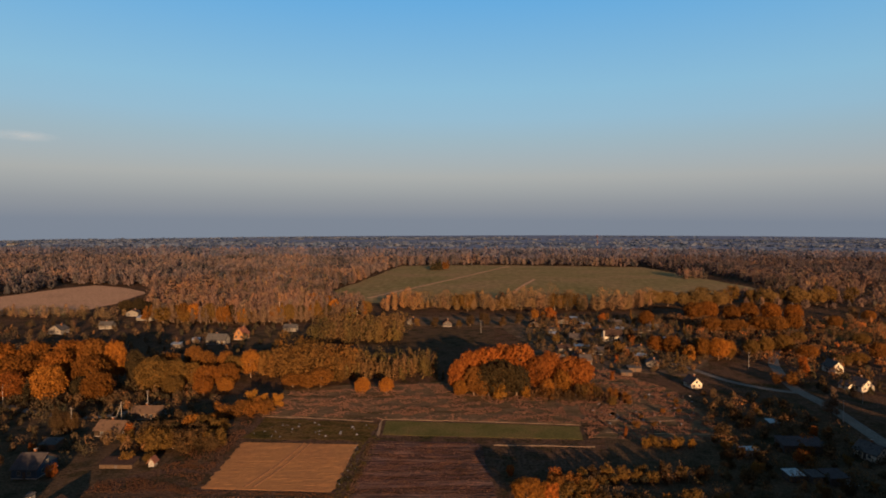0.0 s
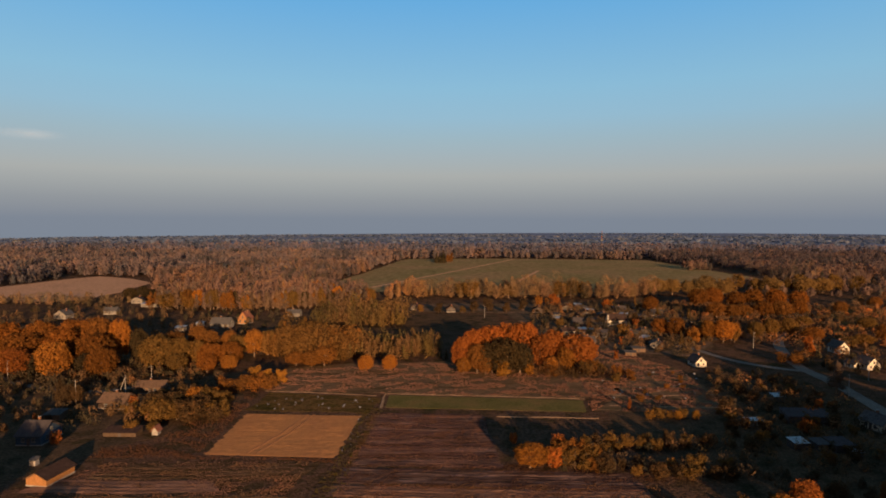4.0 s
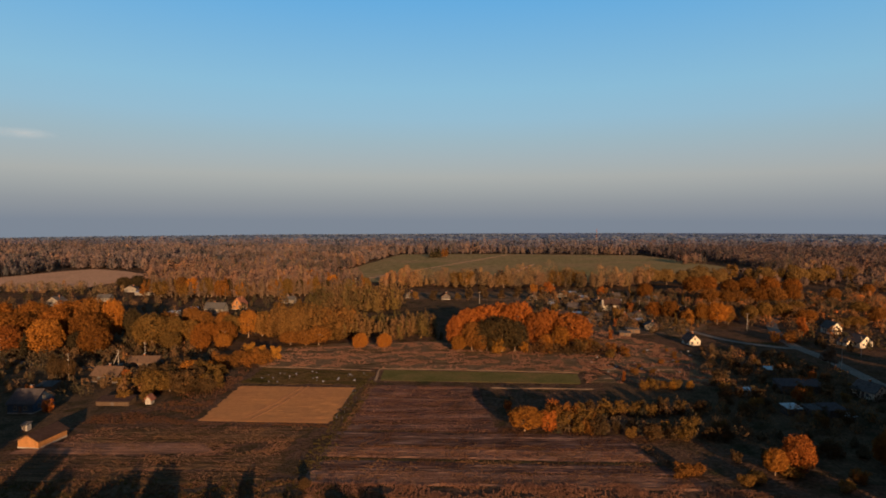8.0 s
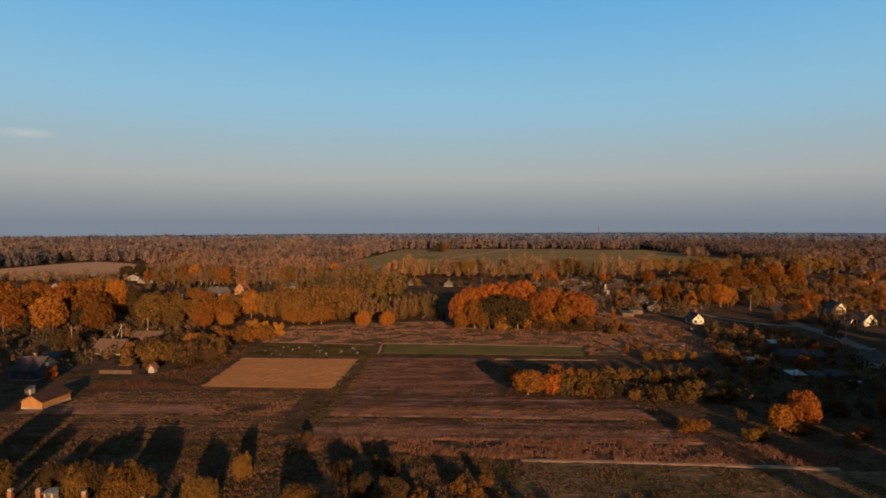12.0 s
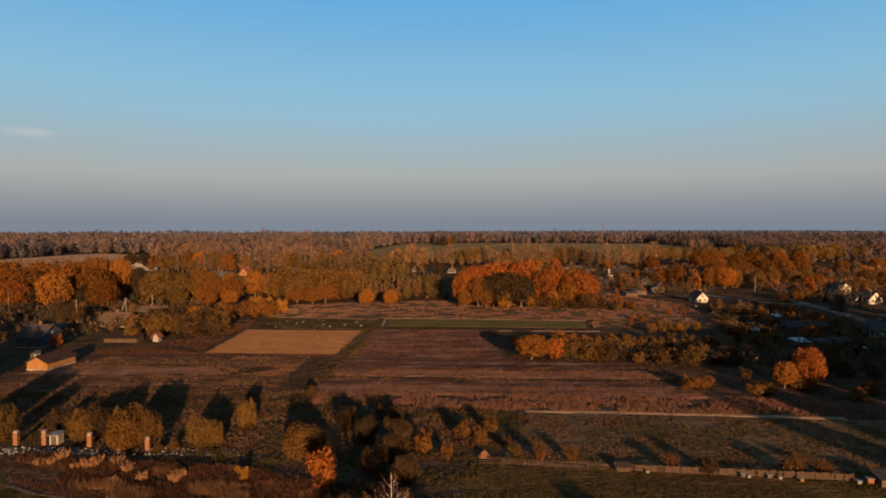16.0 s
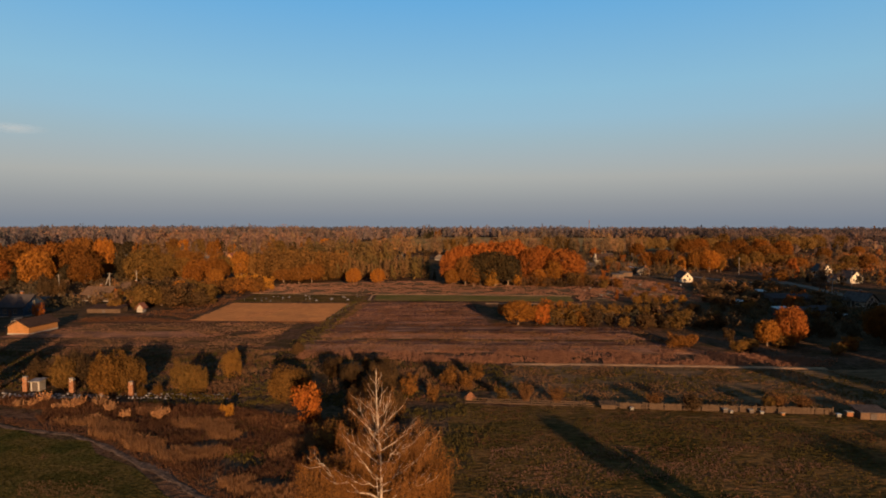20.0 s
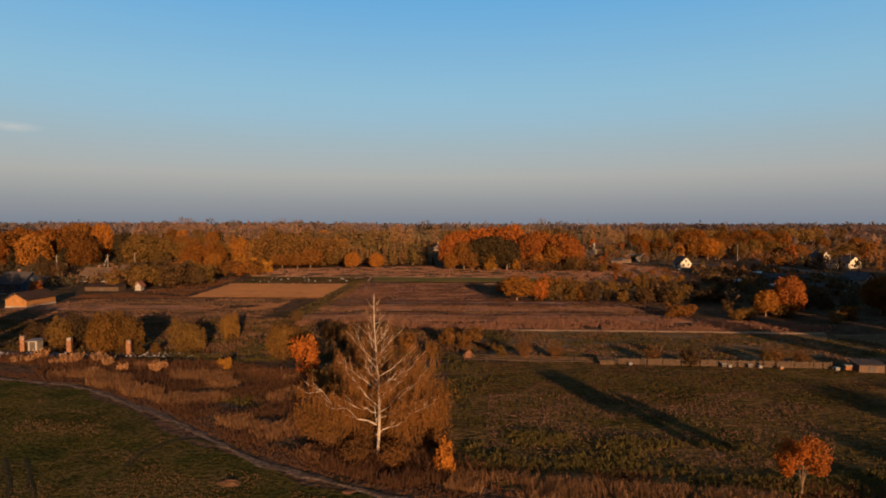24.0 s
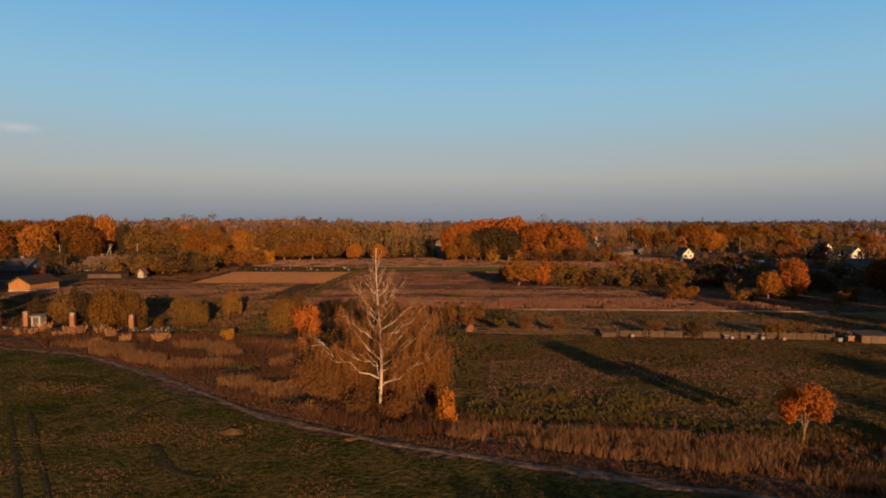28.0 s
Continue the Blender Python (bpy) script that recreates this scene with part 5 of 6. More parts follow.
def shed(x, y, w, d, low, high, rz, wall, roof, label, category="shed", name="shed", sheets=4, door=True, group=""):
    """A lean-to with a sloping roof of separate sheets and a plank door."""
    ob = root(name, x, y, 0, rz)
    W, D = w / 2, d / 2
    bm = bmesh.new()
    q = [bm.verts.new(p) for p in ((-W, -D, -0.1), (W, -D, -0.1), (W, D, -0.1), (-W, D, -0.1), (-W, -D, low), (W, -D, low), (W, D, high), (-W, D, high))]
    for f in ((0, 1, 5, 4), (1, 2, 6, 5), (2, 3, 7, 6), (3, 0, 4, 7), (4, 5, 6, 7), (3, 2, 1, 0)):
        bm.faces.new([q[i] for i in f])
    part("wall", bm, wall, ob)
    for i in range(sheets):
        a, b = -W - 0.25 + (w + 0.5) * i / sheets, -W - 0.25 + (w + 0.5) * (i + 1) / sheets
        bm = boxed(a, b - 0.03, -D - 0.3, D + 0.3, 0.02, 0.09)
        bmesh.ops.rotate(bm, verts=bm.verts, cent=(0, 0, 0), matrix=Matrix.Rotation(math.atan2(high - low, d), 3, "X"))
        bmesh.ops.translate(bm, verts=bm.verts, vec=(0, 0, (low + high) / 2 + 0.03 + 0.02 * (i % 2)))
        part("roof_sheet", bm, roof if i % 3 != 1 else ("metal_sheet" if roof == "metal_sheet" else roof), ob)
    if door:
        part("door", boxed(-0.4, 0.4, -D - 0.06, -D + 0.02, 0.05, min(1.8, low - 0.1), bevel=0.01), "timber_dark", ob)
    return tagged(ob, label, category, group)


# eastern village
house(105.3, 258.5, 5.0, 6.2, 2.2, 4.6, 8, "limewash", "roof_dark", "small whitewashed house with a bright gable", windows=2)
house(175.6, 256, 6.4, 7.5, 2.5, 5.2, 12, "limewash", "roof_dark", "whitewashed gabled house beside the road", windows=2)
house(170.2, 256.6, 3.2, 5, 2.1, 3.3, 12, "limewash", "roof_dark", "low white annexe beside the gabled house", name="annexe", windows=1, gable_window=False, chimney=False)
house(183, 286, 5.6, 7, 2.9, 5.8, 5, "limewash", "roof_slate", "white gabled house with an attic window", windows=2)
house(97, 357, 10.5, 8, 3.6, 6.6, 0, "limewash", "roof_brown", "long whitewashed house with a brown roof", along="x", windows=3)
part_wall = root("party_wall", 91, 352.5)
part("slab", boxed(-0.5, 0.5, -0.4, 0.4, -0.1, 6.9, bevel=0.05), "concrete", part_wall)
tagged(part_wall, "tall narrow pale concrete wall beside a grey house", "wall")
vr = random.Random(21)
spots = [(97, 357)]
LOOKS = [("timber_grey", "weathered grey timber"), ("timber_grey", "weathered brown timber"), ("plaster_grey", "grey plastered"), ("timber_dark", "dark timber"), ("timber_dark", "tarred timber")]
TOPS = [("roof_slate", "with a grey roof"), ("roof_dark", "with a dark roof"), ("roof_brown", "with a brown roof")]
while len(spots) < 31:
    vx, vy = vr.uniform(52, 138), vr.uniform(286, 432)
    if all(math.hypot(vx - a, vy - b) > 10 for a, b in spots) and vx > 40 + (vy - 300) * 0.05 and not (105 < vx and vy < 335):
        spots.append((vx, vy))
        (vm, va), (rm, ra) = vr.choice(LOOKS), vr.choice(TOPS)
        vw = vr.uniform(5.0, 7.5)
        if vr.random() < 0.6:
            house(vx, vy, vw, vr.uniform(4.5, 6), vr.uniform(2.0, 2.5), vr.uniform(3.5, 4.6), vr.uniform(-18, 18), vm, rm, f"{va} village house {ra}", along=vr.choice("xy"), windows=2, group="village houses")
        else:
            shed(vx, vy, vw * 0.8, vr.uniform(2.8, 4), 1.7, 2.3, vr.uniform(-18, 18), vm, vr.choice([rm, rm, "metal_sheet"]), f"{va} shed in a village yard", group="village sheds")
shed(74, 334, 8, 4, 1.9, 2.3, 0, "timber_grey", "metal_sheet", "low shed with a bright metal roof", group="village sheds")
shed(99, 311, 6, 4, 1.9, 2.4, 4, "timber_grey", "metal_sheet", "low shed with a metal roof", group="village sheds")
shed(82, 277, 5, 3, 1.6, 2.0, -6, "timber_grey", "roof_slate", "small grey garden shed", group="village sheds")
shed(88, 285, 6, 3.5, 1.8, 2.2, 3, "timber_grey", "roof_slate", "small grey garden shed", group="village sheds")
tr = random.Random(5)
for i in range(34):
    tx, ty = tr.uniform(56, 150), tr.uniform(296, 440)
    if all(math.hypot(tx - a, ty - b) > 6 for a, b in spots):
        tk = tr.choice(("maple", "oak_red", "willow", "oak_dark", "oak_dark", "birch_olive"))
        grow(tk, tx, ty, tr.uniform(5, 9.5), {"maple": "golden garden tree between village houses", "oak_red": "orange garden tree between village houses"}.get(tk, "dull brown garden tree between village houses"), group="garden trees of the village", wide=0.85)
for tx, ty, th in ((-32, 404, 7), (-22, 400, 6), (-10, 398, 7), (6, 396, 6.5), (14, 404, 8), (-40, 410, 8), (24, 410, 9), (36, 404, 7), (48, 412, 8)):
    grow("oak_dark" if th > 6.6 else "willow", tx, ty, th, "brown tree before the birch row", group="trees before the birch row", wide=0.9)
# gardens of the south-east
shed(95.2, 165, 4.0, 3.6, 1.9, 2.3, 6, "timber_dark", "metal_sheet", "garden shed with a pale metal roof", group="garden sheds")
shed(100.6, 164.4, 3.4, 3.6, 1.9, 2.3, 6, "timber_dark", "roof_slate", "garden shed with a grey roof", group="garden sheds")
shed(105.8, 164, 5.5, 5, 2.1, 2.6, 6, "timber_dark", "roof_dark", "garden shed with a dark roof", group="garden sheds")
shed(91.8, 183, 4.4, 2.5, 1.7, 1.9, 4, "white_paint", "metal_sheet", "low greenhouse-like frame with pale sheets", group="garden sheds", sheets=5)
shed(112.9, 208.5, 3.6, 3, 1.8, 2.2, 0, "timber_dark", "metal_sheet", "small hut with a bright metal roof", group="garden sheds")
shed(107.6, 160, 2.6, 2.4, 1.2, 1.6, 20, "timber_dark", "metal_sheet", "tiny hut with a bright metal roof", group="garden sheds", sheets=2)
shed(110, 187, 13, 6, 2.4, 3.2, -3, "timber_dark", "roof_dark", "long dark barn in the shade", category="barn", name="barn")
house(128, 181, 6, 7, 2.4, 4.6, 20, "limewash", "roof_slate", "white gabled house at the gardens' edge", windows=2)
# western village
house(-124.4, 355, 6.4, 7, 3.2, 7.0, -8, "timber_tan", "roof_red", "tan timber house with a reddish gable roof", windows=2)
house(-133, 341, 11, 7, 2.6, 5.6, -4, "plaster_grey", "roof_slate", "long low house with a grey roof", along="x", windows=3)
house(-243, 368, 8.5, 7, 2.6, 5.4, -6, "plaster_grey", "roof_slate", "pale house among garden trees", windows=2)
house(-223, 386, 8, 6, 2.4, 4.4, 4, "plaster_grey", "roof_slate", "grey house with a pale roof", along="x", windows=2)
house(-233, 437, 8, 6, 2.8, 4.6, 10, "plaster_grey", "roof_dark", "white farmhouse beside dark pines", windows=2)
shed(-214, 418, 11, 5, 2.2, 2.8, 0, "plaster_grey", "metal_sheet", "long low pale farm shed", group="village sheds")
shed(-152, 330, 5, 4, 2, 2.4, 0, "plaster_grey", "metal_sheet", "low shed with a pale roof", group="village sheds")
shed(-147, 344, 4, 3, 1.9, 2.3, 10, "plaster_grey", "metal_sheet", "small pale shed among gardens", group="village sheds")
house(-102, 382, 8, 6, 2.4, 4.2, 0, "plaster_grey", "roof_slate", "grey house before the forest", along="x", windows=2)
house(-26, 412, 5.5, 6, 2.2, 4.2, -6, "timber_dark", "roof_dark", "grey gabled house before the birch row", windows=2)
house(-2, 404, 6, 6, 2.2, 4.2, 10, "timber_dark", "roof_brown", "timber house with a brown roof before the birch row", windows=2)
# yards nearer, in the west
house(-96.4, 140.2, 5.4, 8.6, 1.9, 3.3, -8, "timber_tan", "roof_brown", "low timber barn with tan walls and a brown roof", name="barn", category="barn", chimney=False, windows=0, gable_window=False)
house(-116.5, 165, 7, 9, 2.8, 5.6, 0, "blue_paint", "roof_dark", "dark blue house with white windows", along="x", windows=2)
house(-111.7, 196, 9, 7, 2.3, 4.4, -5, "timber_fence", "roof_thatch", "old timber house with a weathered tan roof", along="x", windows=2)
house(-108.5, 213, 10, 6, 2.4, 4.0, 3, "timber_grey", "roof_thatch", "low timber house with a weathered tan roof", along="x", windows=2)
shed(-95.5, 170, 9.5, 4, 1.2, 1.8, 0, "timber_fence", "roof_brown", "long low timber shed", group="yard sheds")
house(-86, 170.5, 1.6, 2.0, 1.5, 2.5, 0, "concrete", "roof_red", "little pale outhouse with a red roof", name="outhouse", category="outhouse", chimney=False, windows=0, gable_window=False)
shed(-106, 148, 1.6, 1.6, 1.5, 1.8, 0, "concrete", "roof_slate", "small white box shed beside the barn", group="yard sheds", sheets=2)
shed(-124, 183, 5, 4, 1.8, 2.4, 0, "timber_grey", "roof_slate", "small grey shed in a yard", group="yard sheds")


# far landmarks
mast = root("radio_mast", 468, 1900, ground_z(468, 1900))
for i in range(4):
    bm = bmesh.new()
    for sx, sy in ((-1, -1), (1, -1), (1, 1), (-1, 1)):
        k = 1.3 - 0.28 * i
        box(bm, sx * k - 0.25, sx * k + 0.25, sy * k - 0.25, sy * k + 0.25, i * 9 - 0.5, i * 9 + 9)
    box(bm, -1.5 + 0.28 * i, 1.5 - 0.28 * i, -1.5 + 0.28 * i, 1.5 - 0.28 * i, i * 9 + 8.6, i * 9 + 9)
    part("section", bm, "roof_red" if i % 2 else "white_paint", mast)
tagged(mast, "far red and white lattice radio mast", "mast")
for hx, hy, hw, hd, wall in ((-1432, 1950, 36, 12, "white_paint"), (-1385, 1975, 24, 10, "white_paint"), (455, 1392, 14, 9, "limewash"), (478, 1396, 12, 8, "plaster_grey"), (430, 1398, 12, 8, "plaster_grey")):
    far_house = house(hx, hy, hw, hd, 5, 8, 0, wall, "roof_red" if hx > 0 else "roof_slate", "long pale farm building on the far plain" if hx < 0 else "far house with a reddish roof", along="x", windows=3)
    far_house.location.z = ground_z(hx, hy)


# ---- poles ----
def pole(x, y, h, label="wooden power pole with two insulators", stay=False, bar=True):
    ob = root("power_pole", x, y)
    vv, ff = [], []
    tube(vv, ff, [Vector((0, 0, -0.2)), Vector((0, 0, h * 0.5)), Vector((0, 0, h))], [0.12, 0.11, 0.09], 8)
    child("post", mesh_of("post", vv, ff, "concrete"), ob)
    if bar:
        part("crossarm", boxed(-0.8, 0.8, -0.06, 0.06, h - 0.6, h - 0.48, bevel=0.01), "timber_grey", ob)
        for s in (-0.7, 0.7):
            part("insulator", boxed(s - 0.05, s + 0.05, -0.05, 0.05, h - 0.48, h - 0.3, bevel=0.015), "white_paint", ob)
    if stay:
        vv, ff = [], []
        tube(vv, ff, [Vector((-3.2, 0, -0.1)), Vector((-1.6, 0, h * 0.45)), Vector((-0.1, 0, h * 0.9))], [0.13, 0.12, 0.1], 8)
        child("brace", mesh_of("brace", vv, ff, "concrete"), ob)
    return tagged(ob, label, "power pole", "power poles")


for px, py, ph, st in [(-171.5, 226, 8, False), (-126.5, 197, 8.5, False), (-113, 203, 8.5, True), (-143.5, 181, 7.5, False), (-112, 219, 8, False), (146, 292, 8.5, False), (141, 214, 8, False),
                       (110, 344, 8, False), (163, 236, 8, False), (-60, 372, 8, False), (20, 380, 8, False)]:
    pole(px, py, ph, "grey power pole with a leaning brace" if st else "grey power pole with a crossarm", st)


# ---- fences ----
def board_fence(x0, y0, x1, y1, h, label):
    """Rails on posts with upright boards side by side."""
    L, a = math.hypot(x1 - x0, y1 - y0), math.degrees(math.atan2(y1 - y0, x1 - x0))
    ob = root("board_fence", x0, y0, 0, a)
    post = boxed(-0.07, 0.07, 0.02, 0.16, -0.2, h + 0.1, bevel=0.015)
    first = part("post", post, "timber_fence", ob)
    rng = random.Random(int(L * 10))
    n = int(L / 2.5)
    for i in range(1, n + 1):
        p = child("post", first.data, ob)
        p.location.x = L * i / n
    for z in (0.25, h - 0.25):
        part("rail", boxed(0, L, 0.0, 0.06, z, z + 0.1), "timber_fence", ob)
    k = int(L / 0.21)
    brd = None
    for i in range(k):
        if rng.random() < 0.04 or abs(i / k * n - round(i / k * n)) < 0.06:
            continue
        if brd is None:
            brd = part("board", boxed(0.01, 0.19, -0.03, -0.004, 0.05, h), "timber_fence", ob)
            b = brd
        else:
            b = child("board", brd.data, ob)
        b.location.x, b.scale.z = L * i / k, rng.uniform(0.88, 1.06)
        b.rotation_euler.y = rng.uniform(-0.02, 0.02)
    return tagged(ob, label, "fence", "fences")


def rail_fence(pts, h, label):
    """A post-and-rail fence of poles."""
    ob = root("rail_fence", *pts[0])
    rng = random.Random(4)
    o = Vector((*pts[0], 0))
    for (xa, ya), (xb, yb) in zip(pts, pts[1:]):
        a, b = Vector((xa, ya, 0)) - o, Vector((xb, yb, 0)) - o
        n = max(1, int((b - a).length / 2.6))
        for i in range(n):
            p, q = a.lerp(b, i / n), a.lerp(b, (i + 1) / n)
            vv, ff = [], []
            tube(vv, ff, [p + Vector((0, 0, -0.2)), p + Vector((0, 0, h + rng.uniform(0, 0.15)))], [0.055, 0.05], 6)
            child("post", mesh_of("post", vv, ff, "timber_fence"), ob)
            for z in (0.35, 0.65, 0.95):
                vv, ff = [], []
                tube(vv, ff, [p + Vector((0, -0.1, z * h + rng.uniform(-0.05, 0.05))), q + Vector((0, -0.1, z * h + rng.uniform(-0.05, 0.05)))], [0.038, 0.034], 5)
                child("rail", mesh_of("rail", vv, ff, "timber_grey"), ob)
    return tagged(ob, label, "fence", "fences")


rail_fence([(3.7, 84.2), (10, 83.6), (16, 82.8), (21.6, 82.2)], 1.0, "grey weathered pole-rail fence along a pasture")
board_fence(24.8, 82.3, 28.4, 81.95, 0.9, "short weathered board fence beside a crate")
board_fence(28.6, 81.9, 53.5, 79.6, 0.98, "weathered grey-brown board fence along a pasture")
shed(23.6, 82.5, 1.9, 1.0, 0.6, 0.75, -4, "timber_fence", "timber_fence", "low timber crate beside the fence", category="crate", name="crate", sheets=3, door=False)
shed(57.6, 78.6, 3.2, 2.2, 1.0, 1.2, -5, "timber_grey", "roof_dark", "small grey shed at the fence's end", sheets=4)


def hive(x, y, s, wall, label):
    ob = root("beehive", x, y, 0, (x * 37) % 20 - 10)
    part("body", boxed(-0.35 * s, 0.35 * s, -0.3 * s, 0.3 * s, 0.12, 0.62 * s, bevel=0.02), wall, ob)
    part("lid", boxed(-0.42 * s, 0.42 * s, -0.36 * s, 0.36 * s, 0.62 * s, 0.72 * s, bevel=0.02), "white_paint" if wall != "white_paint" else "metal_sheet", ob)
    for a in (-0.25, 0.25):
        for b in (-0.2, 0.2):
            part("leg", boxed(a * s - 0.04, a * s + 0.04, b * s - 0.04, b * s + 0.04, -0.05, 0.13), "timber_fence", ob)
    return tagged(ob, label, "beehive", "boxes along the fence")


hive(26.7, 81.5, 0.62, "white_paint", "white painted box beside the fence")
hive(39.9, 80.2, 0.60, "white_paint", "small white box beside the fence")
hive(43.9, 79.8, 0.62, "white_paint", "white painted box beside the fence")
hive(46.4, 79.2, 0.66, "timber_tan", "pale timber box beside the fence")
hive(53.6, 78.6, 0.72, "white_paint", "white upright box beside the fence")
hive(42.6, 80.2, 0.85, "timber_dark", "dark box beside the fence")
hive(39.2, 80.5, 0.88, "timber_dark", "dark box beside the fence")
hive(55.2, 78.9, 1.1, "brick_red", "reddish barrel-like box beside the fence")


# ---- ruined farm building: brick pillars over rubble ----
def pillar(x, y, h, s, label):
    ob = root("brick_pillar", x, y, 0, (x * 13) % 9)
    rng = random.Random(int(x * 10))
    courses = int(h / 0.16)
    bm = bmesh.new()
    box(bm, -s / 2 + 0.03, s / 2 - 0.03, -s / 2 + 0.03, s / 2 - 0.03, -0.1, h - 0.05)
    part("core", bm, "concrete", ob)
    bricks = {}
    for c in range(courses):
        z = c * 0.16
        for i in range(2):
            for k in range(2):
                if c > courses - 3 and rng.random() < 0.35:
                    continue
                L = s / 2 - 0.012
                if "b" not in bricks:
                    bricks["b"] = part("brick", boxed(-L / 2, L / 2, -L / 2, L / 2, 0, 0.145, bevel=0.008), "brick_red", ob)
                    b = bricks["b"]
                else:
                    b = child("brick", bricks["b"].data, ob)
                b.location = ((i - 0.5) * s / 2 + rng.uniform(-0.01, 0.01), (k - 0.5) * s / 2 + rng.uniform(-0.01, 0.01), z)
    part("cap", boxed(-s * 0.42, s * 0.42, -s * 0.42, s * 0.42, h - 0.05, h + 0.06, bevel=0.02), "concrete", ob, "pale mortar cap")
    return tagged(ob, label, "pillar", "ruined pillars")


for px, py, ph in [(-68.1, 90.3, 2.2), (-63.7, 90.4, 2.3), (-56.2, 89.8, 2.2), (-51, 88.6, 1.5), (-46.4, 88.3, 2.1)]:
    pillar(px, py, ph, 0.66, "broken orange brick pillar of a ruined farm building")
shed(-62.2, 91, 1.4, 1.4, 1.55, 1.6, 0, "concrete", "rubble", "low pale stub of wall with a dark opening", category="ruin", name="wall_stub", sheets=2)


def stones(name, x0, x1, y0, y1, count, low, high, material, label, seed, slope=0.0):
    rng = np.random.default_rng(seed)
    base = np.array([(-1, -1, -0.4), (1, -1, -0.4), (1, 1, -0.4), (-1, 1, -0.4), (-0.7, -0.7, 0.7), (0.7, -0.7, 0.6), (0.7, 0.7, 0.8), (-0.7, 0.7, 0.6)])
    fs = np.array([(0, 1, 5, 4), (1, 2, 6, 5), (2, 3, 7, 6), (3, 0, 4, 7), (4, 5, 6, 7), (3, 2, 1, 0)])
    v, f = [], []
    for i in range(count):
        s = rng.uniform(low, high) * 0.5
        a = rng.uniform(0, 3.14)
        p = base * s * rng.uniform(0.6, 1.4, (1, 3)) + rng.normal(0, 0.12 * s, base.shape)
        x = rng.uniform(x0, x1)
        q = np.stack([p[:, 0] * math.cos(a) - p[:, 1] * math.sin(a) + x, p[:, 0] * math.sin(a) + p[:, 1] * math.cos(a) + rng.uniform(y0, y1) + slope * (x - x0), p[:, 2] + 0.3 * s], 1)
        v.append(q)
        f.append(fs + 8 * i)
    return tagged(new(name, arrays(name, np.concatenate(v), np.concatenate(f), material)), label, "rubble", kind="stuff")


stones("rubble", -70, -30, 86.5, 89.2, 320, 0.12, 0.40, "rubble", "grey rubble and broken concrete of a ruined building", 31)
stones("garden_heaps", -66, -27, 194, 208, 30, 0.25, 0.7, "rubble", "pale heaps strewn over a garden strip", 32)
stones("timber_scraps", 26.5, 31, 38.5, 41, 46, 0.12, 0.5, "timber_fence", "heap of grey timber scraps under a small tree", 33)
stones("field_edge_bits", -30.2, -26.4, 156, 192, 30, 0.1, 0.32, "rubble", "pale stones along the edge of a tilled field", 60)
stones("field_bits", 48, 100, 208, 246, 36, 0.3, 0.9, "rubble", "pale debris strewn over waste ground", 34)


def heap(name, x, y, rx, ry, h, material, label, seed, category="heap"):
    """A rounded uneven heap."""
    verts, faces = [], []
    n, m = 20, 6
    for i in range(m):
        f = i / (m - 1)
        for k in range(n):
            a = 2 * math.pi * k / n
            q = 1 + 0.25 * noise.noise(Vector((math.cos(a) * 1.5, math.sin(a) * 1.5, seed + f)))
            verts.append((x + math.cos(a) * rx * (1 - f) * q, y + math.sin(a) * ry * (1 - f) * q, h * math.sin(f * 1.57) * q - 0.04))
    for i in range(m - 1):
        for k in range(n):
            faces.append((i * n + k, i * n + (k + 1) % n, (i + 1) * n + (k + 1) % n, (i + 1) * n + k))
    return tagged(new(name, mesh_of(name, verts, faces, material)), label, category)


heap("hay_mound", -15.9, 44.2, 1.2, 0.8, 0.28, "dung_heap", "low heap of straw on the meadow", 1.0)
heap("stone_heap", -6.5, 42.7, 0.7, 0.6, 0.12, "brick_red", "low reddish earth heap on the meadow", 2.0)
heap("earth_mound", 4.4, 87.0, 1.1, 0.8, 0.9, "brick_red", "small reddish mound in dark undergrowth", 3.0)


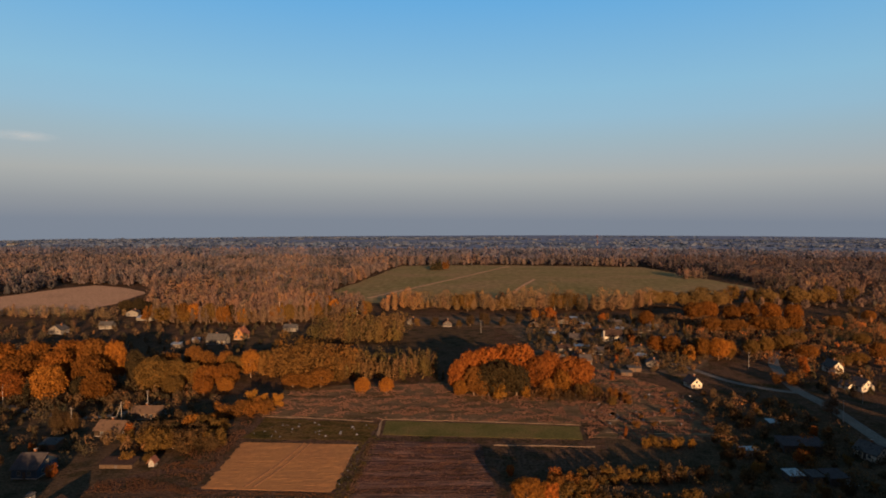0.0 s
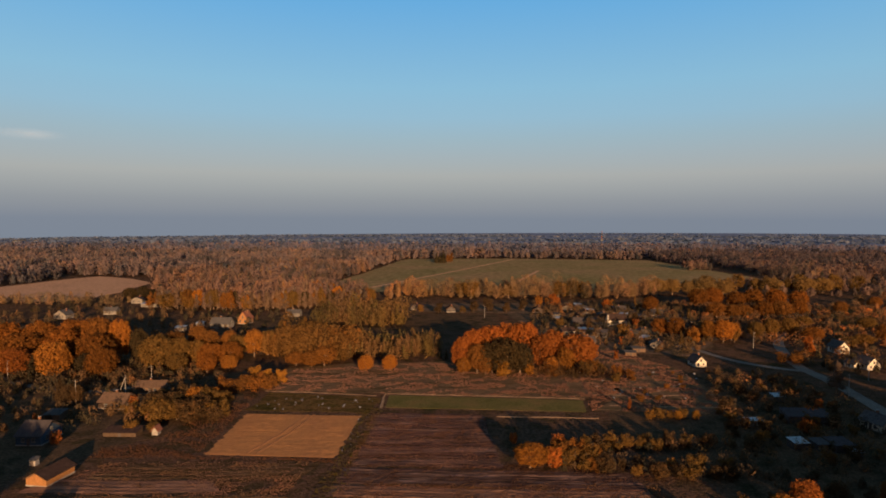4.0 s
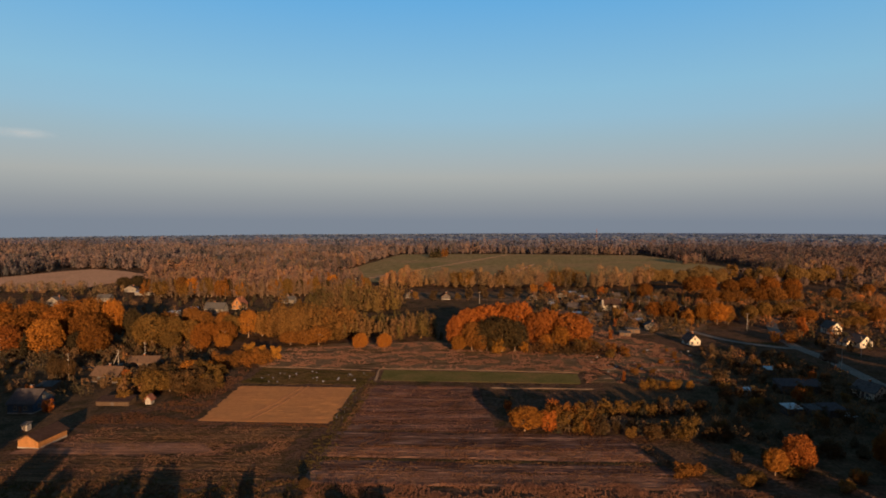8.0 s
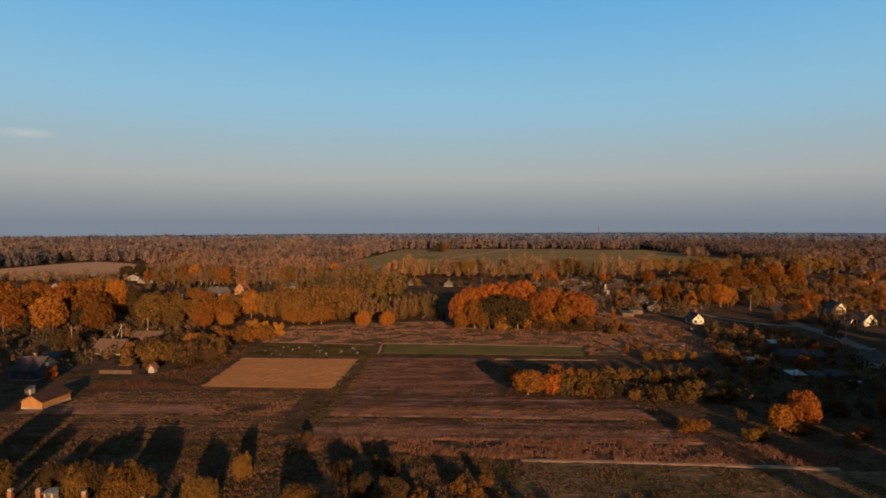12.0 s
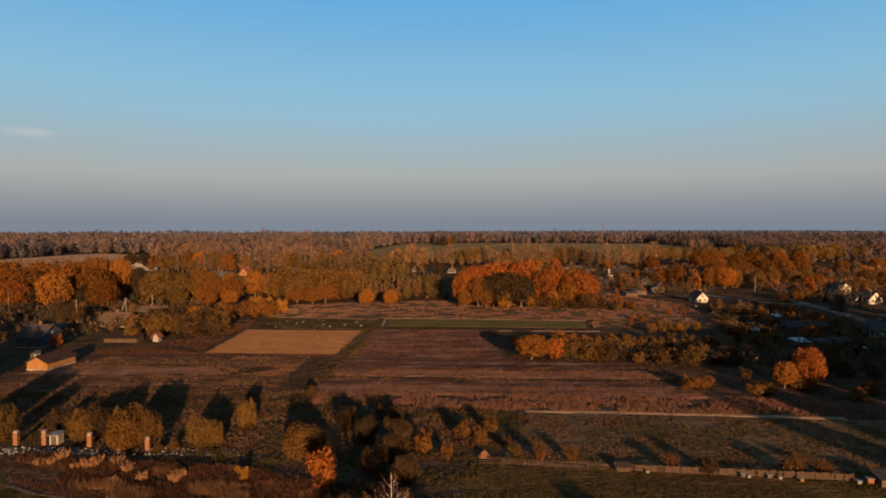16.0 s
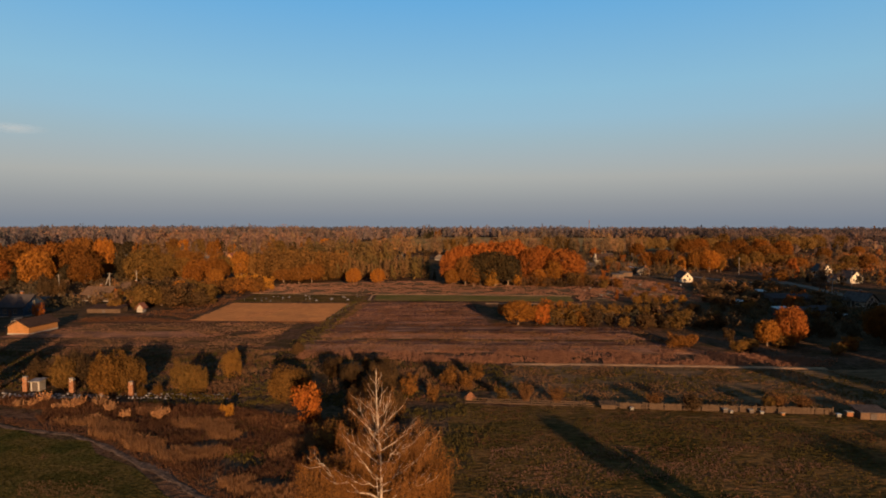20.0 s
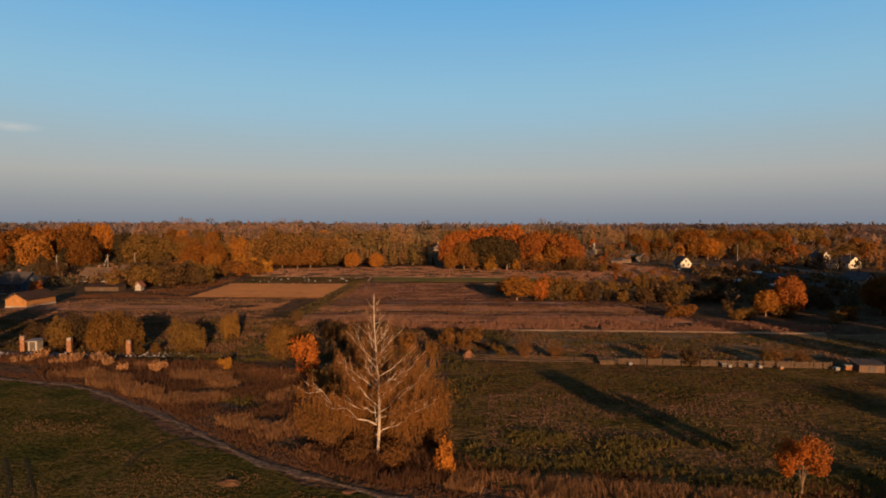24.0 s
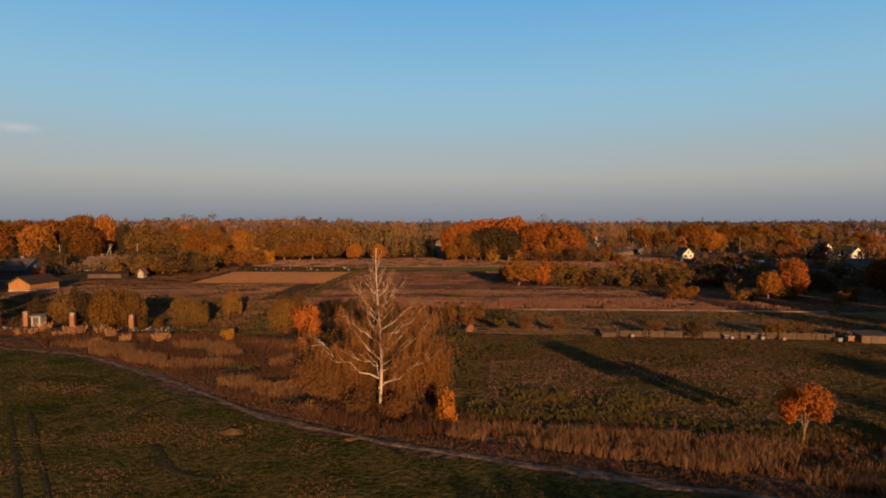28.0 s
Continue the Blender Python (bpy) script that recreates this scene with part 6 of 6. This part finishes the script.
# ---- the bare birch ----
def bare_birch(x, y, h, label):
    """A white trunk, ascending limbs that fork and bend, and curtains of hanging russet twigs."""
    ob = root("birch_tree", x, y)
    rng = random.Random(11)
    tv, tf, bv, bf, wv, wf = [], [], [], [], [], []
    pts = [Vector((math.sin(i / 14 * 5.0) * 0.2, math.cos(i / 14 * 3.1) * 0.15, i / 14 * h - 0.1)) for i in range(15)]
    tube(tv, tf, pts, [0.125 * (1 - f / 14.6) ** 0.85 + 0.014 for f in range(15)], 8)
    tips = []

    def hang(q, n, low, high):
        for _ in range(n):
            d = rng.uniform(low, high)
            w = Vector((rng.uniform(-0.3, 0.3), rng.uniform(-0.3, 0.3), -1))
            o = q + Vector((rng.uniform(-0.25, 0.25), rng.uniform(-0.25, 0.25), 0))
            if o.z + w.z * d < 0.3:
                d = max(0.2, o.z - 0.4)
            tube(wv, wf, [o, o + w * d * 0.5 + Vector((0, 0, 0.06)), o + w * d], [0.012, 0.009, 0.003], 3)
            tips.extend(o + w * d * rng.random() for _ in range(7))

    def bough(s, a, reach, rise, r0, level, f):
        line, side = [s], Vector((-math.sin(a), math.cos(a), 0))
        wob = rng.uniform(-1, 1)
        for k in range(1, 8):
            g = k / 7
            kink = Vector((rng.uniform(-1, 1), rng.uniform(-1, 1), rng.uniform(-1, 1))) * reach * 0.06
            line.append(s + Vector((math.cos(a), math.sin(a), 0)) * reach * g + side * reach * 0.18 * math.sin(g * 3.0) * wob
                        + Vector((0, 0, reach * rise * (g ** 1.25) - reach * 0.16 * max(0, g - 0.75))) + kink)
        tube(*((wv, wf) if level == 2 else (bv, bf)), line, [r0 * 0.86 * (1 - k / 8.2) + 0.004 for k in range(8)], 5 - level)
        for k in range(2, 8):
            if level < 2:
                for _ in range(1 if level or k % 2 else 2):
                    bough(line[k], a + rng.choice((-1, 1)) * rng.uniform(0.4, 1.1), reach * rng.uniform(0.25, 0.42) * (1.2 - k * 0.07), rise * rng.uniform(0.6, 1.4) + 0.15, r0 * (0.55 - 0.04 * k), level + 1, f)
            if k > 2 and rng.random() < (0.9, 0.6, 0.15)[level] * (1.0 if f < 0.45 else 0.5 if f < 0.62 else 0.12):
                hang(line[k], 2, 0.3, 1.8 if f < 0.45 else 0.8)

    for f, a, reach, rise, r0 in ((0.225, 3.25, 5.6, 0.62, 0.085), (0.165, -0.2, 4.4, 0.7, 0.075), (0.26, 5.6, 4.2, 0.6, 0.06), (0.30, 3.6, 3.4, 0.5, 0.05), (0.24, 1.6, 4.6, 0.6, 0.06)):
        bough(pts[0].lerp(pts[14], f), a, reach, rise, r0, 0, f)
    for i in range(28):
        f = 0.30 + 0.66 * (i / 27) ** 0.92
        s = pts[min(13, int(f * 14))].lerp(pts[min(14, int(f * 14) + 1)], f * 14 % 1)
        bough(s, i * 2.399 + rng.uniform(-0.3, 0.3), (5.3 * (1 - f) ** 1.0 + 0.3) * rng.uniform(0.78, 1.1), rng.uniform(0.5, 0.85) + f * 0.6, 0.016 + 0.050 * (1 - f), 0 if f < 0.72 else 1, f)
    child("trunk", mesh_of("trunk", tv, tf, "bark_birch"), ob, "white birch trunk")
    child("limb", mesh_of("limb", bv, bf, "bark_birch"), ob, "pale forking limbs")
    child("twig", mesh_of("twig", wv, wf, "twig_birch"), ob, "thin brown hanging twigs")
    r2 = np.random.default_rng(5)
    tp = np.array([tuple(t) for t in tips])
    tp = tp[r2.random(len(tp)) < np.clip(1.15 - tp[:, 2] / (h * 0.66), 0.05, 0.8)]
    v, q = clumps(tp, r2.normal(0, 1, tp.shape), 0.115 * r2.uniform(0.6, 1.5, len(tp)), r2, 1.0)
    child("leaves", arrays("leaves", v, q, "russet"), ob, "small rusty leaves on hanging twigs")
    return tagged(ob, label, "tree")


bare_birch(-5.0, 48.4, 14.1, "tall half-bare birch with white trunk and hanging russet twigs")


def willow_shrub(x, y, h, w, material, label, seed, dense=900, leaf=0.2, droop=0.0):
    """Many thin upright stems with small leaves, open and twiggy."""
    ob = root("willow_shrub", x, y)
    rng = random.Random(seed)
    vv, ff, tips = [], [], []
    for i in range(64):
        a, k = rng.uniform(0, 6.28), rng.random() ** 0.6
        hh = h * rng.uniform(0.55, 1.0) * (1 - 0.25 * k)
        b = Vector((math.cos(a) * k * 0.5, math.sin(a) * k * 0.5, -0.1))
        t = Vector((math.cos(a) * k * w, math.sin(a) * k * w, hh))
        m = b.lerp(t, 0.5) + Vector((rng.uniform(-0.2, 0.2), rng.uniform(-0.2, 0.2), 0.06 * h))
        tube(vv, ff, [b, m, t], [0.05, 0.03, 0.008], 4)
        for _ in range(7):
            g = rng.uniform(0.3, 0.95)
            p = (b.lerp(m, g * 2) if g < 0.5 else m.lerp(t, g * 2 - 1))
            d = Vector((rng.uniform(-1, 1), rng.uniform(-1, 1), rng.uniform(-0.1, 0.9))) * rng.uniform(0.4, 1.0)
            tube(vv, ff, [p, p + d * 0.6, p + d + Vector((0, 0, -0.15))], [0.014, 0.010, 0.004], 3)
            tips += [p + d * rng.random() for _ in range(3)]
            if droop:
                e, fall = p + d, min(rng.uniform(0.6, 2.2) * droop, max(0.2, (p + d).z - 0.3))
                way = Vector((rng.uniform(-0.15, 0.15), rng.uniform(-0.15, 0.15), -1))
                tube(vv, ff, [e, e + way * fall * 0.5, e + way * fall], [0.007, 0.006, 0.003], 3)
                tips += [e + way * fall * rng.random() for _ in range(6)]
    child("stem", mesh_of("stem", vv, ff, "twig"), ob)
    r2 = np.random.default_rng(seed)
    tp = np.array([tuple(t) for t in tips])
    tp = tp[r2.integers(0, len(tp), dense)] + r2.normal(0, 0.16 if droop else 0.22, (dense, 3))
    tp[:, 2] = np.maximum(tp[:, 2], 0.1)
    out = tp - np.array([0, 0, h * 0.4])
    out /= np.linalg.norm(out, axis=1)[:, None]
    v, q = clumps(tp, out, leaf * r2.uniform(0.6, 1.4, dense), r2, 0.9)
    child("foliage", arrays("foliage", v, q, material), ob)
    return tagged(ob, label, "bush", "shrubs round the birch")


willow_shrub(-6.6, 47.4, 2.6, 1.3, "brown_bare", "low brown shrub at the birch's foot", 9, 900, 0.12)
willow_shrub(-3.4, 47.2, 2.4, 1.2, "russet", "low russet shrub at the birch's foot", 10, 900, 0.12)
willow_shrub(-9.2, 51.0, 6.6, 2.4, "brown_bare", "open russet willow shrub under the birch", 1, 7500, 0.12, 0.8)
willow_shrub(-7.0, 51.2, 7.8, 2.2, "russet", "open russet willow shrub under the birch", 2, 8000, 0.12, 0.9)
willow_shrub(-4.6, 51.6, 8.2, 2.2, "brown_bare", "tall brown willow shrub behind the birch", 12, 8000, 0.12, 1.0)
willow_shrub(-3.0, 51.2, 8.8, 2.2, "brown_bare", "tall brown willow shrub beside the birch", 3, 9000, 0.12, 1.0)
willow_shrub(-1.4, 51.0, 8.2, 2.1, "russet", "tall ochre willow shrub beside the birch", 4, 9000, 0.12, 1.0)
willow_shrub(-0.5, 52.4, 7.0, 1.8, "brown_bare", "brown willow shrub beside the birch", 5, 7500, 0.13, 0.8)
willow_shrub(-11.0, 53, 5.4, 2.0, "brown_bare", "thin brown willow shrub in weeds", 6, 6000, 0.13, 0.6)
willow_shrub(-2.0, 62, 5.0, 3.0, "brown_bare", "thin brown willow shrub in weeds", 7, 2200, 0.16)
willow_shrub(-12, 66, 4.6, 3.0, "olive", "olive willow shrub in shade", 8, 2200, 0.16)

for bx, by, bh, bs in ((12.5, 86, 3.4, 21), (17, 85.6, 3.0, 22), (30.5, 83.4, 2.6, 23), (35.2, 82.6, 2.4, 24), (47.5, 82.4, 2.8, 25), (51, 82.2, 2.4, 26)):
    tagged(willow_shrub(bx, by, bh, 1.3, "brown_bare", "thin half-bare shrub behind the fence", bs, 260, 0.12), group="bushes along the fence")


def small_maple(x, y, h, label):
    """A little tree: a stem that forks low, two rounded masses of orange leaves."""
    ob = root("maple_tree", x, y)
    rng = random.Random(3)
    vv, ff, tips = [], [], []
    fork = Vector((0.05, 0, h * 0.16))
    tube(vv, ff, [Vector((0, 0, -0.1)), Vector((0.03, 0, h * 0.08)), fork], [0.07, 0.06, 0.05], 7)
    lobes = [(-1.05, 0.1, 2.75, 0.95, 1.0, 1.25), (1.0, -0.1, 2.7, 1.05, 1.05, 1.2), (1.45, 0, 2.0, 0.65, 0.7, 0.75), (-1.4, -0.1, 2.0, 0.6, 0.7, 0.6), (-0.5, -0.5, 3.3, 0.6, 0.6, 0.6), (0.75, 0.3, 3.45, 0.65, 0.6, 0.6)]
    for cx, cy, cz, rx, ry, rz in lobes:
        c = Vector((cx, cy, cz))
        tube(vv, ff, [fork, fork.lerp(c, 0.45) + Vector((-0.25 * cx, 0, 0.25)), c], [0.034, 0.025, 0.010], 5)
        for _ in range(8):
            d = Vector((rng.uniform(-1, 1) * rx, rng.uniform(-1, 1) * ry, rng.uniform(-0.6, 1) * rz)) * 0.8
            tube(vv, ff, [fork.lerp(c, 0.7), c + d * 0.4, c + d], [0.018, 0.012, 0.004], 3)
    child("trunk", mesh_of("trunk", vv, ff, "bark"), ob, "grey forked stem")
    r2 = np.random.default_rng(9)
    p, u = lobes_points([(a * 0.9, b, c + 0.15, d * 0.95, e, f * 1.08) for a, b, c, d, e, f in lobes], 4200, r2, 0.6)
    for west, mat, name in ((True, "flame_orange", "deep orange-red leaves"), (False, "oak_red", "yellow-orange leaves")):
        k = (p[:, 0] < 0.05) == west
        v, q = clumps(p[k], u[k], 0.15 * r2.uniform(0.6, 1.4, int(k.sum())), r2, 0.9)
        child("leaves", arrays("leaves", v, q, mat), ob, name)
    return tagged(ob, label, "tree")


small_maple(26.9, 42.3, 4.2, "small maple with orange-red leaves and a forked grey stem")


# ---- weeds and grass ----
def tufts(name, pts, count, low, high, width, material, label, seed, blades=4, clump=0.0):
    """Standing weeds: narrow upright blades in tufts, strewn over a piece of land, thicker in drifts."""
    rng = np.random.default_rng(seed)
    P = np.array(pts)
    test = in_poly(pts)
    got = []
    lo, hi = P.min(0), P.max(0)
    while len(got) < count:
        c = rng.uniform(lo, hi, (count, 2))
        for x, y in c:
            if test(x, y) and (not clump or noise.noise(Vector((x * 0.16, y * 0.22, seed))) > rng.uniform(-0.5, 0.5) * (1 - clump) + (clump - 0.5) * 0.4):
                got.append((x, y))
                if len(got) >= count:
                    break
    g = np.repeat(np.array(got), blades, 0)
    n = len(g)
    a = rng.uniform(0, 6.28, n)
    h = rng.uniform(low, high, n) * np.repeat(rng.uniform(0.7, 1.2, count), blades)
    w = width * rng.uniform(0.6, 1.4, n)
    b = np.stack([g[:, 0] + rng.normal(0, width * 1.2, n), g[:, 1] + rng.normal(0, width * 1.2, n), np.full(n, -0.03)], 1)
    side = np.stack([np.cos(a), np.sin(a), np.zeros(n)], 1) * w[:, None] * 0.5
    lean = np.stack([rng.normal(0, 0.22, n), rng.normal(0, 0.22, n), np.ones(n)], 1) * h[:, None]
    v = np.stack([b - side * 0.6, b + side * 0.6, b + side + lean * 0.75, b - side * 0.4 + lean], 1).reshape(-1, 3)
    return tagged(new(name, arrays(name, v, np.arange(4 * n).reshape(n, 4), material)), label, "weeds", kind="stuff")


tufts("tall_grass", [(0.5, 43.2), (10, 39.7), (20, 35.8), (34, 30.4), (44, 38), (30, 41), (14, 43.5), (2, 46)], 3200, 0.3, 0.95, 0.035, "dry_weed", "tall dry grass along the dirt track", 41, 10, 0.6)
tufts("track_verge", [(-60, 79), (-52, 76.4), (-42, 73), (-27, 62.3), (-17, 53.3), (-9, 47.6), (0, 43.4), (9, 39.7), (20, 35.6), (34, 29.8), (33, 27.6), (24, 31.9), (14.7, 35.4), (8.3, 37.9), (-0.6, 41.4), (-9.6, 45.8), (-17.6, 51.2), (-27.7, 60.2), (-42.8, 71), (-52.5, 74.2), (-60, 77.2)], 3600, 0.06, 0.3, 0.035, "rust_weed", "low dry grass along the edge of the dirt track", 59, 8)
tufts("tall_grass_rust", [(0.5, 43.6), (10, 40.3), (20, 36.4), (34, 31), (48, 42), (30, 43.5), (14, 46), (2, 49)], 1800, 0.2, 0.6, 0.045, "rust_weed", "rust-brown weeds among dry grass", 40, 9, 0.55)
tufts("bank_weeds", [(-52, 76), (-42, 72), (-28, 61.5), (-18, 52.5), (-9, 47), (-1, 43), (2, 47), (0, 60), (-12, 76), (-30, 82), (-60, 85)], 9000, 0.25, 0.75, 0.06, "rust_weed", "rust-brown dry weeds on waste ground", 42, 7, 0.55)
tufts("birch_weeds", [(-11, 49.5), (-9, 46.5), (-3, 43.2), (1, 44.2), (0, 48), (-4, 50)], 700, 0.4, 1.2, 0.06, "rust_weed", "tall brown weeds round the foot of the birch", 37, 9, 0.3)
tufts("bank_tall", [(-64, 84), (-50, 79), (-30, 77), (-14, 70), (-13, 75), (-30, 82), (-50, 84.5), (-64, 87)], 1700, 0.4, 0.85, 0.08, "rust_weed", "tall rust-brown weeds along the bank", 29, 8, 0.3)
tufts("bank_straw", [(-50, 76), (-28, 62), (-10, 48), (0, 44), (0, 58), (-12, 74), (-40, 82)], 5600, 0.35, 0.95, 0.045, "dry_weed", "straw-coloured dry grass on waste ground", 43, 10, 0.8)
# low dark weeds added to give the bank the darkness of shaded hollows
tufts("bank_green", [(-46, 80), (-20, 62), (0, 50), (6, 70), (2, 88), (-40, 88)], 2600, 0.15, 0.5, 0.12, "green_weed", "dull green weeds, also standing in for shaded hollows", 39, 6, 0.6)


def reed_clump(x, y, h, label):
    """A tussock of stalks, each with a fluffy head of fine pale strands."""
    ob = root("reed_clump", x, y)
    rng = random.Random(int(x * 7 + y * 3))
    vv, ff, heads = [], [], []
    for i in range(34):
        a, k = rng.uniform(0, 6.28), rng.random() ** 0.5
        b = Vector((math.cos(a) * k * h * 0.3, math.sin(a) * k * h * 0.3, -0.05))
        t = b + Vector((math.cos(a) * k * h * 0.35, math.sin(a) * k * h * 0.35, h * rng.uniform(0.65, 1.0)))
        tube(vv, ff, [b, b.lerp(t, 0.6), t], [0.014, 0.012, 0.006], 3)
        heads += [b.lerp(t, rng.uniform(0.5, 1.05)) for _ in range(16)]
    child("stalk", mesh_of("stalk", vv, ff, "twig"), ob)
    r2 = np.random.default_rng(int(abs(x) * 10))
    p = np.array([tuple(q) for q in heads]) + r2.normal(0, 0.05, (len(heads), 3))
    v, q = clumps(p, r2.normal(0, 1, p.shape), 0.13 * r2.uniform(0.6, 1.4, len(p)), r2, 0.9)
    tagged(child("plume", arrays("plume", v, q, "pale_weed"), ob), "pale fluffy seed heads", kind="stuff")
    return tagged(ob, label, "weed", "reed clumps")


for rx, ry, rh in ((-58.7, 82.0, 1.3), (-57.2, 82.4, 1.1), (-56.6, 84.0, 1.7), (-52.9, 81.2, 1.0), (-50.7, 80.8, 1.8), (-50.7, 82.4, 1.5), (-47.8, 82.4, 1.6), (-45.0, 80.0, 1.5), (-45.1, 76.8, 1.0), (-41.7, 77.6, 1.2), (-36.7, 76.8, 1.6), (-37.0, 78.5, 1.3)):
    reed_clump(rx, ry, rh * 1.05, "clump of dry weeds with pale fluffy heads")

tufts("farm_weeds", [(-75, 92), (-30, 86), (8, 86), (14, 106), (-30, 120), (-100, 120)], 5200, 0.12, 0.42, 0.14, "green_weed", "dull green-brown weeds on fallow ground", 45, 6, 0.5)
tufts("farm_straw", [(-75, 95), (-30, 88), (8, 90), (12, 108), (-30, 120), (-95, 120)], 3000, 0.2, 0.6, 0.12, "dry_weed", "straw-coloured weeds on fallow ground", 46, 7, 0.75)
tufts("farm_rust", [(-75, 92), (-30, 86), (8, 86), (14, 106), (-30, 120), (-100, 120)], 1600, 0.15, 0.6, 0.13, "rust_weed", "rust-brown weeds on fallow ground", 36, 7, 0.65)
tufts("path_weeds", [(6, 108.8), (70, 106), (76, 112), (50, 119), (-28, 119), (-28, 112)], 6500, 0.2, 0.7, 0.07, "pink_stalk", "tall brown weeds along a straw path", 47, 7, 0.45)
tufts("pasture_tufts", [(2, 45), (24, 39), (44, 36), (70, 62), (57, 78), (3, 83)], 9000, 0.06, 0.24, 0.09, "green_weed", "short dull green grass tufts", 48, 7, 0.4)
tufts("pasture_dry", [(4, 50), (32, 46), (42, 62), (38, 68), (6, 68)], 2900, 0.08, 0.28, 0.045, "pink_stalk", "dry brown tufts over a pasture", 49, 7, 0.5)
tufts("pasture_hummocks", [(1, 47), (14, 45), (26, 42.5), (44, 38), (50, 48), (26, 52), (4, 56)], 2000, 0.15, 0.5, 0.07, "hummock", "green-brown hummocks of coarse grass", 35, 16, 0.75)
tufts("pasture_straw", [(2, 46), (44, 38), (62, 60), (10, 66)], 500, 0.1, 0.35, 0.04, "dry_weed", "pale stalks over a pasture", 34, 8, 0.7)
tufts("pasture_dry_far", [(4, 66), (60, 58), (56, 78), (4, 83)], 2600, 0.06, 0.22, 0.09, "rust_weed", "thin dry grass over a pasture", 38, 6, 0.5)
tufts("pasture_back_tufts", [(8, 86), (57, 81), (80, 84), (68, 103), (14, 106)], 3000, 0.1, 0.32, 0.14, "green_weed", "dull tufts over a pasture behind the fence", 50, 6, 0.5)
tufts("pasture_back_dry", [(6, 86), (57, 81), (80, 84), (68, 104), (12, 107)], 3400, 0.12, 0.42, 0.09, "dry_weed", "dry brown grass over a pasture behind the fence", 57, 6, 0.6)
tufts("meadow_tufts", [(-50, 70), (-28, 57), (-10, 43), (14, 33), (24, 26), (-30, 26), (-60, 60)], 7000, 0.04, 0.13, 0.06, "green_weed", "short green meadow grass", 51, 8, 0.7)
tufts("meadow_straw", [(-45, 66), (-28, 56), (-10, 42.5), (10, 33), (-30, 28)], 2600, 0.05, 0.22, 0.035, "dry_weed", "thin brown stalks in the meadow grass", 52, 6, 0.85)
tufts("bank_edge", [(-95, 153), (-40, 152.5), (-30, 151), (-30, 154), (-66, 154.5), (-84, 163), (-96, 160)], 1500, 0.12, 0.45, 0.06, "rust_weed", "dry weeds along a tilled field", 53, 6, 0.3)
tufts("field_margin", [(-84, 165), (-68, 157), (-68, 192), (-70, 210), (-76, 205)], 900, 0.15, 0.5, 0.12, "rust_weed", "weeds along a tilled field", 54, 5, 0.4)
tufts("furrow_weeds", [(-27, 120), (50, 118), (48, 148), (12, 152), (10, 190), (-26, 191)], 6500, 0.1, 0.38, 0.15, "rust_weed", "dry stalks along the furrows", 55, 5, 0.6)
for fy0, fy1, fx1, fn, fseed in ((150.5, 190.5, 11, 6000, 44), (132.8, 139.2, 46, 4200, 28), (119.2, 125.4, 52, 4200, 27)):
    tufts("furrow_stalks", [(-27, fy0), (fx1, fy0 - 1.5), (fx1 - 1, fy1 - 1.5), (-26, fy1)], fn, 0.12, 0.36, 0.07, "pink_stalk", "short dry stalks standing along the furrows", fseed, 4, 0.3)
tufts("west_stalks", [(-98, 117), (-37, 118), (-37, 152), (-90, 150)], 7000, 0.12, 0.32, 0.07, "pink_stalk", "short dry stalks over the garden beds", 32, 4, 0.4)
tufts("furrow_straw", [(-27, 120), (50, 118), (48, 140), (-27, 141)], 2400, 0.1, 0.4, 0.12, "dry_weed", "pale stalks along the furrows", 33, 6, 0.7)
tufts("west_straw", [(-98, 117), (-37, 118), (-37, 152), (-90, 150)], 2200, 0.1, 0.4, 0.12, "dry_weed", "pale stalks along the garden beds", 30, 6, 0.75)
tufts("fallow_north", [(-68, 215), (-25, 213), (46, 210), (60, 220), (52, 236), (-4, 262), (-44, 250), (-66, 246)], 5200, 0.15, 0.5, 0.22, "pink_stalk", "brown weeds on fallow land before the birches", 56, 5, 0.6)
tufts("waste_east", [(46, 196), (92, 192), (95, 250), (70, 300), (52, 250)], 4200, 0.15, 0.6, 0.24, "pink_stalk", "brown weeds on waste ground before the village", 57, 5, 0.6)
tufts("track_weeds", [(-33, 112), (-27, 112), (-23, 196), (-28.5, 196)], 550, 0.15, 0.5, 0.2, "green_weed", "dull weeds on a field track", 58, 5)

# a wisp of cloud low over the horizon
cbm = bmesh.new()
bmesh.ops.create_circle(cbm, cap_ends=True, cap_tris=True, segments=32, radius=1)
ci = bpy.data.meshes.new("cloud")
cbm.to_mesh(ci)
cbm.free()
ci.materials.append(MATS["cloud_vapour"])
cloud = new("cloud", ci)
cloud.matrix_basis = Matrix.LocRotScale((-2140, 3000, 484), Euler((radians(90), 0, radians(35))), (170, 30, 1))
tagged(cloud, "thin pale wisp of evening cloud", "cloud", kind="structure")
